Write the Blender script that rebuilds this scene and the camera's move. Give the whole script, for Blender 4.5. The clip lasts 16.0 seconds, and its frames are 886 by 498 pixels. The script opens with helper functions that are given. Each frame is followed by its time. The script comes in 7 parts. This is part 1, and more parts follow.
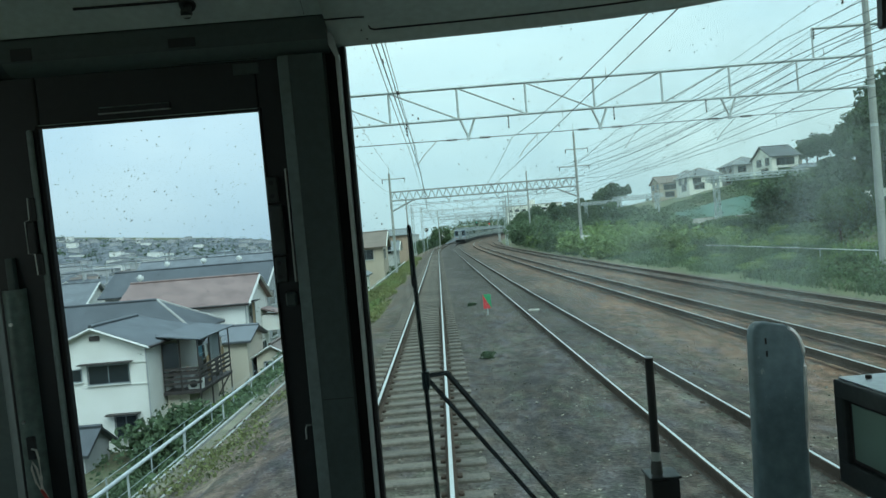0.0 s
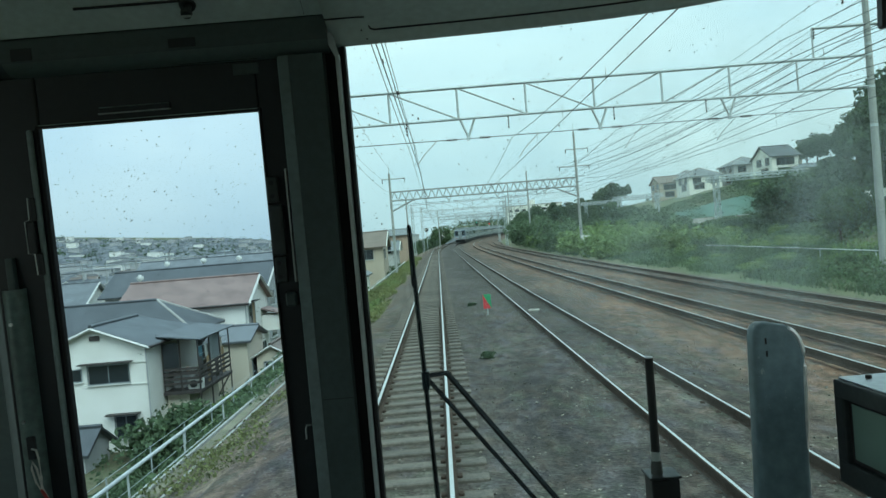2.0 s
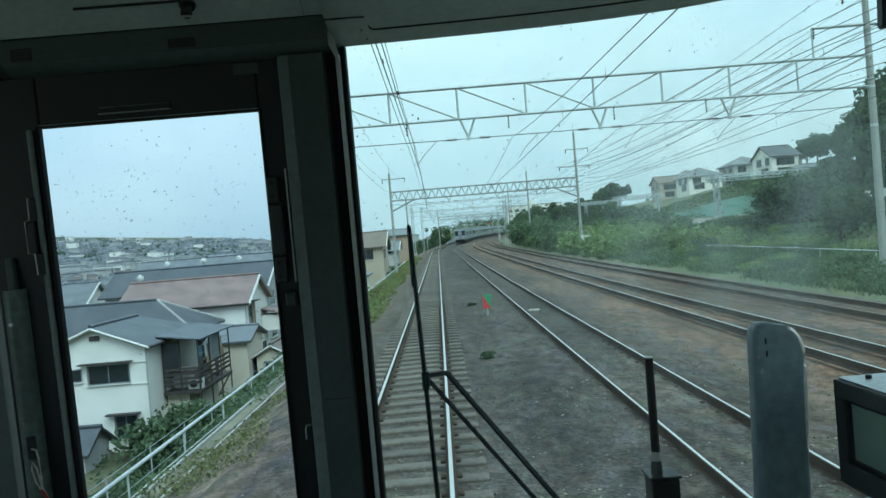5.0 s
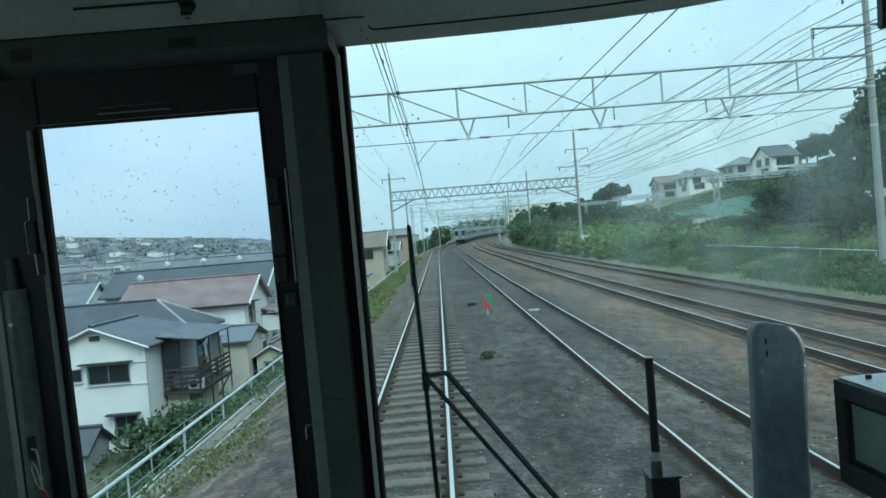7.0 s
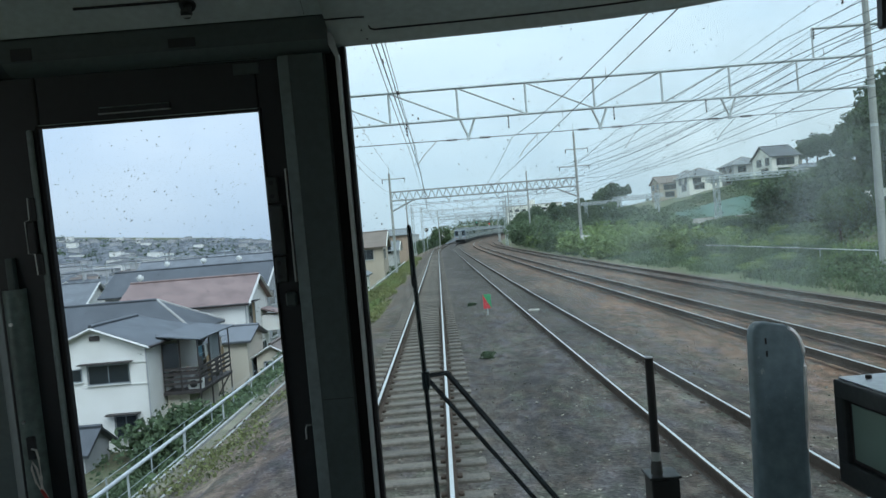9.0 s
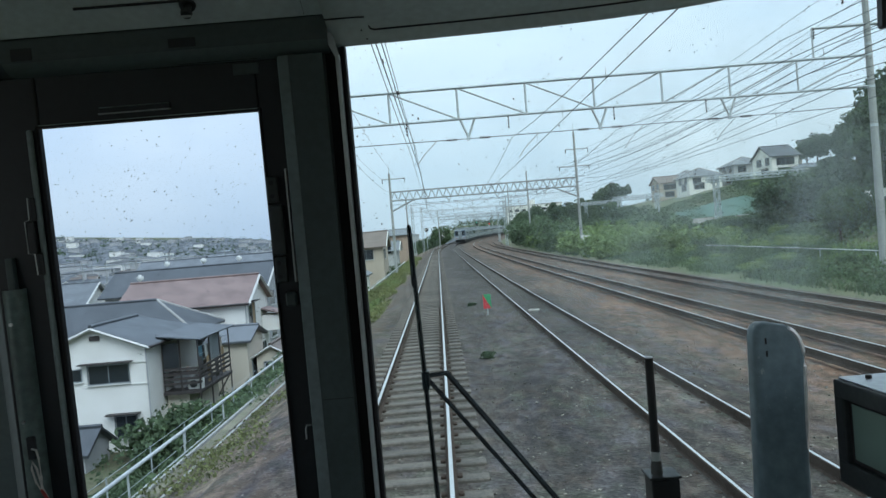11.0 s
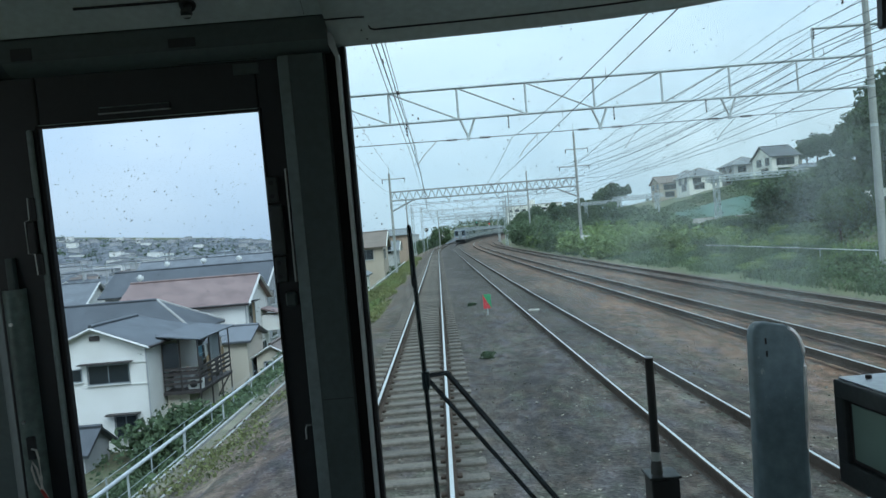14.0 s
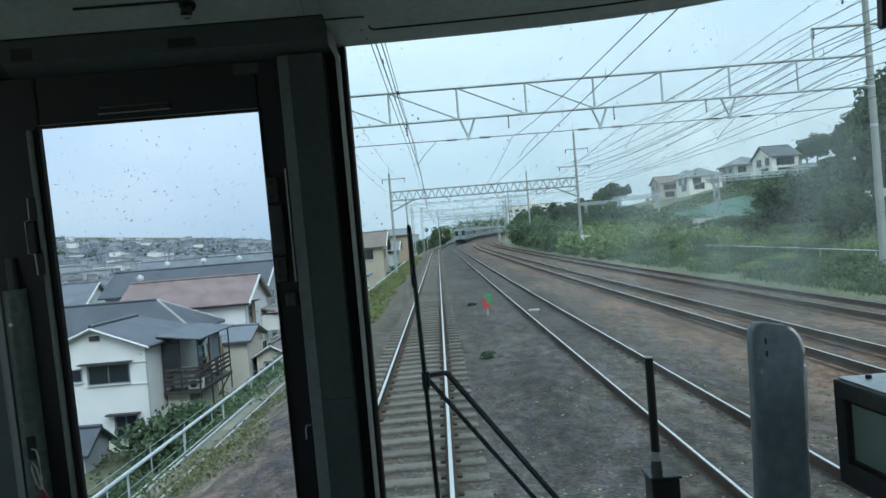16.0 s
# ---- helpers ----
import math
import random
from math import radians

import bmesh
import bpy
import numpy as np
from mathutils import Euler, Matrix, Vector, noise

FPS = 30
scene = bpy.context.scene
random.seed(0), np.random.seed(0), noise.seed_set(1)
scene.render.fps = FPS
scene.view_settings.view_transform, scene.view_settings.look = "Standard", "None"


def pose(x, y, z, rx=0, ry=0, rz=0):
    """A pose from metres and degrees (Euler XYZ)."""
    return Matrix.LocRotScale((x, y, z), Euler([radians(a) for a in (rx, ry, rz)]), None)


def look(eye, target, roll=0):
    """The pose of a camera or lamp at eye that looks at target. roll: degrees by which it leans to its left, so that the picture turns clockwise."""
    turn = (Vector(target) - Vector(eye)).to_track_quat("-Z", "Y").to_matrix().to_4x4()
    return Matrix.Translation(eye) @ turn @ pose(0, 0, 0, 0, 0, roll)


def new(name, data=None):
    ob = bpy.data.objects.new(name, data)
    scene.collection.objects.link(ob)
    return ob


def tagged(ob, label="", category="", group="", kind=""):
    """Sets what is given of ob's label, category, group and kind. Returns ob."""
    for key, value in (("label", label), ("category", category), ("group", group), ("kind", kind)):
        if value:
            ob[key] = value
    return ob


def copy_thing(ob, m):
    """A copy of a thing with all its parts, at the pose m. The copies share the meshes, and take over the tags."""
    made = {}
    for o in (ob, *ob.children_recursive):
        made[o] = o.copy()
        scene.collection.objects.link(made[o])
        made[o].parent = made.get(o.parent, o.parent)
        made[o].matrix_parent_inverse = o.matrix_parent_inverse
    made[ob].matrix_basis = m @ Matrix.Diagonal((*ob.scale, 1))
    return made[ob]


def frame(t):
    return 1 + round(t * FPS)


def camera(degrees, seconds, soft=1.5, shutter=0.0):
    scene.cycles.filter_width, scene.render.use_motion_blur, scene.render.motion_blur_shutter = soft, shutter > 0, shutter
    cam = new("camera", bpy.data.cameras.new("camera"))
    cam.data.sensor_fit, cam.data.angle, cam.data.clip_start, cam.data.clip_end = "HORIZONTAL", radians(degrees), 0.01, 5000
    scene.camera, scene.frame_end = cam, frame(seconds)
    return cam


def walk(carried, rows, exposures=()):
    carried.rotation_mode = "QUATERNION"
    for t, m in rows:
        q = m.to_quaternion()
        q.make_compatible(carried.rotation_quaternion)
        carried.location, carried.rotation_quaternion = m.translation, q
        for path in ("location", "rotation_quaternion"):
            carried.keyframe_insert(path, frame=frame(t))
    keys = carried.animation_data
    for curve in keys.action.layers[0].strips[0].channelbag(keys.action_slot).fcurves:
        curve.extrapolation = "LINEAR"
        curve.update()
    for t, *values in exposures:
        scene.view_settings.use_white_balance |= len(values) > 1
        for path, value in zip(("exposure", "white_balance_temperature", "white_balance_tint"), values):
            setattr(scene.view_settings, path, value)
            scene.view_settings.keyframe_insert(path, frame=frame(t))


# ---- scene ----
# A railway line seen from inside the driving cab. Nothing but the camera may move, and the eye is at rest in the cab, so the train stands.
cam = camera(60.0, 16.0)
EYE = (0.63, 0.0, 2.58)
stand = pose(*EYE, 89.28, 4.7, -0.38)
walk(cam, [(0.0, stand), (8.0, stand), (16.0, stand)],
     exposures=[(0.0, 0.0, 6300, -9), (3.0, 0.0, 6250, -10), (4.0, 0.0, 6100, -9), (6.5, 0.0, 5920, -9), (7.0, 0.0, 5860, -8), (7.5, 0.0, 6010, -2), (8.0, 0.0, 6120, 3),
                (9.0, 0.0, 6300, 9), (12.0, 0.0, 6200, 10), (14.0, 0.0, 6030, 6), (15.0, 0.0, 6130, 7), (16.0, 0.0, 6120, 6)])

# ---- sky and sun: overcast ----
world = bpy.data.worlds.new("overcast_sky")
scene.world = world
world.use_nodes = True
wn, wl = world.node_tree.nodes, world.node_tree.links
wn.clear()
w_out = wn.new("ShaderNodeOutputWorld")
w_sky = wn.new("ShaderNodeTexSky")
w_sky.sky_type, w_sky.sun_disc = "NISHITA", False
w_sky.sun_elevation, w_sky.sun_rotation = radians(46), radians(157)
w_sky.air_density, w_sky.dust_density = 1.0, 3.0
w_bg = wn.new("ShaderNodeBackground")
w_bg.inputs["Strength"].default_value = 0.10
w_cloud = wn.new("ShaderNodeBackground")
w_cloud.inputs["Strength"].default_value = 1.30
w_co = wn.new("ShaderNodeTexCoord")
w_map = wn.new("ShaderNodeMapping")
w_map.inputs["Scale"].default_value = (1.0, 1.0, 2.6)
w_no = wn.new("ShaderNodeTexNoise")
w_no.inputs["Scale"].default_value, w_no.inputs["Detail"].default_value = 2.2, 5.0
w_ra = wn.new("ShaderNodeValToRGB")
w_ra.color_ramp.elements[0].position, w_ra.color_ramp.elements[1].position = 0.30, 0.72
w_ra.color_ramp.elements[0].color = (0.72, 0.81, 0.91, 1)
w_ra.color_ramp.elements[1].color = (0.96, 0.98, 1.0, 1)
w_mix = wn.new("ShaderNodeMixShader")
w_mix.inputs[0].default_value = 0.86
wl.new(w_co.outputs["Generated"], w_map.inputs["Vector"])
wl.new(w_map.outputs["Vector"], w_no.inputs["Vector"])
wl.new(w_no.outputs["Fac"], w_ra.inputs["Fac"])
wl.new(w_ra.outputs["Color"], w_cloud.inputs["Color"])
# an overcast sky is brighter overhead than at the horizon
w_sep, w_up = wn.new("ShaderNodeSeparateXYZ"), wn.new("ShaderNodeMapRange")
w_up.inputs["From Min"].default_value, w_up.inputs["From Max"].default_value = 0.0, 1.0
w_up.inputs["To Min"].default_value, w_up.inputs["To Max"].default_value = 1.04, 2.15
wl.new(w_co.outputs["Generated"], w_sep.inputs["Vector"])
wl.new(w_sep.outputs["Z"], w_up.inputs["Value"])
wl.new(w_up.outputs["Result"], w_cloud.inputs["Strength"])
wl.new(w_sky.outputs["Color"], w_bg.inputs["Color"])
wl.new(w_bg.outputs["Background"], w_mix.inputs[1])
wl.new(w_cloud.outputs["Background"], w_mix.inputs[2])
wl.new(w_mix.outputs["Shader"], w_out.inputs["Surface"])
sun = new("sun", bpy.data.lights.new("sun", "SUN"))
sun.data.energy, sun.data.angle, sun.data.color = 2.0, radians(35), (1.0, 0.96, 0.90)
sun.matrix_world = look((18, -42, 48), (0, 0, 0))


# ---- materials ----
def mat(name, col, rough=0.6, metal=0.0, vary=0.18, fine=40.0, coarse=1.5, bump=0.15, col2=None, island=0.0, per_object=0.0, spec=0.5, bumpd=0.01):
    """A surface with grain and stains: two noises vary the colour, the fine one gives relief."""
    m = bpy.data.materials.new(name)
    m.use_nodes = True
    n, l = m.node_tree.nodes, m.node_tree.links
    b = n["Principled BSDF"]
    b.inputs["Roughness"].default_value, b.inputs["Metallic"].default_value = rough, metal
    b.inputs["Specular IOR Level"].default_value = spec
    co = n.new("ShaderNodeTexCoord")
    nf, nc = n.new("ShaderNodeTexNoise"), n.new("ShaderNodeTexNoise")
    nf.inputs["Scale"].default_value, nf.inputs["Detail"].default_value = fine, 4
    nc.inputs["Scale"].default_value, nc.inputs["Detail"].default_value = coarse, 5
    nc.inputs["Roughness"].default_value = 0.65
    l.new(co.outputs["Object"], nf.inputs["Vector"])
    l.new(co.outputs["Object"], nc.inputs["Vector"])
    c2 = col2 or tuple(c * (1 - 1.6 * vary) for c in col)
    mx = n.new("ShaderNodeMix")
    mx.data_type = "RGBA"
    ra = n.new("ShaderNodeMapRange")
    ra.inputs["From Min"].default_value, ra.inputs["From Max"].default_value = 0.38, 0.64
    l.new(nc.outputs["Fac"], ra.inputs["Value"])
    l.new(ra.outputs["Result"], mx.inputs["Factor"])
    mx.inputs["A"].default_value = (*col, 1)
    mx.inputs["B"].default_value = (*c2, 1)
    hs = n.new("ShaderNodeHueSaturation")
    r2 = n.new("ShaderNodeMapRange")
    r2.inputs["From Min"].default_value, r2.inputs["From Max"].default_value = 0.3, 0.7
    r2.inputs["To Min"].default_value, r2.inputs["To Max"].default_value = 1 - vary, 1 + vary
    l.new(nf.outputs["Fac"], r2.inputs["Value"])
    val = r2.outputs["Result"]
    if island or per_object:
        src = n.new("ShaderNodeNewGeometry").outputs["Random Per Island"] if island else n.new("ShaderNodeObjectInfo").outputs["Random"]
        r3 = n.new("ShaderNodeMapRange")
        amount = island or per_object
        r3.inputs["To Min"].default_value, r3.inputs["To Max"].default_value = 1 - amount, 1 + amount
        l.new(src, r3.inputs["Value"])
        mu = n.new("ShaderNodeMath")
        mu.operation = "MULTIPLY"
        l.new(val, mu.inputs[0])
        l.new(r3.outputs["Result"], mu.inputs[1])
        val = mu.outputs["Value"]
    l.new(val, hs.inputs["Value"])
    l.new(mx.outputs["Result"], hs.inputs["Color"])
    l.new(hs.outputs["Color"], b.inputs["Base Color"])
    if bump:
        bu = n.new("ShaderNodeBump")
        bu.inputs["Strength"].default_value, bu.inputs["Distance"].default_value = bump, bumpd
        l.new(nf.outputs["Fac"], bu.inputs["Height"])
        l.new(bu.outputs["Normal"], b.inputs["Normal"])
    return m


def leaf_mat(name, col, col2):
    m = mat(name, col, 0.55, 0, 0.25, 3.0, 0.35, 0, col2, island=0.45, spec=0.3)
    n, l = m.node_tree.nodes, m.node_tree.links
    b = n["Principled BSDF"]
    tr = n.new("ShaderNodeBsdfTranslucent")
    mix = n.new("ShaderNodeMixShader")
    mix.inputs[0].default_value = 0.38
    l.new(b.inputs["Base Color"].links[0].from_socket, tr.inputs["Color"])
    l.new(b.outputs["BSDF"], mix.inputs[1])
    l.new(tr.outputs["BSDF"], mix.inputs[2])
    l.new(mix.outputs["Shader"], n["Material Output"].inputs["Surface"])
    return m


def clear_glass(name, tint):
    m = bpy.data.materials.new(name)
    m.use_nodes = True
    n, l = m.node_tree.nodes, m.node_tree.links
    n.remove(n["Principled BSDF"])
    t, g, f, x = n.new("ShaderNodeBsdfTransparent"), n.new("ShaderNodeBsdfGlossy"), n.new("ShaderNodeFresnel"), n.new("ShaderNodeMixShader")
    t.inputs["Color"].default_value = (*tint, 1)
    g.inputs["Roughness"].default_value = 0.02
    f.inputs["IOR"].default_value = 1.25
    l.new(f.outputs["Fac"], x.inputs[0])
    l.new(t.outputs["BSDF"], x.inputs[1])
    l.new(g.outputs["BSDF"], x.inputs[2])
    l.new(x.outputs["Shader"], n["Material Output"].inputs["Surface"])
    return m


def dirt_film(name, most, scale, low, high):
    """Dried wiper smears and dust: mostly clear, hazy in patches."""
    m = bpy.data.materials.new(name)
    m.use_nodes = True
    n, l = m.node_tree.nodes, m.node_tree.links
    n.remove(n["Principled BSDF"])
    t, d, x = n.new("ShaderNodeBsdfTransparent"), n.new("ShaderNodeBsdfTranslucent"), n.new("ShaderNodeMixShader")
    d.inputs["Color"].default_value = (0.8, 0.83, 0.82, 1)
    co, no, ra = n.new("ShaderNodeTexCoord"), n.new("ShaderNodeTexNoise"), n.new("ShaderNodeMapRange")
    mp = n.new("ShaderNodeMapping")
    mp.inputs["Scale"].default_value = (1.6, 1.0, 0.8)
    no.inputs["Scale"].default_value, no.inputs["Detail"].default_value = scale, 6
    ra.inputs["From Min"].default_value, ra.inputs["From Max"].default_value = low, high
    ra.inputs["To Max"].default_value = most
    gr = n.new("ShaderNodeTexGradient")
    gr.gradient_type = "SPHERICAL"
    m2 = n.new("ShaderNodeMapping")
    m2.vector_type = "TEXTURE"
    m2.inputs["Location"].default_value = (1.28, 0, 0.08)
    m2.inputs["Scale"].default_value = (0.62, 1, 0.50)
    mu = n.new("ShaderNodeMath")
    mu.operation = "MULTIPLY"
    l.new(co.outputs["Object"], mp.inputs["Vector"])
    l.new(co.outputs["Object"], m2.inputs["Vector"])
    l.new(m2.outputs["Vector"], gr.inputs["Vector"])
    l.new(mp.outputs["Vector"], no.inputs["Vector"])
    l.new(no.outputs["Fac"], ra.inputs["Value"])
    l.new(ra.outputs["Result"], mu.inputs[0])
    l.new(gr.outputs["Fac"], mu.inputs[1])
    l.new(mu.outputs["Value"], x.inputs[0])
    l.new(t.outputs["BSDF"], x.inputs[1])
    l.new(d.outputs["BSDF"], x.inputs[2])
    l.new(x.outputs["Shader"], n["Material Output"].inputs["Surface"])
    return m


def roof_mat(name, col, pitch=0.28):
    """Courses of tiles: a wave gives the relief, noise the weathering."""
    m = mat(name, col, 0.6, 0, 0.18, 9.0, 0.9, 0)
    n, l = m.node_tree.nodes, m.node_tree.links
    co = n["Texture Coordinate"]
    wv = n.new("ShaderNodeTexWave")
    wv.wave_type, wv.bands_direction, wv.wave_profile = "BANDS", "Z", "SAW"
    wv.inputs["Scale"].default_value, wv.inputs["Distortion"].default_value = 2.6, 0.5
    bu = n.new("ShaderNodeBump")
    bu.inputs["Strength"].default_value, bu.inputs["Distance"].default_value = 0.8, 0.06
    l.new(co.outputs["Object"], wv.inputs["Vector"])
    l.new(wv.outputs["Fac"], bu.inputs["Height"])
    l.new(bu.outputs["Normal"], n["Principled BSDF"].inputs["Normal"])
    return m


def bed_mat(name):
    """Track ballast: grey, oily stones near the first tracks, rust-brown beside the others; stones by cell noise."""
    m = bpy.data.materials.new(name)
    m.use_nodes = True
    n, l = m.node_tree.nodes, m.node_tree.links
    b = n["Principled BSDF"]
    b.inputs["Roughness"].default_value = 0.9
    b.inputs["Specular IOR Level"].default_value = 0.2
    co = n.new("ShaderNodeTexCoord")
    vo = n.new("ShaderNodeTexVoronoi")
    vo.inputs["Scale"].default_value = 24
    big = n.new("ShaderNodeTexNoise")
    big.inputs["Scale"].default_value, big.inputs["Detail"].default_value, big.inputs["Roughness"].default_value = 0.55, 8, 0.7
    mp = n.new("ShaderNodeMapping")
    mp.inputs["Scale"].default_value = (1, 0.22, 1)
    sx = n.new("ShaderNodeSeparateXYZ")
    l.new(co.outputs["Object"], vo.inputs["Vector"])
    l.new(co.outputs["Object"], mp.inputs["Vector"])
    l.new(mp.outputs["Vector"], big.inputs["Vector"])
    l.new(co.outputs["UV"], sx.inputs["Vector"])
    # across the bed, 0 at its left edge and 1 at its right edge
    r1 = n.new("ShaderNodeValToRGB")
    e = r1.color_ramp.elements
    e[0].position, e[0].color = 0.0, (0.260, 0.212, 0.150, 1)
    e[1].position, e[1].color = 1.0, (0.185, 0.120, 0.085, 1)
    for p, c in ((0.055, (0.180, 0.134, 0.100, 1)), (0.10, (0.105, 0.085, 0.068, 1)), (0.20, (0.092, 0.079, 0.071, 1)), (0.30, (0.066, 0.059, 0.055, 1)), (0.42, (0.072, 0.062, 0.055, 1)),
                 (0.53, (0.135, 0.090, 0.066, 1)), (0.60, (0.186, 0.105, 0.068, 1)), (0.72, (0.120, 0.083, 0.064, 1)), (0.80, (0.19, 0.106, 0.069, 1)), (0.9, (0.128, 0.088, 0.067, 1))):
        q = e.new(p)
        q.color = c
    ad = n.new("ShaderNodeMath")
    ad.operation = "MULTIPLY_ADD"
    l.new(big.outputs["Fac"], ad.inputs[0])
    ad.inputs[1].default_value = 0.22
    su = n.new("ShaderNodeMath")
    su.operation = "SUBTRACT"
    l.new(sx.outputs["X"], su.inputs[0])
    su.inputs[1].default_value = 0.11
    l.new(su.outputs["Value"], ad.inputs[2])
    l.new(ad.outputs["Value"], r1.inputs["Fac"])
    hs = n.new("ShaderNodeHueSaturation")
    mr = n.new("ShaderNodeMapRange")
    mr.inputs["To Min"].default_value, mr.inputs["To Max"].default_value = 0.62, 1.42
    sc = n.new("ShaderNodeSeparateColor")
    l.new(vo.outputs["Color"], sc.inputs["Color"])
    l.new(sc.outputs["Red"], mr.inputs["Value"])
    spots = n.new("ShaderNodeTexNoise")
    spots.inputs["Scale"].default_value, spots.inputs["Detail"].default_value = 4.5, 4
    m3 = n.new("ShaderNodeMapping")
    m3.inputs["Scale"].default_value = (1, 0.45, 1)
    l.new(co.outputs["Object"], m3.inputs["Vector"])
    l.new(m3.outputs["Vector"], spots.inputs["Vector"])
    s3 = n.new("ShaderNodeMapRange")
    s3.inputs["From Min"].default_value, s3.inputs["From Max"].default_value = 0.35, 0.72
    s3.inputs["To Min"].default_value, s3.inputs["To Max"].default_value = 0.54, 1.18
    l.new(spots.outputs["Fac"], s3.inputs["Value"])
    st = n.new("ShaderNodeMapRange")
    st.inputs["From Min"].default_value, st.inputs["From Max"].default_value = 0.3, 0.7
    st.inputs["To Min"].default_value, st.inputs["To Max"].default_value = 0.50, 1.60
    l.new(big.outputs["Fac"], st.inputs["Value"])
    mu = n.new("ShaderNodeMath")
    mu.operation = "MULTIPLY"
    l.new(mr.outputs["Result"], mu.inputs[0])
    l.new(st.outputs["Result"], mu.inputs[1])
    m4 = n.new("ShaderNodeMath")
    m4.operation = "MULTIPLY"
    l.new(mu.outputs["Value"], m4.inputs[0])
    l.new(s3.outputs["Result"], m4.inputs[1])
    l.new(m4.outputs["Value"], hs.inputs["Value"])
    # patches of violet-grey and dull green stones among the rest
    col = r1.outputs["Color"]
    for sc_, off, tone, most in ((2.2, 3.0, (0.088, 0.080, 0.090, 1), 0.75), (3.1, 17.0, (0.088, 0.092, 0.068, 1), 0.6), (5.0, 31.0, (0.125, 0.084, 0.062, 1), 0.3)):
        pm = n.new("ShaderNodeMapping")
        pm.inputs["Location"].default_value, pm.inputs["Scale"].default_value = (off, off, 0), (1, 0.4, 1)
        pn = n.new("ShaderNodeTexNoise")
        pn.inputs["Scale"].default_value, pn.inputs["Detail"].default_value = sc_, 5
        pr = n.new("ShaderNodeMapRange")
        pr.inputs["From Min"].default_value, pr.inputs["From Max"].default_value, pr.inputs["To Max"].default_value = 0.48, 0.66, most
        px_ = n.new("ShaderNodeMix")
        px_.data_type = "RGBA"
        px_.inputs["B"].default_value = tone
        l.new(co.outputs["Object"], pm.inputs["Vector"])
        l.new(pm.outputs["Vector"], pn.inputs["Vector"])
        l.new(pn.outputs["Fac"], pr.inputs["Value"])
        l.new(pr.outputs["Result"], px_.inputs["Factor"])
        l.new(col, px_.inputs["A"])
        col = px_.outputs["Result"]
    l.new(col, hs.inputs["Color"])
    l.new(hs.outputs["Color"], b.inputs["Base Color"])
    bu = n.new("ShaderNodeBump")
    bu.inputs["Strength"].default_value, bu.inputs["Distance"].default_value = 0.5, 0.03
    l.new(vo.outputs["Distance"], bu.inputs["Height"])
    l.new(bu.outputs["Normal"], b.inputs["Normal"])
    return m


M_BLACK = mat("black_paint", (0.009, 0.0125, 0.016), 0.5, 0, 0.2, 60, 3, 0.05)
M_RUBBER = mat("black_rubber", (0.010, 0.010, 0.011), 0.75, 0, 0.2, 90, 4, 0.1)
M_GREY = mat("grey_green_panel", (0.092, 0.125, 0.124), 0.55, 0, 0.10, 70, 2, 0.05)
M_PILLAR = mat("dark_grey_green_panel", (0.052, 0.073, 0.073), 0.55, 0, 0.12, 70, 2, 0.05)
M_CEIL = mat("pale_grey_panel", (0.52, 0.60, 0.59), 0.5, 0, 0.08, 60, 2, 0.04)
M_HEAD = mat("dull_grey_panel", (0.24, 0.31, 0.305), 0.6, 0, 0.12, 60, 2, 0.04)
# bright metal for the post's rubbed rim and the sky highlight along it
M_WORN_GLINT = mat("rubbed_rim_highlight", (0.80, 0.84, 0.86), 0.38, 0.7, 0.14, 60, 12, 0.05)
M_LIP = mat("grey_metal_lip", (0.48, 0.52, 0.52), 0.4, 0.3, 0.10, 60, 3, 0.05)
M_DARKMETAL = mat("dark_worn_metal", (0.10, 0.11, 0.11), 0.35, 0.8, 0.2, 80, 5, 0.05)
M_CHROME = mat("worn_chrome", (0.55, 0.56, 0.56), 0.3, 0.9, 0.12, 80, 5, 0.05)
M_BEAD = mat("worn_grey_bead", (0.20, 0.25, 0.25), 0.5, 0, 0.15, 70, 6, 0.06)
M_JAMB = mat("worn_grey_green_enamel", (0.115, 0.165, 0.155), 0.45, 0, 0.22, 60, 7, 0.08)
# pillar grey lightened for the edge that catches the door window's light
M_STRIP = mat("lit_edge_grey", (0.150, 0.192, 0.198), 0.55, 0, 0.14, 60, 3, 0.05)
M_LOCK = mat("dark_lock_enamel", (0.028, 0.036, 0.038), 0.5, 0, 0.15, 70, 4, 0.05)
M_POST = mat("blue_grey_enamel", (0.145, 0.215, 0.255), 0.42, 0, 0.16, 70, 9, 0.06, (0.19, 0.275, 0.315))


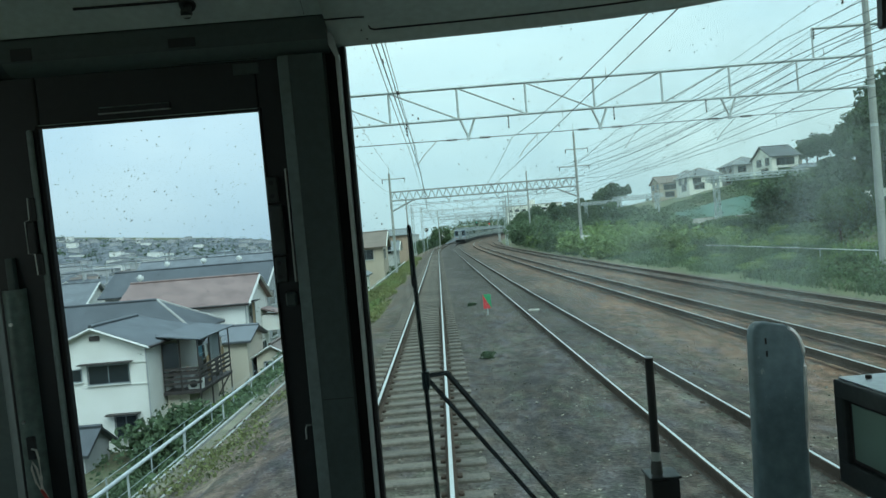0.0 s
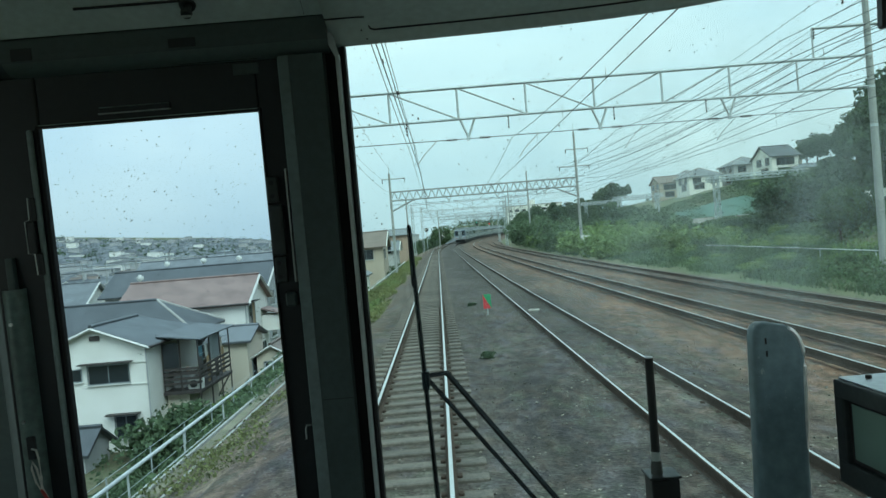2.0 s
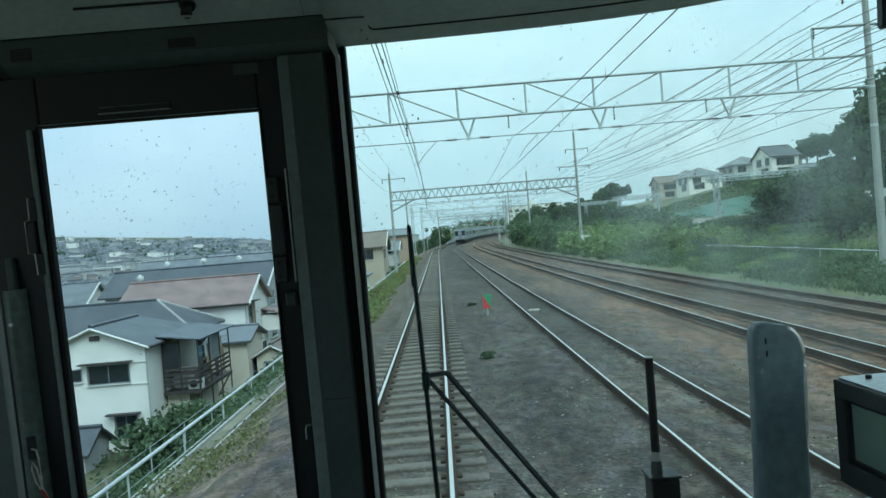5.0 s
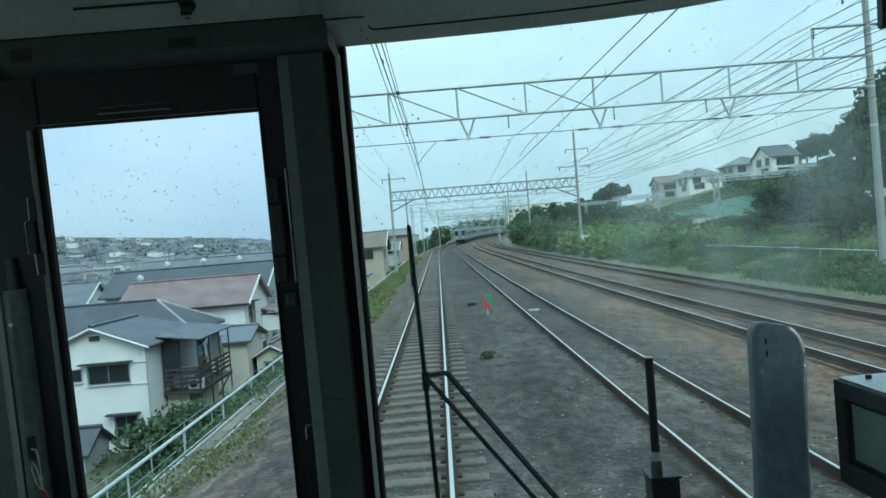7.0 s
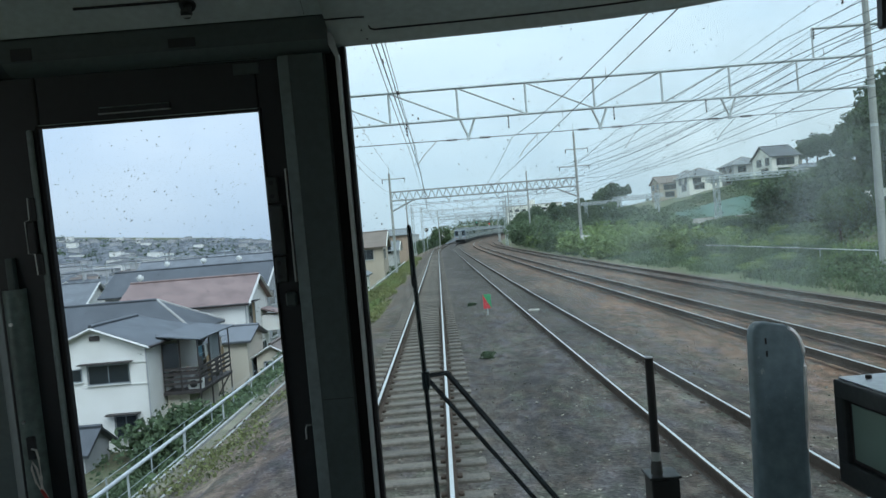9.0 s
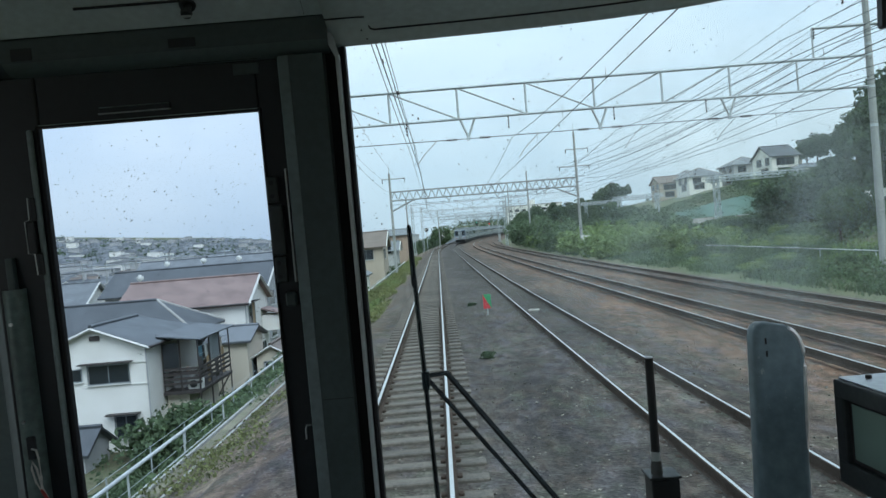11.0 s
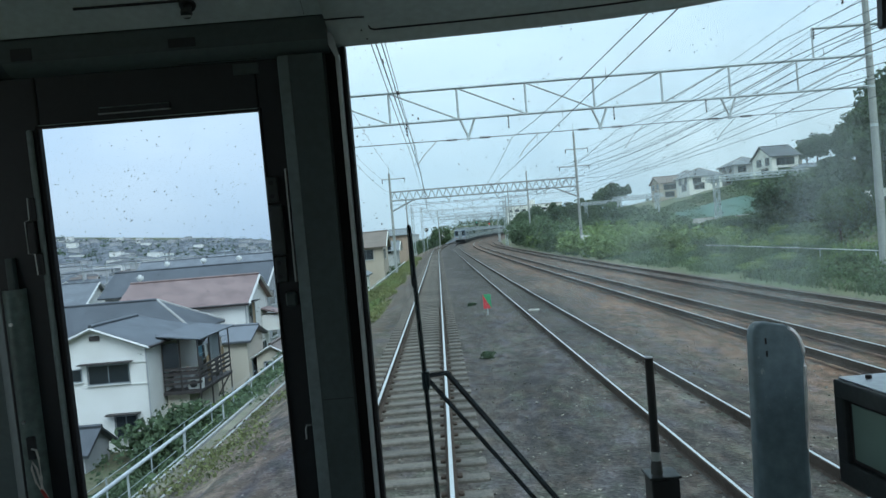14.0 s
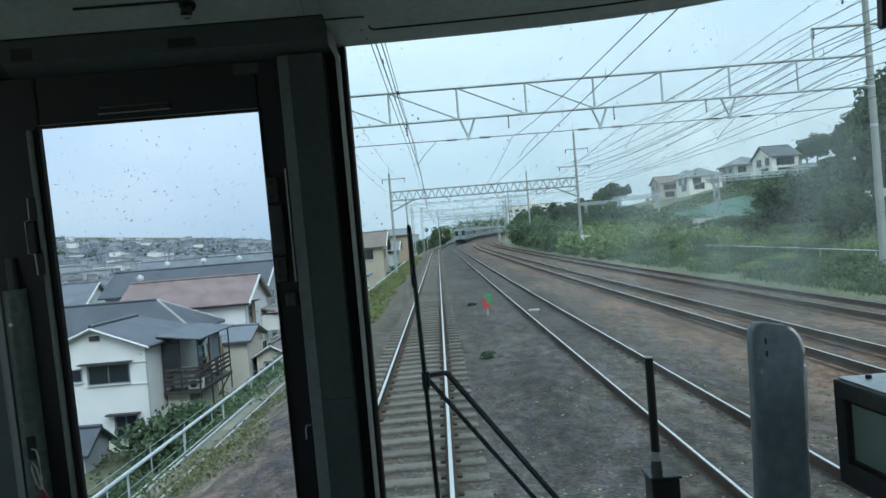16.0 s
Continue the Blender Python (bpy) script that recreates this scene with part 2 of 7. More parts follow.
def scuff(m, scale, level, tone, stretch=(1, 1, 0.4)):
    """Small chips and rubbed marks laid over a paint."""
    n, l = m.node_tree.nodes, m.node_tree.links
    b = n["Principled BSDF"]
    old = b.inputs["Base Color"].links[0].from_socket
    co, mp, no = n.new("ShaderNodeTexCoord"), n.new("ShaderNodeMapping"), n.new("ShaderNodeTexNoise")
    mp.inputs["Scale"].default_value = stretch
    mp.inputs["Rotation"].default_value = (0, 0.5, 0)
    no.inputs["Scale"].default_value, no.inputs["Detail"].default_value, no.inputs["Roughness"].default_value = scale, 6, 0.75
    mr, mx = n.new("ShaderNodeMapRange"), n.new("ShaderNodeMix")
    mr.inputs["From Min"].default_value, mr.inputs["From Max"].default_value, mr.inputs["To Max"].default_value = level, level + 0.05, 0.7
    mx.data_type = "RGBA"
    mx.inputs["B"].default_value = (*tone, 1)
    l.new(co.outputs["Object"], mp.inputs["Vector"])
    l.new(mp.outputs["Vector"], no.inputs["Vector"])
    l.new(no.outputs["Fac"], mr.inputs["Value"])
    l.new(mr.outputs["Result"], mx.inputs["Factor"])
    l.new(old, mx.inputs["A"])
    l.new(mx.outputs["Result"], b.inputs["Base Color"])


scuff(M_POST, 85, 0.635, (0.48, 0.55, 0.57))
M_CASE = mat("black_plastic", (0.016, 0.019, 0.020), 0.45, 0, 0.15, 120, 5, 0.08)
# far paler than the case: skylight on the upward face, put into the colour
M_CASETOP = mat("skylit_grey_cover", (0.56, 0.60, 0.64), 0.27, 0.45, 0.08, 100, 5, 0.03)
M_MONCASE = mat("charcoal_monitor_plastic", (0.034, 0.041, 0.045), 0.5, 0, 0.12, 120, 5, 0.06)
M_SCREEN = mat("grey_green_screen", (0.175, 0.265, 0.242), 0.22, 0, 0.05, 10, 3, 0)
M_FLOOR = mat("grey_vinyl_floor", (0.10, 0.11, 0.11), 0.6, 0, 0.15, 30, 2, 0.05)
M_CORD = mat("grey_cord", (0.52, 0.52, 0.49), 0.8, 0, 0.15, 80, 4, 0.1)
M_RED = mat("faded_red", (0.35, 0.04, 0.04), 0.7, 0, 0.15, 60, 4, 0.1)
M_CYAN = mat("pale_blue_cloth", (0.10, 0.22, 0.27), 0.85, 0, 0.15, 90, 4, 0.2)
G_DOOR = clear_glass("blue_grey_glass", (0.81, 0.89, 0.955))
G_SCREEN = clear_glass("green_tinted_glass", (0.858, 0.945, 0.965))
M_FILM = dirt_film("wiper_haze", 0.36, 5.0, 0.22, 0.66)
M_SPECK = mat("dried_specks", (0.09, 0.085, 0.08), 0.9, 0, 0.2, 30, 3, 0)
M_BED = bed_mat("ballast")
M_SLEEPER = mat("weathered_concrete", (0.140, 0.121, 0.103), 0.9, 0, 0.22, 22, 2.0, 0.3, (0.088, 0.078, 0.068), per_object=0.22)
M_RAIL = mat("rusty_rail_steel", (0.074, 0.056, 0.046), 0.95, 0.0, 0.25, 20, 1.0, 0.2, spec=0.1)
M_SHINE = mat("polished_rail_head", (0.62, 0.63, 0.64), 0.38, 0.85, 0.06, 40, 0.3, 0)
M_DULLHEAD = mat("dull_rail_head", (0.30, 0.27, 0.25), 0.55, 0.5, 0.1, 40, 0.3, 0)
M_GROUND = mat("grassy_soil", (0.130, 0.120, 0.070), 0.95, 0, 0.3, 5, 0.10, 0.5, (0.080, 0.108, 0.048), bumpd=0.05)
M_GALV = mat("galvanised_steel", (0.46, 0.50, 0.51), 0.5, 0.35, 0.12, 12, 0.8, 0.05)
M_OLDSTEEL = mat("grey_green_steel", (0.16, 0.19, 0.19), 0.6, 0.3, 0.15, 12, 0.8, 0.05)
M_TRUSS = mat("grey_green_painted_steel", (0.31, 0.345, 0.345), 0.6, 0.1, 0.15, 12, 0.8, 0.05)
M_CONC = mat("pole_concrete", (0.31, 0.32, 0.305), 0.85, 0, 0.12, 14, 1.2, 0.12)
M_CONC2 = mat("pale_concrete", (0.42, 0.41, 0.38), 0.9, 0, 0.15, 9, 0.8, 0.2)
M_WIRE = mat("dark_wire", (0.035, 0.04, 0.042), 0.6, 0.4, 0.1, 10, 1, 0)
M_INS = mat("brown_porcelain", (0.06, 0.045, 0.04), 0.25, 0, 0.1, 20, 2, 0)
M_FENCE = mat("white_fence_pipe", (0.55, 0.58, 0.58), 0.5, 0.1, 0.1, 25, 1.5, 0.05)
M_WHITEWALL = mat("white_render", (0.80, 0.78, 0.72), 0.9, 0, 0.05, 25, 0.6, 0.08, (0.70, 0.68, 0.62))
M_CREAMWALL = mat("cream_render", (0.62, 0.56, 0.45), 0.9, 0, 0.06, 25, 0.6, 0.08)
M_TANWALL = mat("tan_siding", (0.42, 0.36, 0.29), 0.9, 0, 0.08, 25, 0.6, 0.1)
M_GREYWALL = mat("grey_render", (0.42, 0.42, 0.41), 0.9, 0, 0.08, 25, 0.6, 0.1)
M_ORANGEWALL = mat("orange_brown_render", (0.36, 0.27, 0.21), 0.9, 0, 0.08, 25, 0.6, 0.1)
R_DARK = roof_mat("dark_slate_tiles", (0.125, 0.138, 0.150))
R_GREY = roof_mat("grey_tiles", (0.185, 0.198, 0.21))
R_RED = roof_mat("faded_red_tiles", (0.27, 0.188, 0.168))
R_BLACK = roof_mat("black_tiles", (0.095, 0.104, 0.114))
R_BROWN = roof_mat("brown_tiles", (0.19, 0.15, 0.125))
M_TRIM = mat("white_trim", (0.62, 0.61, 0.57), 0.6, 0, 0.06, 20, 1, 0.03)
M_DARKTRIM = mat("dark_brown_trim", (0.05, 0.042, 0.038), 0.6, 0, 0.1, 20, 1, 0.05)
M_PANE = mat("dark_window_glass", (0.028, 0.033, 0.038), 0.06, 0, 0.15, 2, 0.7, 0)
M_BLIND = mat("wood_shutter", (0.33, 0.24, 0.13), 0.8, 0, 0.15, 15, 1.5, 0.1)
M_TIN = mat("weathered_tin", (0.26, 0.29, 0.30), 0.5, 0.4, 0.15, 10, 0.8, 0.1)
M_AC = mat("off_white_plastic", (0.62, 0.62, 0.58), 0.5, 0, 0.06, 30, 1, 0.02)
M_BARK = mat("bark", (0.075, 0.060, 0.047), 0.95, 0, 0.25, 18, 2, 0.5)
L_DARK = leaf_mat("dark_leaves", (0.068, 0.100, 0.062), (0.090, 0.126, 0.070))
L_MID = leaf_mat("mid_leaves", (0.110, 0.155, 0.078), (0.080, 0.120, 0.062))
L_LIGHT = leaf_mat("light_leaves", (0.195, 0.265, 0.095), (0.148, 0.215, 0.080))
L_GRASS = leaf_mat("dry_grass", (0.185, 0.20, 0.080), (0.130, 0.140, 0.062))
M_SHEET = mat("green_slope_sheet", (0.065, 0.135, 0.105), 0.7, 0, 0.12, 6, 0.5, 0.1)
M_TRAIN = mat("stainless_body", (0.30, 0.335, 0.365), 0.35, 0.4, 0.06, 12, 0.5, 0.02)
M_TRAINBAND = mat("blue_band", (0.05, 0.08, 0.12), 0.4, 0, 0.05, 12, 0.5, 0)
M_ROOFGREY = mat("train_roof_grey", (0.20, 0.22, 0.23), 0.7, 0, 0.1, 12, 0.5, 0)

M_FENCE_KERB = mat("pale_kerb_concrete", (0.40, 0.40, 0.37), 0.9, 0, 0.15, 14, 1.2, 0.15)
M_LID = mat("mossy_concrete", (0.20, 0.18, 0.13), 0.95, 0, 0.2, 14, 1.5, 0.2, (0.12, 0.135, 0.075), per_object=0.25)


# ---- building helpers ----
def from_bm(bm, name):
    me = bpy.data.meshes.new(name)
    bm.normal_update()
    bm.to_mesh(me)
    bm.free()
    return me


def part(name, geo, material, parent=None, label="", at=None):
    """Links a bmesh or a mesh as one object, under a thing where one is given."""
    me = from_bm(geo, name) if isinstance(geo, bmesh.types.BMesh) else geo
    if material and not me.materials:
        me.materials.append(material)
    ob = new(name, me)
    if parent:
        ob.parent = parent
    if at is not None:
        ob.matrix_basis = at
    if label:
        tagged(ob, label)
    return ob


def empty(name, label, category, group="", kind="", at=None):
    ob = new(name)
    ob.empty_display_size = 0.2
    if at is not None:
        ob.matrix_basis = at
    return tagged(ob, label, category, group, kind)


def box(x0, x1, y0, y1, z0, z1, bevel=0.0, seg=1, bm=None):
    own = bmesh.new()
    v = [own.verts.new((x, y, z)) for x in (x0, x1) for y in (y0, y1) for z in (z0, z1)]
    for f in ((0, 1, 3, 2), (4, 6, 7, 5), (0, 4, 5, 1), (2, 3, 7, 6), (0, 2, 6, 4), (1, 5, 7, 3)):
        own.faces.new([v[i] for i in f])
    bmesh.ops.recalc_face_normals(own, faces=own.faces)
    if bevel:
        bmesh.ops.bevel(own, geom=own.edges[:], offset=bevel, segments=seg, affect="EDGES", profile=0.6)
    if bm is None:
        return own
    me = bpy.data.meshes.new("tmp")
    own.to_mesh(me)
    own.free()
    bm.from_mesh(me)
    bpy.data.meshes.remove(me)
    return bm


def tube(p, q, r, r2=None, n=8, bm=None, cap=True):
    bm = bm or bmesh.new()
    p, q = Vector(p), Vector(q)
    d = q - p
    m = Matrix.Translation((p + q) / 2) @ d.to_track_quat("Z", "Y").to_matrix().to_4x4()
    bmesh.ops.create_cone(bm, cap_ends=cap, segments=n, radius1=r, radius2=r if r2 is None else r2, depth=d.length, matrix=m)
    return bm


def bar(p, q, w, bm=None):
    """A square bar from p to q."""
    return tube(p, q, w * 0.707, n=4, bm=bm)


def poly_prism(outline, y0, y1, bm=None):
    """An outline in x and z, drawn out from y0 to y1."""
    bm = bm or bmesh.new()
    a = [bm.verts.new((x, y0, z)) for x, z in outline]
    b = [bm.verts.new((x, y1, z)) for x, z in outline]
    k = len(outline)
    fs = [bm.faces.new(a), bm.faces.new(b[::-1])]
    for i in range(k):
        fs.append(bm.faces.new((a[i], b[i], b[(i + 1) % k], a[(i + 1) % k])))
    bmesh.ops.recalc_face_normals(bm, faces=bm.faces[:])
    return bm


def sweep(points, outline, closed=True):
    """Draws an outline (x, z) along points given as (x, y, z), upright across the way along y."""
    verts, faces, k = [], [], len(outline)
    for p in points:
        verts += [(p[0] + x, p[1], p[2] + z) for x, z in outline]
    for i in range(len(points) - 1):
        for j in range(k if closed else k - 1):
            a, b = i * k + j, i * k + (j + 1) % k
            faces.append((a, b, b + k, a + k))
    if closed:
        faces += [tuple(range(k - 1, -1, -1)), tuple(range(len(verts) - k, len(verts)))]
    me = bpy.data.meshes.new("sweep")
    me.from_pydata(verts, [], faces)
    me.update()
    return me


def line_mesh(points, r, n=5):
    """A thin round wire along points."""
    verts, faces = [], []
    pts = [Vector(p) for p in points]
    for i, p in enumerate(pts):
        d = (pts[min(i + 1, len(pts) - 1)] - pts[max(i - 1, 0)]).normalized()
        side = d.cross(Vector((0, 0, 1)))
        side = side.normalized() if side.length > 1e-4 else Vector((1, 0, 0))
        up = side.cross(d)
        for j in range(n):
            a = 2 * math.pi * j / n
            verts.append(p + side * (r * math.cos(a)) + up * (r * math.sin(a)))
    for i in range(len(pts) - 1):
        for j in range(n):
            a, b = i * n + j, i * n + (j + 1) % n
            faces.append((a, b, b + n, a + n))
    me = bpy.data.meshes.new("wire")
    me.from_pydata(verts, [], faces)
    me.update()
    return me


# ---- the line: straight, then bending to the right and rising a little ----
def bend(y):
    return max(0.0, y - 125.0) ** 2 / 2000.0


def rise(y):
    return 3e-5 * y * y if 0 < y < 200 else (0.0 if y <= 0 else 1.2 + 0.012 * (y - 200))


def on(s, y, z):
    """The place s metres right of the first track's middle, y metres ahead."""
    return (s + bend(y), y, z + rise(y))


def ease(a, b, v):
    t = min(1.0, max(0.0, (v - a) / (b - a)))  # a may lie above b
    return t * t * (3 - 2 * t)


def steps(v, knots):
    for (a, p), (b, q) in zip(knots, knots[1:]):
        if v <= b:
            return p if v <= a else p + (q - p) * (v - a) / (b - a)
    return knots[-1][1]


ACROSS = ((-2400, -6.0), (-60, -6.9), (-11, -6.7), (-8.8, -5.9), (-6.3, -2.75), (-5.2, -2.05), (-4.2, -1.25), (-2.9, -0.62), (-2.6, -0.62),
          (14.3, -0.62), (14.8, -0.42), (18, -0.3), (22, -0.1), (25, 0.6), (30, 2.0), (40, 4.6), (55, 8.0), (75, 10.5), (120, 13), (2400, 16))


def terrain(x, y):
    s = x - bend(min(y, 420.0))
    z = steps(s, ACROSS)
    if s < -5.2:
        z = -2.05 + (z + 2.05) * (1 - 0.75 * ease(-110, -190, y))
    if s > 22:
        z = -0.1 + (z + 0.1) * (1 - 0.55 * ease(170, 420, y)) * (0.75 + 0.25 * ease(-60, 30, y) + 0.9 * ease(-110, -200, y))
    if 24 < s < 90 and y < 126:
        flat = min(z, 0.5 + 0.045 * (s - 24))
        keep = max(ease(100, 126, y), ease(0.50, 0.60, s / max(y, 1.0)))
        z = flat + (z - flat) * keep
    z += rise(min(y, 420.0)) * (1 - ease(8, 60, abs(s - 6) - 12))
    far = ease(500, 1500, math.hypot(x, y))
    if x < 0:
        z += far * max(0.0, -x - 40) * 0.102 * ease(0, 500, y) * (0.85 + 0.3 * noise.noise((x * 0.003, y * 0.003, 3.0)))
    else:
        z += far * 22
    if s < -12 or s > 24:
        z += 0.5 * noise.noise((x * 0.04, y * 0.04, 0.5)) * min(1.0, abs(s - 6) / 40)
    return z


# ---- ground ----
xs = [-3000, -2200, -1600, -1200, -950] + list(range(-800, -300, 60)) + list(range(-300, -100, 20)) + list(range(-100, -20, 5)) + [v * 0.7 for v in range(-28, 60)] + list(range(42, 130, 4)) + list(range(130, 330, 20)) + [340, 420, 540, 700, 950, 1300, 1800, 2400, 3000]
ys = [-900, -600, -450] + list(range(-380, -60, 8)) + list(range(-60, 150, 3)) + list(range(150, 440, 8)) + list(range(440, 1000, 30)) + list(range(1000, 2000, 80)) + [2100, 2400, 2800, 3400, 4200]
gv = [(x, y, terrain(x, y)) for y in ys for x in xs]
gw = len(xs)
gf = [(j * gw + i, j * gw + i + 1, (j + 1) * gw + i + 1, (j + 1) * gw + i) for j in range(len(ys) - 1) for i in range(gw - 1)]
gme = bpy.data.meshes.new("ground")
gme.from_pydata(gv, [], gf)
gme.polygons.foreach_set("use_smooth", [True] * len(gf))
tagged(part("ground", gme, M_GROUND), "grassy soil ground with embankment, low town and hillside", "ground", kind="structure")

# ---- track bed ----
YS = [-360, -300, -240, -180, -120, -80, -40, -20, -8] + list(range(0, 120, 6)) + list(range(120, 430, 6))
prof = [(-5.0, -2.0), (-4.25, -1.12), (-4.05, -0.86), (-3.3, -0.72), (-2.55, -0.40), (-1.5, -0.21), (0, -0.20), (1.4, -0.20), (1.9, -0.16), (2.5, -0.165), (3.15, -0.135), (3.85, -0.15), (4.55, -0.135), (5.3, -0.19), (5.9, -0.20),
        (6.7, -0.22), (7.85, -0.23), (9.2, -0.22), (9.7, -0.18), (10.2, -0.22), (11.35, -0.24), (12.7, -0.26), (13.9, -0.42), (14.9, -0.85)]
bv, bf, buv = [], [], []
for y in YS:
    for s, z in prof:
        bv.append(on(s, y, z + 0.02 * noise.noise((s * 1.3, y * 0.4, 0))))
        buv.append(((s + 3.3) / 18.2, y / 18.2))
pk = len(prof)
for j in range(len(YS) - 1):
    for i in range(pk - 1):
        bf.append((j * pk + i, j * pk + i + 1, (j + 1) * pk + i + 1, (j + 1) * pk + i))
bme = bpy.data.meshes.new("track_bed")
bme.from_pydata(bv, [], bf)
uvl = bme.uv_layers.new(name="across")
for lo in bme.loops:
    uvl.data[lo.index].uv = buv[lo.vertex_index]
bme.polygons.foreach_set("use_smooth", [True] * len(bf))
tagged(part("track_bed", bme, M_BED), "grey and rust-brown stone ballast bed under four tracks", "track bed", kind="structure")

# loose stones on the bed
rs = np.random.RandomState(4)
sv, sf = [], []
for k in range(6000):
    y = 4.5 + 45 * rs.rand() ** 1.6
    s = -2.3 + 15.5 * rs.rand()
    z = steps(s, prof)
    r = 0.011 + 0.016 * rs.rand()
    c = on(s, y, z + r * 0.4)
    b0 = len(sv)
    for dx, dy, dz in ((1, 0, 0), (0, 1, 0), (-1, 0, 0), (0, -1, 0), (0, 0, 0.9), (0, 0, -0.9)):
        j = r * (0.75 + 0.5 * rs.rand())
        sv.append((c[0] + dx * j, c[1] + dy * j, c[2] + dz * j * 0.8))
    sf += [tuple(b0 + i for i in f) for f in ((0, 1, 4), (1, 2, 4), (2, 3, 4), (3, 0, 4), (1, 0, 5), (2, 1, 5), (3, 2, 5), (0, 3, 5))]
sme = bpy.data.meshes.new("ballast_stones")
sme.from_pydata(sv, [], sf)
M_STONE = mat("ballast_stone", (0.20, 0.18, 0.155), 0.9, 0, 0.3, 20, 0.8, 0, island=0.5)
tagged(part("ballast_stones", sme, M_STONE), "loose grey-brown ballast stones between the rails", "ballast", kind="stuff")


# ---- tracks ----
RAIL = [(-0.0635, -0.153), (0.0635, -0.153), (0.0635, -0.142), (0.012, -0.125), (0.012, -0.045), (0.0325, -0.035), (0.0325, -0.003), (-0.0325, -0.003), (-0.0325, -0.035), (-0.012, -0.045), (-0.012, -0.125), (-0.0635, -0.142)]
HEAD_THIN = [(-0.017, -0.0045), (0.017, -0.0045), (0.014, 0.0), (-0.014, 0.0)]
HEAD = [(-0.024, -0.0045), (0.024, -0.0045), (0.021, 0.0), (-0.021, 0.0)]
slb = box(-1.0, 1.0, -0.115, 0.115, -0.17, 0.0, 0.015)
for v in slb.verts:
    if abs(v.co.x) < 0.9 and v.co.z > -0.05:
        v.co.z -= 0.004
sleeper_me = from_bm(slb, "sleeper")
sleeper_me.materials.append(M_SLEEPER)


def track(s0, label, shiny, sleepers, first=-10.44, sunk=0.0):
    t = empty("railway_track", label, "track", "parallel tracks")
    for side in (-0.566, 0.566):
        pts = [on(s0 + side, y, 0) for y in YS]
        r = part("rail", sweep(pts, RAIL), M_RAIL, t)
        part("running_surface", sweep(pts, HEAD if s0 == 0.0 else HEAD_THIN), M_SHINE if shiny else M_DULLHEAD, r, "polished rail head" if shiny else "dull brown rail head")
    far = bmesh.new()
    y, k = first, 0
    while y < 190:
        c = on(s0, y, -0.158 - sunk)
        if k < sleepers:
            part("sleeper", sleeper_me, None, t, at=pose(*c, 0, 0, -math.degrees((bend(y + 1) - bend(y)))))
        else:
            box(c[0] - 1, c[0] + 1, c[1] - 0.115, c[1] + 0.115, c[2] - 0.17, c[2], 0, 1, far)
        y, k = y + 0.62, k + 1
    tagged(part("sleeper_row", far, M_SLEEPER, t), kind="stuff")
    # rail fastenings near the camera
    if sleepers > 100:
        clip = from_bm(box(-0.03, 0.03, -0.05, 0.05, 0, 0.035, 0.008), "rail_clip")
        clip.materials.append(M_RAIL)
        for i in range(45):
            yy = 3.2 + 0.62 * i
            for o in (-0.566 - 0.095, -0.566 + 0.095, 0.566 - 0.095, 0.566 + 0.095):
                part("rail_clip", clip, None, t, at=Matrix.Translation(on(s0 + o, yy, -0.158)))
    return t


track(0.0, "straight track with polished rails on concrete sleepers", True, 210)
track(3.85, "track with polished rails on ballast-covered concrete sleepers", True, 130, sunk=0.048)
track(7.95, "track with brown rails half sunk in rusty ballast", True, 0, sunk=0.09)
track(11.35, "outermost track with dull brown rails in rusty ballast", False, 0, sunk=0.09)


# ---- the cab: front wall raked by four degrees; x across, y outward, z up along the wall ----
CAB = pose(0, 1.6, 2.58, 4.0, 0, 0)


def fixed(name, bm, material, label, category):
    """A piece of the cab's own shell."""
    return tagged(part(name, bm, material, at=CAB), label, category, kind="structure")


def rounded(x0, x1, z0, z1, r, n=5):
    pts = []
    for cx, cz, a0 in ((x1 - r, z1 - r, 0), (x0 + r, z1 - r, 90), (x0 + r, z0 + r, 180), (x1 - r, z0 + r, 270)):
        pts += [(cx + r * math.cos(radians(a0 + 90 * i / n)), cz + r * math.sin(radians(a0 + 90 * i / n))) for i in range(n + 1)]
    return pts


# shell: floor, rear wall, side walls with drop windows, roof
tagged(part("floor_cab", box(-1.76, 1.82, -9.0, 1.75, 1.05, 1.15), M_FLOOR), "grey vinyl cab and saloon floor", "floor", kind="structure")
pw = box(-1.72, 1.80, -1.56, -1.5, 1.15, 1.95)
box(-1.72, 1.80, -1.56, -1.5, 3.1, 3.4, bm=pw)
for px_ in (-1.72, -0.5, 0.5, 1.70):
    box(px_, px_ + 0.1, -1.56, -1.5, 1.95, 3.1, bm=pw)
tagged(part("wall_partition", pw, M_CEIL), "pale grey cab partition with windows to the saloon", "wall", kind="structure")
tagged(part("wall_rear", box(-1.76, 1.82, -9.06, -9.0, 1.15, 3.4), M_CEIL), "pale saloon end wall", "wall", kind="structure")
for sgn, nm in ((-1, "wall_left"), (1, "wall_right")):
    xa, xb = (-1.76, -1.70) if sgn < 0 else (1.78, 1.84)
    wbm = box(xa, xb, -9.0, 1.75, 1.0, 1.85)
    box(xa, xb, -9.0, 1.75, 3.1, 3.42, bm=wbm)
    for ya, yb in ((-9.0, -8.4), (-6.6, -6.2), (-4.4, -4.0), (-2.2, -1.1), (1.32, 1.75)):
        box(xa, xb, ya, yb, 1.85, 3.1, bm=wbm)
    tagged(part(nm, wbm, M_CEIL), "pale grey cab side wall with window openings", "wall", kind="structure")
tagged(part("ceiling_cab", box(-1.76, 1.84, -9.06, 1.8, 3.36, 3.44), M_CEIL), "grey cab ceiling", "ceiling", kind="structure")

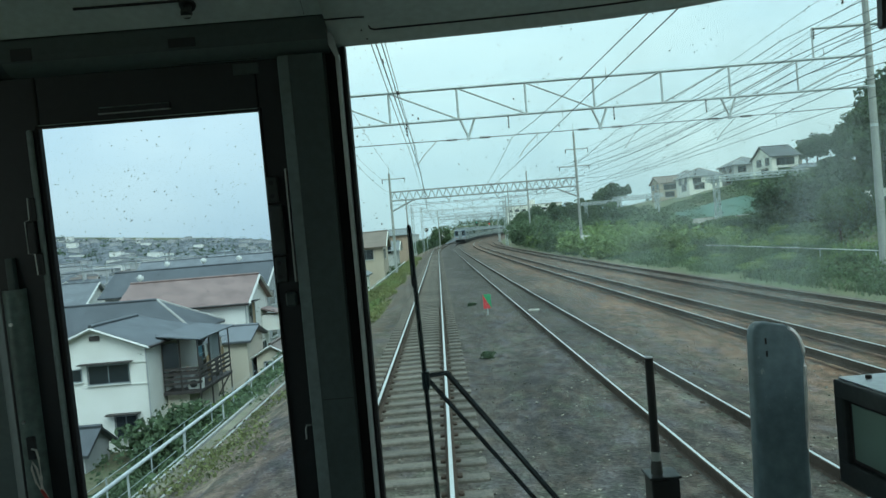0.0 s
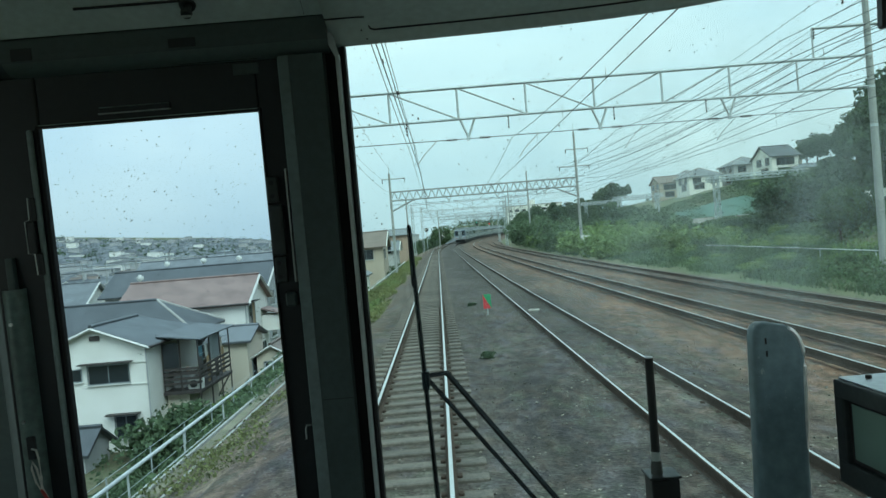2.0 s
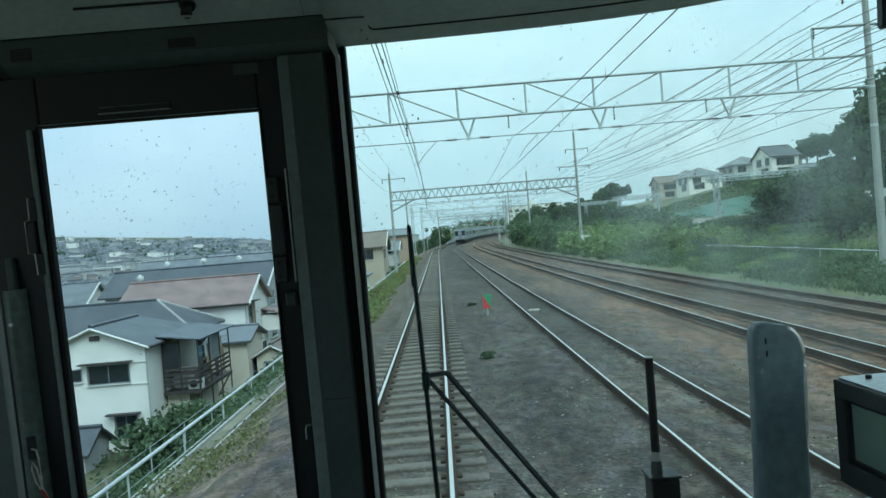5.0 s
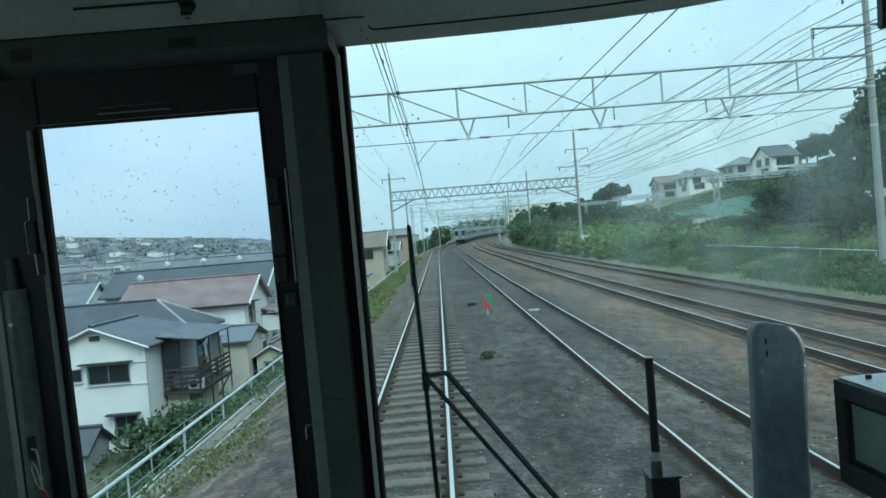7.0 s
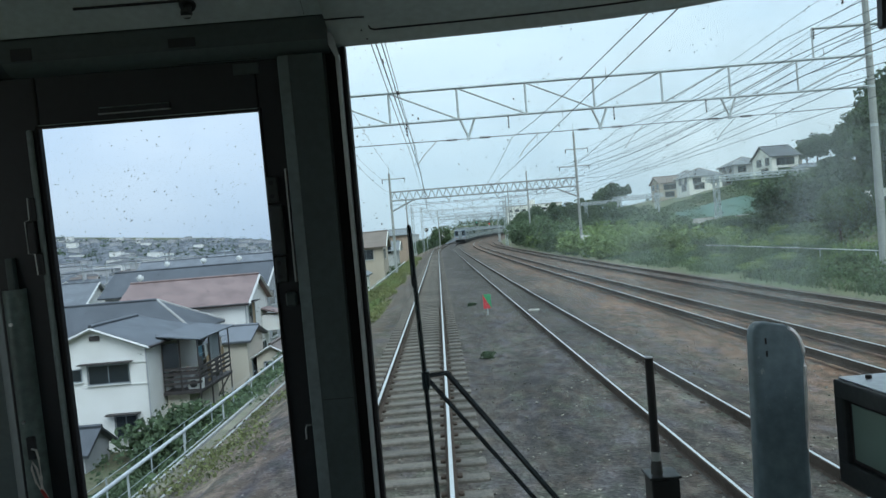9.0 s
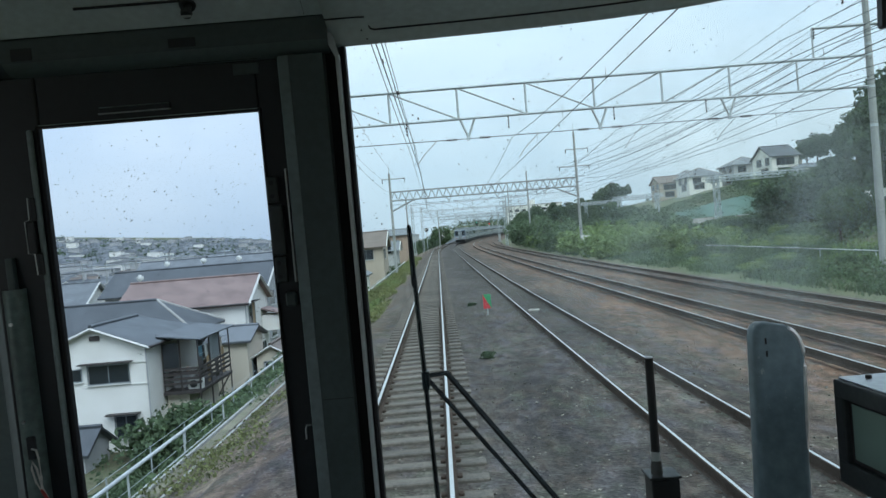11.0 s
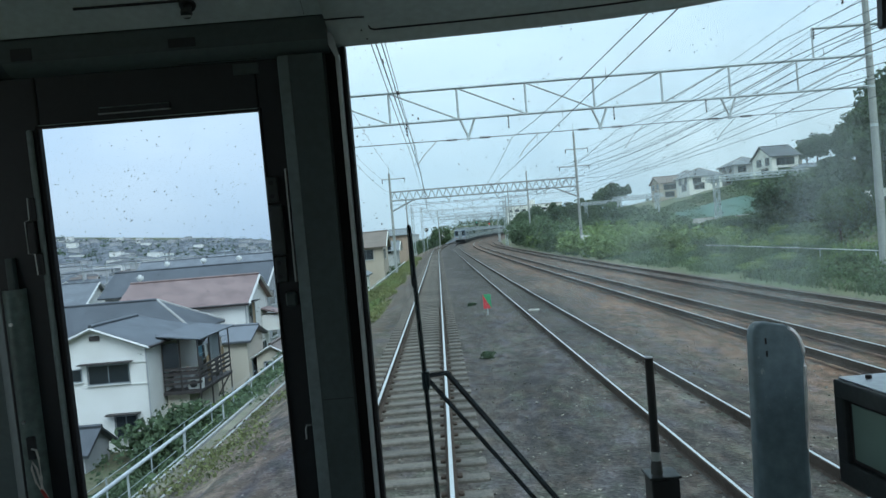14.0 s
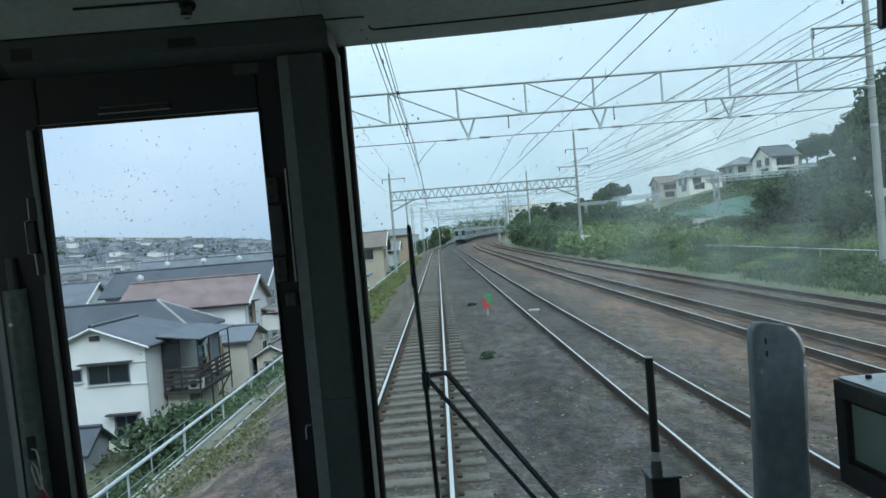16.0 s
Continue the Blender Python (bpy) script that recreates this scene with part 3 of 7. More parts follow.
# front wall round the gangway door and the windscreen
fw = box(-1.74, -0.305, 0.0, 0.06, -1.5, 0.80)
box(-0.305, 0.3375, 0.0, 0.06, 0.402, 0.80, bm=fw)
box(0.3375, 0.465, 0.0, 0.06, -1.5, 0.80, bm=fw)
box(0.465, 1.82, 0.0, 0.06, -1.5, -0.66, bm=fw)
box(0.465, 1.82, 0.0, 0.06, 0.46, 0.80, bm=fw)
fixed("wall_front", fw, M_GREY, "grey-green cab front wall with door and windscreen openings", "wall")

# rounded header beam over the door
hb = bmesh.new()
prof_h = [(0.0, 0.398), (-0.016, 0.400), (-0.034, 0.408), (-0.044, 0.418), (-0.047, 0.432), (-0.048, 0.4635), (-0.030, 0.468), (0.0, 0.468)]
rows = [[hb.verts.new((u, y, z)) for y, z in prof_h] for u in (-0.62, 0.4435)]
for i in range(len(prof_h) - 1):
    hb.faces.new((rows[0][i], rows[1][i], rows[1][i + 1], rows[0][i + 1]))
hb.faces.new(rows[0][::-1])
hb.faces.new(rows[1])
bmesh.ops.recalc_face_normals(hb, faces=hb.faces[:])
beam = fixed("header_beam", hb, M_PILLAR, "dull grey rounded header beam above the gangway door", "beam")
# window light on the beam's underside, put into a paler edge piece
tb_ = bmesh.new()
trim_p = [(-0.002, 0.3965), (-0.016, 0.3985), (-0.0345, 0.4065), (-0.0445, 0.4165), (-0.0465, 0.4195)]
r2_ = [[tb_.verts.new((u, y, z)) for y, z in trim_p] for u in (-0.20, 0.443)]
for i in range(len(trim_p) - 1):
    tb_.faces.new((r2_[0][i], r2_[1][i], r2_[1][i + 1], r2_[0][i + 1])).smooth = True
part("lower_edge", tb_, M_GREY, beam, "rounded lower edge toned paler for light from below")
part("plate", box(0.131, 0.185, -0.0492, -0.0476, 0.4245, 0.4425, 0.0005), M_BLACK, beam, "small dark plate")
part("plate", box(-0.180, -0.138, -0.0492, -0.0476, 0.4225, 0.4465, 0.0005), M_BLACK, beam)
part("soffit_joint", box(0.136, 0.296, -0.0135, -0.0120, 0.3972, 0.3990), M_BLACK, beam)

# sloping ceiling cover over the door, with its slot and catch
cc = poly_prism([(-0.62, 0), (0.443, 0), (0.443, 0.02), (-0.62, 0.02)], 0, 0.5)
cover = part("ceiling_cover", cc, M_CEIL, at=CAB @ pose(0, -0.05, 0.466, 0, 0, 0) @ pose(0, 0, 0, -32, 0, 0) @ pose(0, -0.5, 0, 0, 0, 0))
tagged(cover, "pale grey sloping ceiling cover above the door", "panel", kind="structure")
part("slot", box(-0.0215, 0.181, 0.4325, 0.4375, -0.004, 0.0, 0.001), M_BLACK, cover, "dark slot")
part("joint", box(0.4035, 0.4042, 0.40, 0.497, -0.0008, 0.0), M_BLACK, cover, "fine dark joint")
ct = tube((0.191, 0.447, -0.001), (0.191, 0.447, -0.006), 0.0165, 0.0150, 18)
tube((0.191, 0.447, -0.006), (0.191, 0.447, -0.022), 0.0085, 0.0075, 14, ct)
tube((0.191, 0.447, -0.022), (0.191, 0.447, -0.028), 0.0115, 0.0100, 14, ct)
part("catch_tip", box(0.181, 0.201, 0.4455, 0.4495, -0.0325, -0.0282, 0.001), M_LIP, cover, "worn bright tip of the catch")
part("catch", ct, M_DARKMETAL, cover, "small dark metal turn catch")

# curved ceiling cover over the windscreen: its lower edge sweeps up to the outer side
NS = 28
wc = bmesh.new()
ring = []
for i in range(NS + 1):
    u = 0.4455 + (1.80 - 0.4455) * i / NS
    k = (u - 0.436) / 0.83
    e = 0.409 + 0.012 * k + 0.022 * k ** 4
    e = min(e, 0.60)
    sec = [(0.010, e + 0.006), (0.004, e), (-0.012, e - 0.001), (-0.022, e + 0.006), (-0.026, e + 0.016), (-0.040, e + 0.030), (-0.16, e + 0.062), (-0.45, e + 0.17), (-0.45, e + 0.2), (0.010, e + 0.2)]
    ring.append([wc.verts.new((u, y, z)) for y, z in sec])
for a, b in zip(ring, ring[1:]):
    for j in range(len(a) - 1):
        f = wc.faces.new((a[j], b[j], b[j + 1], a[j + 1]))
        f.smooth = True
wc.faces.new(ring[0][::-1])
wc.faces.new(ring[-1])
bmesh.ops.recalc_face_normals(wc, faces=wc.faces[:])
wcover = fixed("windscreen_cover", wc, M_CEIL, "pale grey curved ceiling cover over the windscreen", "panel")
sm = [(0.527, -0.0385, 0.4415), (0.530, -0.0345, 0.4345)]
for i in range(NS + 1):
    u = 0.537 + 0.713 * i / NS
    k = (u - 0.436) / 0.83
    sm.append((u, -0.0325, 0.409 + 0.012 * k + 0.022 * k ** 4 + 0.0215))
part("seam", line_mesh(sm, 0.0021), M_BLACK, wcover, "dark joint line")
part("seam", line_mesh([(0.4475, -0.0905, 0.4455), (0.50, -0.0905, 0.4458), (0.523, -0.0900, 0.4452)], 0.0017), M_BLACK, wcover)
for u, dz in ((0.512, 0.0215), (0.522, 0.004)):
    part("rivet", tube((u, -0.032, 0.411 + dz), (u, -0.038, 0.410 + dz), 0.002, 0.0015, 8), M_LOCK, wcover)

# pillar between door and windscreen
pl = bmesh.new()
for zz in (-1.5, 0.3955):
    for u, y in ((0.3375, 0.0), (0.3375, -0.028), (0.3415, -0.034), (0.4295, -0.034), (0.4315, -0.020), (0.4315, 0.0)):
        pl.verts.new((u, y, zz))
pv = pl.verts[:]
pl.verts.ensure_lookup_table()
for i in range(6):
    pl.faces.new((pv[i], pv[(i + 1) % 6], pv[6 + (i + 1) % 6], pv[6 + i]))
pl.faces.new(pv[:6])
pl.faces.new(pv[6:][::-1])
bmesh.ops.recalc_face_normals(pl, faces=pl.faces[:])
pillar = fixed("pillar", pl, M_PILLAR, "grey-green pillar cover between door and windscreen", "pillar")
# flat strip; its paler colour carries the light from the door window
part("edge_strip", poly_prism([(0.3415, 0.395), (0.3610, 0.395), (0.3655, -1.4), (0.3395, -1.4)], -0.0362, -0.0343), M_STRIP, pillar, "grey edge strip toned paler for door-window light")
part("edge_line", bar((0.3405, -0.0352, 0.395), (0.3385, -0.0352, -1.4), 0.0012), M_HEAD, pillar, "thin paler edge line")
part("joint", box(0.3665, 0.4290, -0.0352, -0.0342, -0.310, -0.3085), M_BLACK, pillar)
part("bright_edge", box(0.3300, 0.3340, -0.026, -0.004, -0.061, 0.172, 0.001), M_CHROME, pillar, "bright metal edge strip")
# flat black strip stands in for the shadow inside the recess
part("groove", box(0.4325, 0.4530, -0.006, -0.001, -1.4, 0.43), M_RUBBER, pillar, "groove with its shadow put in as a black strip")
part("lip", box(0.4545, 0.4625, -0.030, 0.0, -1.4, 0.392, 0.003, 2), M_LIP, pillar, "pale grey window lip")
lipc = poly_prism([(0.4445, 0.455), (0.4415, 0.414), (0.4545, 0.386), (0.4625, 0.386), (0.4560, 0.418)], -0.034, -0.020)
part("lip_corner", lipc, M_LIP, pillar)

# windscreen
ws = empty("window_1", "large green-tinted windscreen with dried specks and wiper haze", "windscreen", kind="structure", at=CAB)
part("rubber_seal", box(0.463, 0.4725, -0.010, 0.03, -0.66, 0.43, 0.003), M_RUBBER, ws, "black rubber seal")
part("rubber_seal", box(1.74, 1.80, -0.02, 0.03, -0.66, 0.7, 0.003), M_RUBBER, ws)
pane = part("pane", box(0.46, 1.79, 0.018, 0.024, -0.67, 0.62), G_SCREEN, ws, "green-tinted glass")
pane.visible_shadow = False
fm = bmesh.new()
fv = [fm.verts.new(p) for p in ((0.55, 0.027, -0.60), (1.78, 0.027, -0.60), (1.78, 0.027, 0.60), (0.55, 0.027, 0.60))]
fm.faces.new(fv)
film_ob = part("wiper_haze", fm, M_FILM, ws, "hazy dried wiper smear")
film_ob.visible_shadow = False
rd = random.Random(11)


def specks(count, u0, u1, v0, v1, y, small, large):
    verts, faces = [], []
    for k in range(count):
        u, v = rd.uniform(u0, u1), rd.uniform(v0, v1)
        r = small + (large - small) * rd.random() ** 3
        b0, kx = len(verts), rd.uniform(0.6, 1.2)
        for j in range(7):
            a = 2 * math.pi * j / 7
            q = r * rd.uniform(0.7, 1.25)
            verts.append((u + kx * q * math.cos(a), y, v + q * math.sin(a)))
        verts.append((u, y + 0.0012, v))
        faces += [(b0 + j, b0 + (j + 1) % 7, b0 + 7) for j in range(7)]
    me = bpy.data.meshes.new("dried_specks")
    me.from_pydata(verts, [], faces)
    return me


tagged(part("dried_specks", specks(1700, 0.475, 1.70, -0.06, 0.50, 0.0275, 0.0005, 0.0018), M_SPECK, ws), kind="stuff")

# gangway door with its window
gd = empty("door_1", "black-framed gangway door with a tall window, closed", "door", kind="structure", at=CAB)
df = box(-0.292, -0.165, 0.0, 0.012, -1.42, 0.40, 0.004)
box(0.287, 0.3372, 0.0, 0.012, -1.42, 0.40, 0.002, 1, df)
box(-0.165, 0.287, 0.0, 0.012, 0.293, 0.40, 0.004, 1, df)
box(-0.165, 0.287, 0.0, 0.012, -1.42, -0.62, 0.004, 1, df)
part("door_leaf", df, M_BLACK, gd)
wf = bmesh.new()
box(-0.1885, -0.1775, -0.012, 0.0, -0.64, 0.292, 0.003, 1, wf)
part("window_bead", wf, M_BEAD, gd, "grey bevelled bead beside the glass")
wf = bmesh.new()
box(-0.171, -0.164, -0.006, 0.012, -0.64, 0.300, 0.002, 1, wf)
box(0.285, 0.291, -0.006, 0.012, -0.64, 0.300, 0.002, 1, wf)
box(-0.171, 0.291, -0.006, 0.012, 0.2935, 0.301, 0.002, 1, wf)
part("rubber_seal", wf, M_RUBBER, gd)
part("glazing_edge", box(-0.163, 0.285, -0.0075, -0.006, 0.2985, 0.3000), M_HEAD, gd, "fine grey glazing edge")
dp = part("pane", box(-0.170, 0.291, 0.013, 0.017, -0.63, 0.298), G_DOOR, gd, "blue-grey tinted glass")
dp.visible_shadow = False
tagged(part("dried_specks", specks(760, -0.16, 0.28, -0.20, 0.28, 0.0185, 0.0005, 0.0015), M_SPECK, gd), kind="stuff")
part("top_handle", box(-0.038, 0.107, -0.006, 0.0, 0.3145, 0.3245, 0.0015), M_BLACK, gd, "thin recessed pull strip")
part("handle_edge", box(-0.039, 0.108, -0.0085, 0.0, 0.3122, 0.3142, 0.0006), M_LIP, gd, "worn bright lower edge")
part("handle_edge", box(-0.037, 0.106, -0.0075, 0.0, 0.3248, 0.3260, 0.0004), M_HEAD, gd)
part("blank_plate", box(0.242, 0.294, -0.004, 0.0, 0.3695, 0.3915, 0.001), M_PILLAR, gd)
hg = bmesh.new()
box(0.288, 0.312, -0.016, 0.0, 0.105, 0.158, 0.004, 2, hg)
box(0.288, 0.318, -0.022, 0.0, -0.005, 0.100, 0.006, 2, hg)
box(0.290, 0.314, -0.014, 0.0, -0.062, -0.008, 0.004, 2, hg)
hinge = part("lock_case", hg, M_LOCK, gd, "dark grey lock case")
for z in (0.118, 0.145, -0.02, -0.048):
    part("screw", tube((0.300, -0.018, z), (0.300, -0.011, z), 0.005, 0.004, 8), M_BLACK, hinge)
part("strike", box(0.306, 0.330, -0.02, 0.0, -0.112, -0.082, 0.004), M_PILLAR, gd)
part("hook", line_mesh([(0.3292, -0.004, -0.369), (0.3228, -0.014, -0.3665), (0.3207, -0.016, -0.373), (0.3203, -0.016, -0.395)], 0.0018), M_LIP, gd, "small bent wire hook")
la = box(-0.2065, -0.190, -0.019, -0.002, 0.040, 0.1065, 0.003, 2)
box(-0.197, -0.186, -0.016, 0.0, 0.1065, 0.155, 0.002, 1, la)
box(-0.194, -0.182, -0.016, 0.0, -0.005, 0.040, 0.002, 1, la)
latch = part("latch", la, M_BLACK, gd, "black sliding latch")
part("worn_edge", line_mesh([(-0.1972, -0.020, 0.155), (-0.1985, -0.020, 0.110), (-0.2080, -0.020, 0.1065), (-0.2080, -0.020, 0.041), (-0.1955, -0.020, 0.040), (-0.1942, -0.020, -0.004)], 0.0014), M_LIP, latch, "bright worn edge of the latch")
part("latch", box(-0.262, -0.246, -0.016, 0.0, -0.04, 0.035, 0.003, 2), M_PILLAR, gd)

# jamb on the door's far side, its strap and the seat's corner
jb = bmesh.new()
prev = None
for i in range(9):
    a = radians(180 * i / 8)
    x, y = -0.2550 + 0.0235 * math.cos(a), -0.03 * math.sin(a)
    cur = (jb.verts.new((x, y, -1.4)), jb.verts.new((x, y, -0.03)))
    if prev:
        jb.faces.new((prev[0], cur[0], cur[1], prev[1])).smooth = True
    prev = cur
bmesh.ops.recalc_face_normals(jb, faces=jb.faces[:])
jamb = fixed("jamb", jb, M_JAMB, "grey rounded door jamb", "jamb")
for z in (-0.10, -0.305):
    part("screw", tube((-0.256, -0.034, z), (-0.256, -0.027, z), 0.004, 0.003, 8), M_CHROME, jamb)
st = empty("key_cord", "grey looped cord with a red end hanging by the door", "cord", at=CAB @ pose(0.010, -0.004, 0.008))
part("holder", box(-0.268, -0.250, -0.028, -0.001, -0.395, -0.345, 0.003), M_BLACK, st)
part("loop", line_mesh([(-0.255, -0.03, -0.37), (-0.245, -0.033, -0.372), (-0.241, -0.034, -0.39), (-0.240, -0.034, -0.43), (-0.243, -0.034, -0.46), (-0.252, -0.035, -0.44), (-0.257, -0.036, -0.41), (-0.254, -0.036, -0.395), (-0.247, -0.035, -0.41), (-0.240, -0.034, -0.455), (-0.232, -0.033, -0.475)], 0.0022), M_CORD, st)
part("cord_end", line_mesh([(-0.243, -0.034, -0.455), (-0.234, -0.034, -0.475), (-0.222, -0.034, -0.50)], 0.004), M_RED, st, "red cord end")

part("visor_bracket", box(1.560, 1.63, -0.03, -0.005, 0.356, 0.52, 0.004), M_BLACK, ws, "black visor bracket")

# wiper outside the windscreen
wp = empty("wiper", "black pantograph windscreen wiper parked upright on the glass", "wiper", at=CAB)
part("blade", tube((0.570, 0.040, 0.034), (0.5835, 0.040, -0.63), 0.0035, 0.0035, 6), M_RUBBER, wp)
part("blade_holder", box(0.5655, 0.5715, 0.042, 0.056, -0.10, 0.030, 0.0015), M_BLACK, wp)
bh = tube((0.570, 0.048, 0.030), (0.5845, 0.048, -0.63), 0.0050, 0.0055, 6)
part("blade_rib", bh, M_BLACK, wp)
part("elbow", box(0.570, 0.587, 0.036, 0.064, -0.326, -0.286, 0.004, 2), M_BLACK, wp)
part("link", bar((0.577, 0.06, -0.301), (0.626, 0.06, -0.297), 0.0070), M_BLACK, wp)
part("arm", bar((0.624, 0.06, -0.296), (0.918, 0.06, -0.700), 0.0088), M_BLACK, wp)
part("arm", bar((0.583, 0.06, -0.308), (0.870, 0.06, -0.695), 0.0070), M_BLACK, wp)
part("pivot", box(0.85, 0.95, 0.02, 0.075, -0.74, -0.68, 0.01, 2), M_BLACK, wp)

# desk under the windscreen, out of the picture's lower edge
tagged(part("desk", box(0.36, 1.72, 0.75, 1.62, 1.15, 1.92, 0.02, 2), M_GREY), "grey-green cab desk below the windscreen", "desk", kind="structure")

# aerial on its block
ae = empty("aerial", "black rod aerial with metal ferrule on a black block", "aerial", at=pose(0.9375, 1.15, 1.99))
part("block", box(-0.021, 0.021, -0.02, 0.025, -0.07, 0.208, 0.003, 2), M_CASE, ae)
part("block_top", box(-0.024, 0.024, -0.022, 0.027, 0.2085, 0.212, 0.001), M_LOCK, ae)
part("ferrule", tube((-0.0075, 0, 0.212), (-0.0072, 0, 0.232), 0.009, 0.0075, 14), M_DARKMETAL, ae, "knurled metal ferrule")
part("collar", tube((-0.0072, 0, 0.231), (-0.007, 0, 0.246), 0.0066, 0.0066, 14), M_LIP, ae)
part("rod", tube((-0.007, 0, 0.245), (-0.006, 0, 0.387), 0.0066, 0.0064, 14), M_CASE, ae)
part("rod_tip", tube((-0.006, 0, 0.387), (-0.006, 0, 0.389), 0.0064, 0.0058, 14), M_CASETOP, ae)

# blue-grey rounded post
po = empty("console_post", "blue-grey enamelled post with a rounded shoulder, scuffed", "post", at=pose(1.074, 1.05, 1.99))
ol = [(-0.048, -0.07), (0.0265, -0.07), (0.0310, 0.25), (0.0348, 0.380)]
arc = [(0.006 + 0.0290 * math.cos(radians(11.25 * i)), 0.392 + 0.0465 * math.sin(radians(11.25 * i))) for i in range(1, 9)]
ol += arc + [(-0.010, 0.4425), (-0.020, 0.4430), (-0.0275, 0.4395), (-0.0315, 0.4325), (-0.0330, 0.4230)]
pb = poly_prism(ol, -0.028, 0.004)
bmesh.ops.bevel(pb, geom=[e for e in pb.edges if abs(e.verts[0].co.y - e.verts[1].co.y) < 1e-5], offset=0.009, segments=4, affect="EDGES", profile=0.55)
for f in pb.faces:
    f.smooth = abs(f.normal.y) < 0.98
part("body", pb, M_POST, po)
# added pale bead: draws the sky's highlight along the rubbed right rim
edge_pts = [(0.0245, -0.0215, 0.24), (0.0287, -0.0242, 0.30), (0.0316, -0.0242, 0.380)] + [(0.006 + (x - 0.006) * 0.89, -0.0242, 0.392 + (z - 0.392) * 0.93) for x, z in arc[:6]] + [(0.006 + (arc[6][0] - 0.006) * 0.80, -0.0215, 0.430)]
part("worn_edge", line_mesh(edge_pts, 0.0040, 10), M_WORN_GLINT, po, "rubbed edge with the sky's highlight put in")
part("screw_hole", box(-0.0195, -0.0172, -0.0287, -0.0275, 0.4150, 0.4230), M_BLACK, po)
part("screw_hole", box(-0.0190, -0.0167, -0.0287, -0.0275, 0.3980, 0.4060), M_BLACK, po)

# monitor, turned towards the driver's seat
mo = empty("monitor", "black desk monitor with a dull green-grey screen, switched off", "monitor", at=pose(1.107, 0.95, 2.235, 0, 0, -88))
part("case", box(0, 0.30, 0.008, 0.16, 0.004, 0.1325, 0.003, 2), M_MONCASE, mo)
# thin lid in the paler tone that stands for skylight on the top
part("case_top", box(0.003, 0.297, 0.003, 0.157, 0.1327, 0.1350, 0.001), M_CASETOP, mo, "satin top cover toned paler for skylight")
part("screen", box(0.0265, 0.283, 0.0045, 0.0075, 0.0375, 0.1065, 0.001), M_SCREEN, mo, "dull green-grey screen")
part("screen_border", box(0.021, 0.288, 0.0050, 0.0078, 0.0335, 0.1100), M_RUBBER, mo)
bz = box(0.0, 0.30, -0.002, 0.0078, 0.1102, 0.1325, 0.003, 2)
box(0.0, 0.30, -0.002, 0.0078, 0.004, 0.0333, 0.003, 2, bz)
box(0.0, 0.0208, -0.002, 0.0078, 0.031, 0.112, 0.003, 2, bz)
box(0.2882, 0.30, -0.002, 0.0078, 0.031, 0.112, 0.003, 2, bz)
part("bezel", bz, M_MONCASE, mo, "deep black bezel")
for x, y in ((0.024, 0.03), (0.075, 0.03), (0.075, 0.12)):
    part("screw", tube((x, y, 0.1345), (x, y, 0.1385), 0.004, 0.0035, 8), M_BLACK, mo)
part("foot", box(0.02, 0.28, 0.02, 0.14, -0.012, 0.0035, 0.003), M_RUBBER, mo)
part("stand", box(0.05, 0.25, 0.03, 0.13, -0.315, -0.012, 0.004), M_CASE, mo)
# seat corner at the far side
se = empty("driver_seat", "driver seat with a pale blue cloth backrest", "seat", at=pose(-0.24, 1.04, 1.15))
sb = box(-0.46, 0.055, -0.06, 0.06, 0.35, 1.055, 0.05, 4)
part("backrest", sb, M_CYAN, se)
part("cushion", box(-0.46, 0.02, -0.5, -0.02, 0.38, 0.48, 0.03, 3), M_CYAN, se)
part("pedestal", tube((-0.22, -0.25, 0), (-0.22, -0.25, 0.4), 0.08, 0.08, 16), M_BLACK, se)


# ---- overhead line ----
def lattice(bm, a, b, width, bays, w=0.03):
    """A four-legged lattice mast or beam from a to b."""
    a, b = Vector(a), Vector(b)
    d = (b - a).normalized()
    e1 = d.orthogonal().normalized() if abs(d.z) < 0.9 else Vector((1, 0, 0))
    e2 = d.cross(e1)
    cs = [(e1 * i + e2 * j) * width / 2 for i, j in ((-1, -1), (1, -1), (1, 1), (-1, 1))]
    for c in cs:
        bar(a + c, b + c, w * 1.4, bm)
    for k in range(bays):
        p, q = a.lerp(b, k / bays), a.lerp(b, (k + 1) / bays)
        for i in range(4):
            c, e = cs[i], cs[(i + 1) % 4]
            bar(p + (c if k % 2 else e), q + (e if k % 2 else c), w, bm)
    return bm


def insulator(p, q, r=0.05, n=5):
    """A string of porcelain discs from p to q."""
    p, q = Vector(p), Vector(q)
    bm = tube(p, q, r * 0.35, None, 6)
    for i in range(n):
        c = p.lerp(q, (i + 0.5) / n)
        d = (q - p).normalized() * ((q - p).length / n * 0.22)
        tube(c - d, c + d, r, r * 0.7, 8, bm)
    return bm


LEFT, RIGHT = -4.2, 16.3


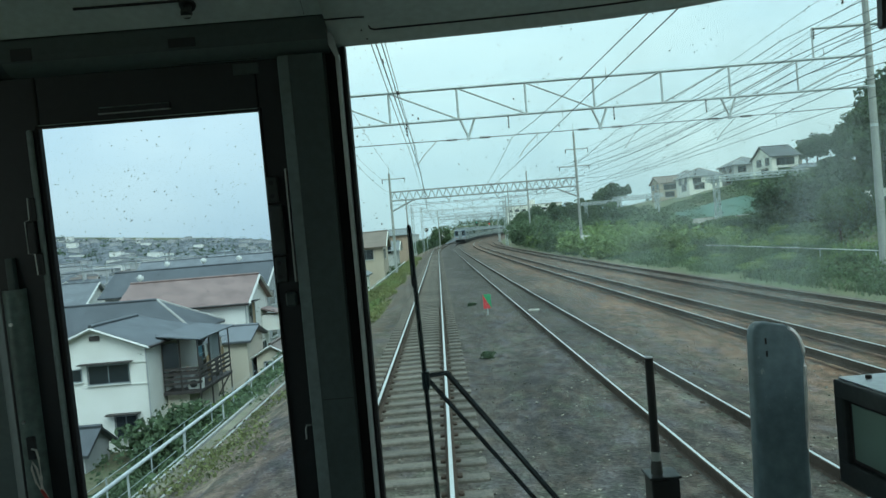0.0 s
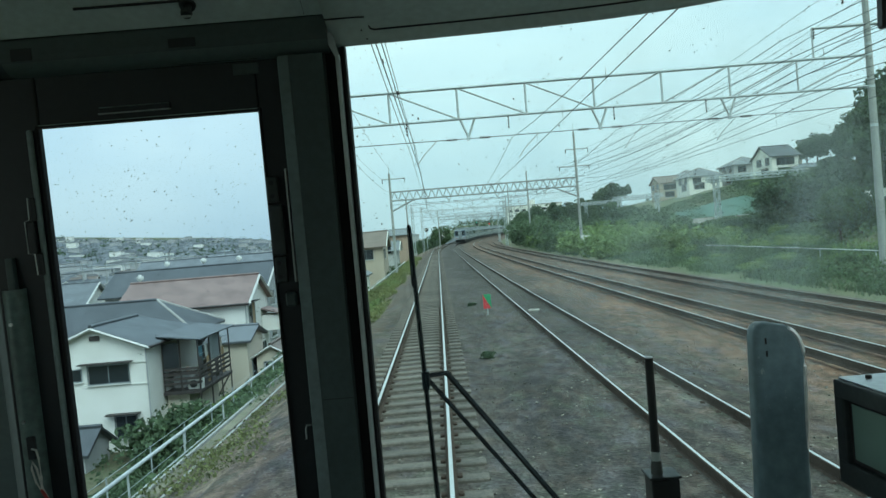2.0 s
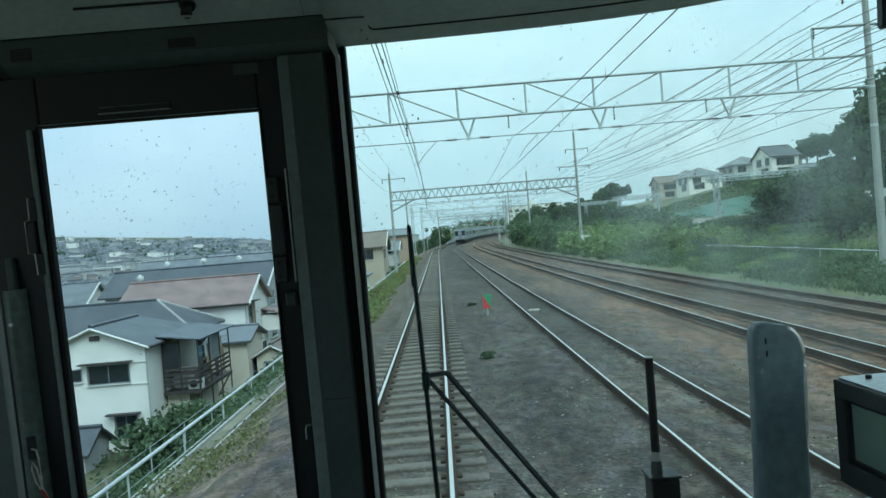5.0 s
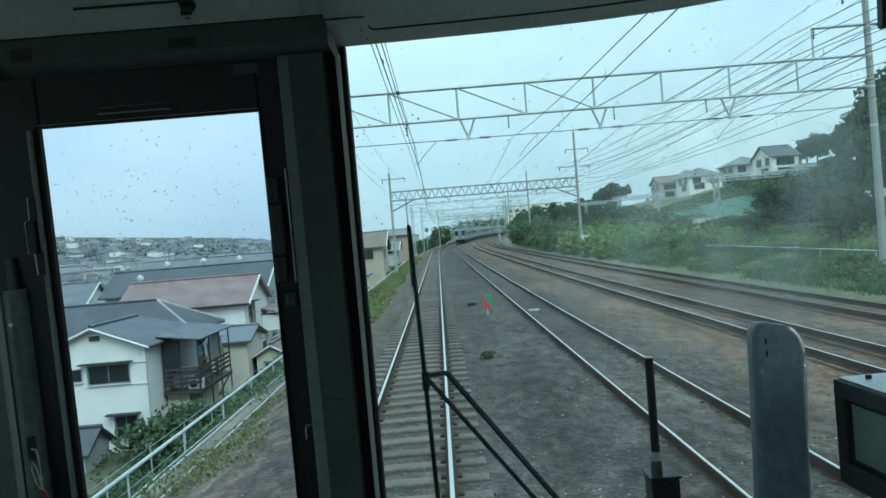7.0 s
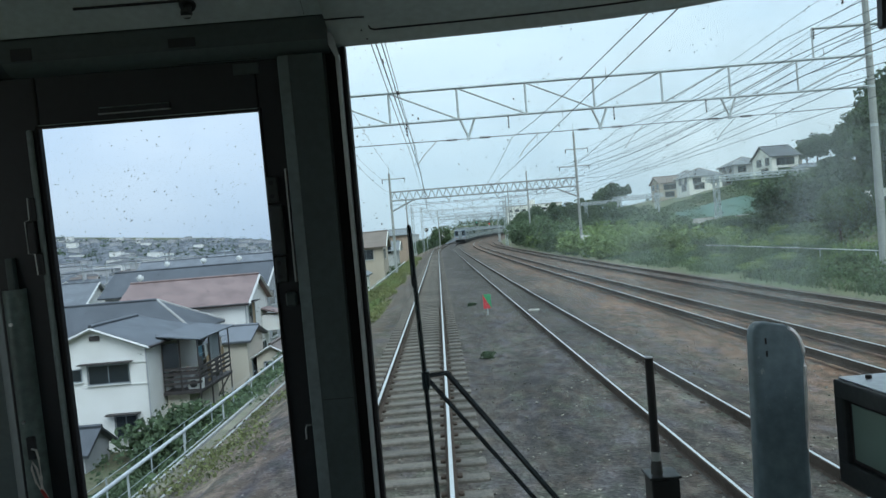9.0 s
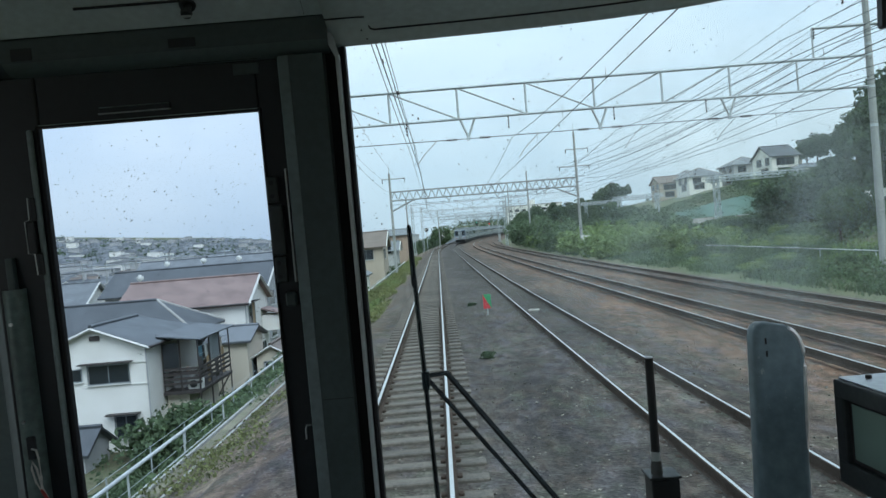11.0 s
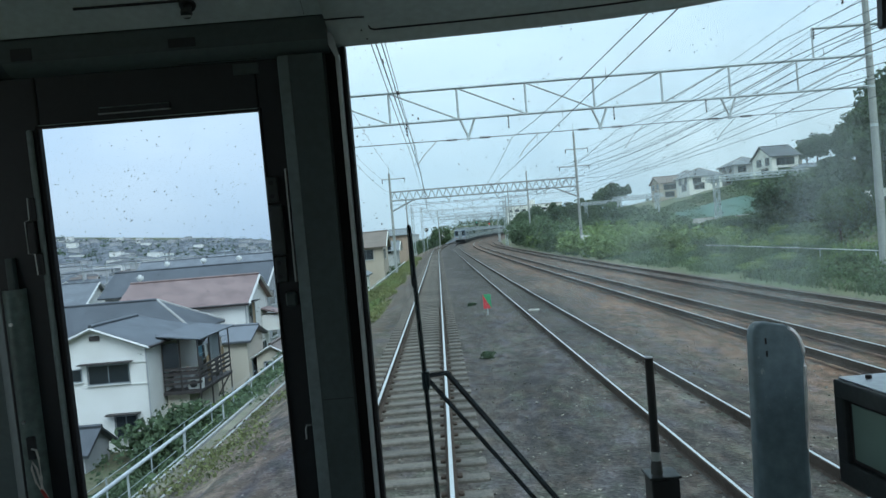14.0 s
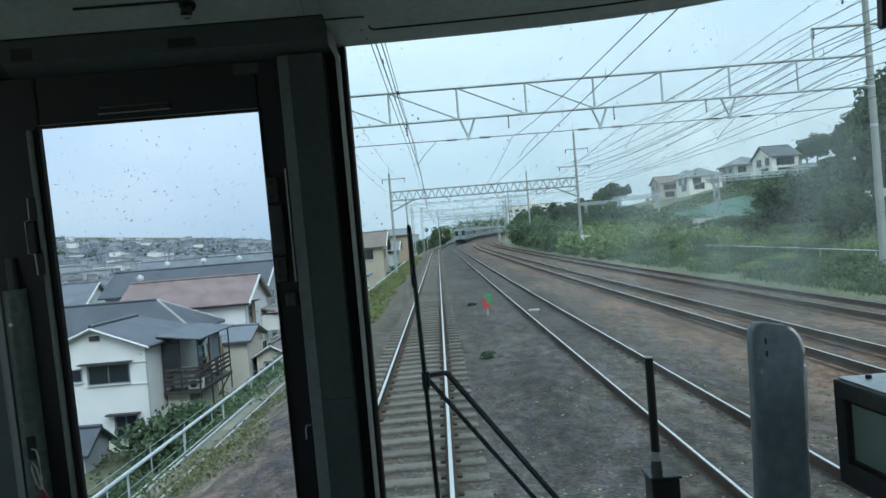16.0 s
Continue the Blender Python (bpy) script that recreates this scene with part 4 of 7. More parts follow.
def gantry(y, kind, left=LEFT, right=RIGHT, top=12.3, ltop=9.6, masts="pole"):
    """A portal over the four tracks: two masts, a trussed beam, hangers and cross-span wire."""
    x0, z0 = bend(y), rise(y)
    g = empty("overhead_line_gantry", {"open": "grey steel portal gantry with widely spaced lattice beam over the tracks",
                                       "truss": "steel portal gantry with close zigzag truss over the tracks"}[kind], "gantry", "overhead line gantries", at=Matrix.Translation((x0, y, z0)))
    for x, zt in ((left, ltop), (right, top)):
        zg = terrain(x0 + x, y) - z0 - 0.3
        if masts == "lattice" and x == left:
            part("mast", lattice(bmesh.new(), (x, 0, zg), (x, 0, zt), 0.38, int((zt - zg) / 0.55), 0.035), M_GALV, g, "galvanised lattice mast")
        else:
            m = part("mast", tube((x, 0, zg), (x, 0, zt), 0.165, 0.105, 16), M_CONC, g, "tapered concrete pole")
            for z in (zt * 0.45, zt * 0.7, 7.0, 8.2):
                rb_ = 0.165 - 0.06 * (z - zg) / (zt - zg) + 0.006
                part("band", tube((x, 0, z - 0.05), (x, 0, z + 0.05), rb_, rb_, 16), M_GALV, m)
            part("finial", tube((x, 0, zt), (x, 0, zt + 0.9), 0.025, 0.02, 6), M_GALV, m)
    zt, zb = (8.20, 7.02) if kind == "open" else (7.65, 6.75)
    steel = M_GALV if kind == "open" else M_TRUSS
    part("top_chord", bar((left, 0, zt), (right, 0, zt), 0.08 if kind == "open" else 0.11), steel, g)
    part("bottom_chord", bar((left, 0, zb), (right, 0, zb), 0.065 if kind == "open" else 0.10), steel, g)
    if kind == "open":
        nodes = [left] + [v for v in (-3.38 + 2.58 * i for i in range(9)) if left + 0.5 < v < right - 0.5] + [right]
        for v in nodes[1:-1]:
            part("vertical", bar((v, 0, zb), (v, 0, zt), 0.058), M_GALV, g)
        for v, w in zip(nodes, nodes[1:]):
            a, b = (zt, zb) if v < 4.5 else (zb, zt)
            part("diagonal", bar((v, 0, a), (w, 0, b), 0.045), M_GALV, g)
    else:
        n = 50
        step = (right - left) / n
        for i in range(n):
            a, b = (zt, zb) if i % 2 else (zb, zt)
            part("diagonal", bar((left + i * step, 0, a), (left + (i + 1) * step, 0, b), 0.06), steel, g)
        for x, k in ((left, 1), (right, -1)):
            part("knee_brace", bar((x, 0, zb - 1.1), (x + k * 2.4, 0, zb), 0.11), steel, g)
    for x in (2.1, 7.1, 12.0):
        h = part("hanger", bar((x - 0.28, 0, zb), (x, 0, 6.32), 0.06, bar((x + 0.28, 0, zb), (x, 0, 6.32), 0.06)), M_GALV, g, "V-shaped steel hanger")
        part("hanger_foot", box(x - 0.06, x + 0.06, -0.06, 0.06, 6.2, 6.42, 0.01), M_GALV, h)
    part("cross_span_wire", line_mesh([(left, 0, 6.30), (2.1, 0, 6.26), (7.1, 0, 6.26), (12.0, 0, 6.26), (right, 0, 6.30)], 0.014), M_WIRE, g)
    for x in (2.1, 7.1, 12.0):
        for d in (-0.85, 0.42):
            part("insulator", insulator((x + d, 0, 6.26), (x + d + 0.42, 0, 6.26), 0.055), M_INS, g)
    for s in (0.0, 3.85, 7.85, 11.35):
        part("pull_off_arm", line_mesh([(s + 0.9, 0, 6.27), (s + 0.35, 0, 5.75), (s + 0.1, 0, 5.42)], 0.018), M_GALV, g)
        part("suspension", insulator((s - 0.2, 0, zb), (s - 0.2, 0, zb - 0.5), 0.035, 4), M_INS, g)
    # crossarms for the feeders
    arms = ((right, 9.35, -2.1, 0.9), (right, 10.6, -0.9, 0.9), (left, 9.2, 0.0, 1.5)) if kind == "open" else ((right, 8.8, -1.75, 1.4), (right, 10.55, -1.0, 1.4), (left, 9.0, -0.8, 1.6))
    for x, z, a, b in arms:
        arm = part("crossarm", bar((x + a, 0, z), (x + b, 0, z), 0.085), M_GALV, g)
        for e in (a + 0.05, b - 0.05):
            part("insulator", insulator((x + e, 0, z), (x + e, 0, z - 0.42), 0.06, 4), M_INS, arm)
    if kind == "open":
        part("arm_drop", bar((right - 2.1, 0, 9.35), (right - 2.1, 0, 8.2), 0.06), M_GALV, g)
    return g


SPANS = [(-321, "open"), (-271, "open"), (-221, "truss"), (-171, "open"), (-121, "open"), (-71, "open"), (-21, "open"), (29, "open"), (79, "truss"), (129, "open"), (179, "open"), (229, "truss"), (279, "open"), (329, "open"), (379, "open")]
for yy, kk in SPANS:
    gantry(yy, kk, left=-3.85 if yy == 79 else LEFT, right=15.4 if yy == 79 else (17.45 if yy == 29 else 16.3), masts="lattice" if yy in (179, 279, 329) else "pole")


def strung(s, z, sag, y0=-321.0, last=379, shift=0.0):
    """Points of a wire hung from gantry to gantry."""
    pts = []
    y = y0
    while y < last:
        for i in range(8):
            t = i / 8
            yy = y + 50 * t
            st = shift * (1 if (round((y + 321) / 50) % 2) else -1) * (1 - 2 * t)
            pts.append(on(s + st, yy, z - 4 * sag * t * (1 - t)))
        y += 50
    pts.append(on(s, last, z))
    return pts


drop_me = from_bm(tube((0, 0, 0), (0, 0, 1), 0.0035, None, 4), "dropper")
drop_me.materials.append(M_WIRE)
for s in (0.0, 3.85, 7.85, 11.35):
    ow = empty("overhead_wire", "dark contact wire hung by droppers from a messenger wire", "overhead wire", "overhead wires")
    part("contact_wire", line_mesh(strung(s - (0.08 if s == 3.85 else 0.0), 5.15, 0.0, shift=0.05 if s == 3.85 else 0.18), 0.0085), M_WIRE, ow)
    part("messenger_wire", line_mesh(strung(s + (0.06 if s == 0.0 else -0.14), 6.15, 0.80), 0.0085), M_WIRE, ow)
    for span in range(4):
        for i in range(1, 10):
            t = i / 10
            y = -21 + 50 * (span + t)
            top = 6.15 - 4 * 0.80 * t * (1 - t)
            st = 0.18 * (1 if span % 2 else -1) * (1 - 2 * t)
            c = on(s + st, y, 5.15)
            part("dropper", drop_me, None, ow, at=Matrix.Translation(c) @ Matrix.Diagonal((1, 1, top - 5.15, 1)))
    if s == 0.0:
        for i, zz in ((-0.10, 5.75), (-0.06, 6.6)):
            part("feeder_wire", line_mesh(strung(s + i, zz, 0.3), 0.0075), M_WIRE, ow)
fw_ = empty("feeder_wires", "dark feeder cables strung along the line side", "cable")
for s, z, sag in ((14.2, 9.0, 0.5), (15.2, 9.0, 0.6), (17.2, 9.0, 0.6), (15.45, 10.25, 0.55), (17.15, 10.25, 0.55), (16.3, 8.6, 0.7), (14.9, 7.6, 0.6), (16.2, 7.5, 0.9), (16.2, 7.0, 0.6), (15.6, 8.55, 0.5), (-4.2, 8.8, 0.5), (-2.75, 8.8, 0.5), (-3.4, 7.3, 0.5)):
    part("cable", line_mesh(strung(s, z, sag), 0.008 if s < 0 or z > 10 else 0.0135), M_WIRE, fw_)
ins_me = from_bm(insulator((0, 0, 0), (0, 0.35, 0), 0.028, 3), "inline_insulator")
ins_me.materials.append(M_INS)
for s, z, y in ((0.0, 5.9, 17), (-0.3, 6.75, 17.5), (0.3, 6.72, 26), (14.2, 8.7, 40), (17.15, 10.0, 36), (15.2, 8.7, 46)):
    part("inline_insulator", ins_me, None, fw_, at=Matrix.Translation(on(s, y, z)))


# ---- houses ----
def slab(pts, t, bm):
    """A roof plane of thickness t under the corners pts."""
    a = [bm.verts.new(p) for p in pts]
    b = [bm.verts.new((p[0], p[1], p[2] - t)) for p in pts]
    k = len(pts)
    bm.faces.new(a)
    bm.faces.new(b[::-1])
    for i in range(k):
        bm.faces.new((a[i], b[i], b[(i + 1) % k], a[(i + 1) % k]))


def window(h, face, at, u0, u1, z0, z1, panes=2, shutter=False, hood=False, sill=True):
    """A window in a wall: face is '-y', '+x' or '-x', at the wall's place, u along it."""
    if face == "-x":
        m = Matrix.Translation((at, 0, 0)) @ pose(0, 0, 0, 0, 0, -90)
        u0, u1 = -u1, -u0
    else:
        m = Matrix.Translation((0, at, 0)) if face == "-y" else Matrix.Translation((at, 0, 0)) @ pose(0, 0, 0, 0, 0, 90)
    t = 0.05
    fr = box(u0 - t, u1 + t, -0.05, 0.02, z1, z1 + t)
    box(u0 - t, u1 + t, -0.05, 0.02, z0 - t, z0, bm=fr)
    box(u0 - t, u0, -0.05, 0.02, z0, z1, bm=fr)
    box(u1, u1 + t, -0.05, 0.02, z0, z1, bm=fr)
    for i in range(1, panes):
        c = u0 + (u1 - u0) * i / panes
        box(c - 0.022, c + 0.022, -0.04, 0.01, z0, z1, bm=fr)
    w = part("window", fr, M_TIN, h, at=m)
    for i in range(panes):
        a, b = u0 + (u1 - u0) * i / panes + 0.022, u0 + (u1 - u0) * (i + 1) / panes - 0.022
        part("pane", box(a, b, -0.02, -0.01, z0 + 0.005, z1 - 0.005), M_BLIND if shutter and i else M_PANE, w)
    if sill:
        part("sill", box(u0 - 0.1, u1 + 0.1, -0.12, 0.0, z0 - t - 0.06, z0 - t - 0.002), M_TRIM, w)
    if hood:
        part("hood", box(u0 - 0.35, u1 + 0.25, -0.45, 0.0, z1 + 0.12, z1 + 0.17), M_DARKTRIM, w)
    return w


def house(label, x0, x1, y0, y1, zg, ze, zr, roof, wall_m, roof_m, over=0.45, group="", trim=None, base=0.25):
    """Walls up to the eaves ze, a roof up to the ridge zr: gable_y, gable_x (ridge along that axis), hip, or gable_y with a hipped far end."""
    h = empty("house", label, "house", group or "town houses", at=None)
    xm, ym = (x0 + x1) / 2, (y0 + y1) / 2
    wb = box(x0, x1, y0, y1, zg - base, ze)
    k = (zr - ze)
    if roof.startswith("gable_y"):
        ends = [y0] if roof.endswith("half") else [y0, y1 - 0.2]
        for e in ends:
            poly_prism([(x0, ze), (x1, ze), (xm, zr - 0.1)], e, e + 0.2, wb)
    if roof == "gable_x":
        g = poly_prism([(y0, ze), (y1, ze), (ym, zr - 0.1)], 0, 0.2)
        for x in (x0, x1 - 0.2):
            c = g.copy()
            bmesh.ops.transform(c, matrix=Matrix(((0, 1, 0, x), (1, 0, 0, 0), (0, 0, 1, 0), (0, 0, 0, 1))), verts=c.verts)
            bmesh.ops.recalc_face_normals(c, faces=c.faces[:])
            me = from_bm(c, "tmp")
            wb.from_mesh(me)
            bpy.data.meshes.remove(me)
        g.free()
    part("wall", wb, wall_m, h)
    rb, o, t, hips = bmesh.new(), over, 0.14, ()
    if roof == "gable_y":
        dz = k * o / (xm - x0)
        slab([(x0 - o, y0 - o, ze - dz), (xm, y0 - o, zr), (xm, y1 + o, zr), (x0 - o, y1 + o, ze - dz)], t, rb)
        slab([(xm, y0 - o, zr), (x1 + o, y0 - o, ze - dz), (x1 + o, y1 + o, ze - dz), (xm, y1 + o, zr)], t, rb)
        ridge = ((xm, y0 - o, zr), (xm, y1 + o, zr))
    elif roof == "gable_x":
        dz = k * o / (ym - y0)
        slab([(x0 - o, y0 - o, ze - dz), (x1 + o, y0 - o, ze - dz), (x1 + o, ym, zr), (x0 - o, ym, zr)], t, rb)
        slab([(x0 - o, ym, zr), (x1 + o, ym, zr), (x1 + o, y1 + o, ze - dz), (x0 - o, y1 + o, ze - dz)], t, rb)
        ridge = ((x0 - o, ym, zr), (x1 + o, ym, zr))
    elif roof == "gable_y_half":
        dz = k * o / (xm - x0)
        yr = y1 - (xm - x0)
        slab([(x0 - o, y0 - o, ze - dz), (xm, y0 - o, zr), (xm, yr, zr), (x0 - o, y1 + o, ze - dz)], t, rb)
        slab([(xm, y0 - o, zr), (x1 + o, y0 - o, ze - dz), (x1 + o, y1 + o, ze - dz), (xm, yr, zr)], t, rb)
        slab([(xm, yr, zr), (x1 + o, y1 + o, ze - dz), (x0 - o, y1 + o, ze - dz)], t, rb)
        ridge = ((xm, y0 - o, zr), (xm, yr, zr))
    else:
        a = min(x1 - x0, y1 - y0) / 2
        dz = k * o / a
        if x1 - x0 > y1 - y0:
            r0, r1 = (x0 + a, ym, zr), (x1 - a, ym, zr)
            A, B, C, D = (x0 - o, y0 - o, ze - dz), (x1 + o, y0 - o, ze - dz), (x1 + o, y1 + o, ze - dz), (x0 - o, y1 + o, ze - dz)
            hips = ((A, r0), (B, r1), (C, r1), (D, r0))
            slab([A, B, r1, r0], t, rb), slab([B, C, r1], t, rb), slab([C, D, r0, r1], t, rb), slab([D, A, r0], t, rb)
        else:
            r0, r1 = (xm, y0 + a, zr), (xm, y1 - a, zr)
            A, B, C, D = (x0 - o, y0 - o, ze - dz), (x1 + o, y0 - o, ze - dz), (x1 + o, y1 + o, ze - dz), (x0 - o, y1 + o, ze - dz)
            hips = ((A, r0), (B, r0), (C, r1), (D, r1))
            slab([A, B, r0], t, rb), slab([B, C, r1, r0], t, rb), slab([C, D, r1], t, rb), slab([D, A, r0, r1], t, rb)
        ridge = (r0, r1)
    bmesh.ops.recalc_face_normals(rb, faces=rb.faces[:])
    r = part("roof", rb, roof_m, h)
    if (Vector(ridge[0]) - Vector(ridge[1])).length > 0.3:
        part("ridge_cap", tube((ridge[0][0], ridge[0][1], zr), (ridge[1][0], ridge[1][1], zr), 0.12, None, 6), roof_m, r)
    for a, b in hips:
        part("hip_cap", tube((a[0], a[1], a[2] + 0.01), (b[0], b[1], b[2] + 0.01), 0.085, None, 6), M_CONC2, r, "pale mortared hip cap")
    if trim:
        if roof.startswith("gable_y"):
            dz = k * o / (xm - x0)
            part("bargeboard", bar((x0 - o, y0 - o - 0.02, ze - dz - 0.1), (xm, y0 - o - 0.02, zr - 0.1), 0.10), trim, r)
            part("bargeboard", bar((x1 + o, y0 - o - 0.02, ze - dz - 0.1), (xm, y0 - o - 0.02, zr - 0.1), 0.10), trim, r)
        if roof == "gable_x":
            dz = k * o / (ym - y0)
            part("bargeboard", bar((x1 + o + 0.02, y0 - o, ze - dz - 0.1), (x1 + o + 0.02, ym, zr - 0.1), 0.16), trim, r)
            part("bargeboard", bar((x1 + o + 0.02, y1 + o, ze - dz - 0.1), (x1 + o + 0.02, ym, zr - 0.1), 0.16), trim, r)
    return h


# white gabled house by the line
h = house("white rendered two-storey house with dark slate gable roof", -19.2, -14.25, 38, 46, -6.75, -1.30, -0.30, "gable_y_half", M_WHITEWALL, R_DARK, 0.35, "lineside houses", M_TRIM)
window(h, "-y", 38, -17.15, -15.15, -3.15, -2.28, 2, hood=True)
window(h, "-y", 38, -18.35, -17.5, -2.95, -2.40, 1)
window(h, "-y", 38, -16.0, -14.95, -5.9, -4.85, 2, hood=True)
part("vent", box(-16.95, -16.45, 37.94, 38.0, -1.02, -0.78), M_DARKTRIM, h)
for z in (-2.22, -3.3):
    part("string_course", box(-15.1, -14.26, 37.95, 38.0, z - 0.03, z + 0.03), M_TRIM, h)
part("downpipe", tube((-14.22, 37.93, -6.7), (-14.22, 37.93, -1.45), 0.04), M_GREYWALL, h)
part("gutter", tube((-13.88, 37.6, -1.49), (-13.88, 46.3, -1.49), 0.06), M_DARKTRIM, h)

h = house("low dark-roofed shed beside the white house", -17.9, -15.9, 34.3, 36.8, -6.75, -5.5, -4.75, "gable_x", M_GREYWALL, R_BLACK, 0.3, "lineside houses")
# glazed balcony lean-to beside it
bal = empty("balcony", "dark timber balcony with tin roof and washing poles, cluttered", "balcony", at=Matrix.Translation((-14.2, 40.0, -6.75)) @ Matrix.Diagonal((0.68, 1, 1, 1)))
part("lower_wall", box(0.0, 1.7, 0.3, 5.5, -0.2, 2.4), M_CREAMWALL, bal)
part("deck", box(0.0, 2.9, -0.2, 5.8, 2.42, 2.58), M_DARKTRIM, bal)
rf = bmesh.new()
slab([(-0.1, -0.5, 5.55), (3.2, -0.5, 5.25), (3.2, 6.2, 5.25), (-0.1, 6.2, 5.55)], 0.06, rf)
part("tin_roof", rf, R_DARK, bal)
for px_, py in ((2.8, -0.1), (2.8, 1.9), (2.8, 3.8), (2.8, 5.7), (0.1, -0.1), (1.4, -0.1)):
    part("post", bar((px_, py, 0.0 if px_ > 2 else 2.58), (px_, py, 5.26), 0.09), M_DARKTRIM, bal)
for z in (2.9, 3.15, 3.4, 3.65):
    part("slat", box(2.79, 2.85, -0.1, 5.7, z, z + 0.13), M_DARKTRIM, bal)
    part("slat", box(0.1, 2.8, -0.13, -0.08, z, z + 0.13), M_DARKTRIM, bal)
for z in (4.35, 4.75):
    part("washing_pole", tube((2.6, -0.1, z), (2.6, 5.7, z), 0.02, None, 6), M_GALV, bal)
part("screen_panel", box(0.1, 1.3, -0.09, -0.05, 3.8, 5.1), M_PANE, bal)
part("screen_panel", box(2.74, 2.78, 2.0, 3.7, 3.8, 5.1), M_TIN, bal)
part("store_box", box(0.3, 1.2, 0.9, 1.6, 2.58, 3.5, 0.02), M_GREYWALL, bal)
for i, (w, z) in enumerate(((0.62, 3.75), (0.5, 3.6), (0.66, 3.85), (0.45, 3.7))):
    part("bamboo_screen", box(2.70, 2.74, 0.1 + 1.4 * i, 0.1 + 1.4 * i + w, 2.7, z + 0.5), M_BLIND if i % 2 else M_DARKTRIM, bal, "brown slatted bamboo screen")
for i, (y, d, m) in enumerate(((0.5, 0.9, M_CYAN), (1.5, 0.7, M_AC), (2.6, 1.0, M_GREYWALL), (4.2, 0.8, M_TANWALL))):
    part("washing", box(2.585, 2.615, y, y + 0.55, 4.74 - d, 4.74, 0.008), m, bal, "cloth hung over the washing pole")
part("shelf", box(0.3, 2.4, 0.15, 0.55, 3.48, 3.53), M_DARKTRIM, bal)
for i in range(5):
    part("flower_pot", tube((0.45 + 0.42 * i, 0.35, 3.53), (0.45 + 0.42 * i, 0.35, 3.76), 0.09, 0.13, 10), M_ORANGEWALL if i % 2 else M_CONC2, bal)
part("brace", bar((2.8, 0.0, 2.5), (1.7, 0.3, 1.2), 0.08), M_DARKTRIM, bal)
part("brace", bar((2.8, 5.6, 2.5), (1.7, 5.4, 1.2), 0.08), M_DARKTRIM, bal)
ac = empty("air_conditioner", "off-white outdoor air conditioner on the balcony deck", "air conditioner", at=Matrix.Translation((-13.05, 40.2, -4.17)))
part("case", box(0, 0.8, 0, 0.3, 0, 0.55, 0.02), M_AC, ac)
part("grille", tube((0.3, -0.01, 0.28), (0.3, 0.0, 0.28), 0.2, None, 16), M_CASE, ac)

# red-roofed house
h = house("cream-white house with faded red tiled gable roof", -22.6, -13.6, 55, 62.3, -6.8, -0.62, 1.12, "gable_x", M_WHITEWALL, R_RED, 0.4, "lineside houses", M_TRIM)
window(h, "+x", -13.58, 56.1, 57.9, -2.6, -0.95, 2, shutter=True, hood=True)
window(h, "+x", -13.58, 59.4, 60.6, -5.6, -4.2, 2)
window(h, "-y", 55, -16.8, -15.4, -5.4, -4.0, 2)
part("vent", box(-13.62, -13.55, 58.3, 59.0, 0.1, 0.35), M_DARKTRIM, h)
part("downpipe", tube((-13.5, 54.95, -6.7), (-13.5, 54.95, -0.8), 0.045), M_GREYWALL, h)
part("gutter", tube((-22.9, 54.55, -0.84), (-13.1, 54.55, -0.84), 0.07), M_DARKTRIM, h)
bay = part("bay", box(-13.6, -12.3, 60.2, 61.9, -3.4, -2.2), M_WHITEWALL, h)
bb = bmesh.new()
slab([(-13.6, 59.9, -1.6), (-12.0, 59.9, -2.1), (-12.0, 62.2, -2.1), (-13.6, 62.2, -1.6)], 0.1, bb)
part("bay_roof", bb, R_RED, bay)
h = house("low tan annexe with grey lean-to roof", -14.6, -12.2, 49.5, 53.8, -6.8, -2.75, -2.1, "gable_x", M_CREAMWALL, R_GREY, 0.35, "lineside houses")
window(h, "+x", -12.18, 50.4, 51.7, -5.4, -4.2, 2)
h = house("cream shed with brown canopy beside the fence", -11.9, -9.9, 50.5, 54.5, -6.9, -3.9, -3.35, "gable_y", M_CREAMWALL, R_BROWN, 0.3, "lineside houses", M_TRIM)
window(h, "-y", 50.5, -11.4, -10.4, -5.6, -4.5, 2)

# dark hipped house behind
h = house("grey-walled house with broad dark hipped tile roof", -27.5, -15.4, 48.2, 54.0, -6.8, -1.55, 0.12, "hip", M_GREYWALL, R_BLACK, 0.5, "lineside houses")
window(h, "-y", 48.2, -26.0, -23.8, -3.9, -2.6, 2)
window(h, "+x", -15.38, 49.5, 51.5, -3.9, -2.6, 2)
# long grey roofs further on
h = house("long house with grey tiled roof and dishes", -33.0, -17.6, 84, 93, -6.9, 0.6, 2.7, "gable_x", M_GREYWALL, R_GREY, 0.6, "lineside houses", M_TRIM)
window(h, "+x", -17.58, 86, 88, -1.6, -0.3, 2)
part("snow_bar", bar((-33, 85.5, 1.45), (-17.4, 85.5, 1.45), 0.08), M_TIN, h)
h = house("long house with dark tiled roof", -30.0, -15.6, 70, 77.5, -6.9, 0.0, 1.9, "gable_x", M_GREYWALL, R_BLACK, 0.5, "lineside houses", M_TRIM)
window(h, "+x", -15.58, 72, 74, -2.2, -0.9, 2)
window(h, "+x", -15.58, 72, 74, -5.2, -3.9, 2)
h = house("white house with slate roof and blue-grey solar panels", -46, -36, 78, 85, -6.9, -1.0, 1.1, "gable_x", M_WHITEWALL, R_GREY, 0.5, "lineside houses", M_TRIM)
sp = bmesh.new()
slab([(-44.5, 78.6, -0.85 + 0.12), (-39, 78.6, -0.85 + 0.12), (-39, 80.9, 0.62), (-44.5, 80.9, 0.62)], 0.04, sp)
part("solar_panel", sp, M_PANE, h)
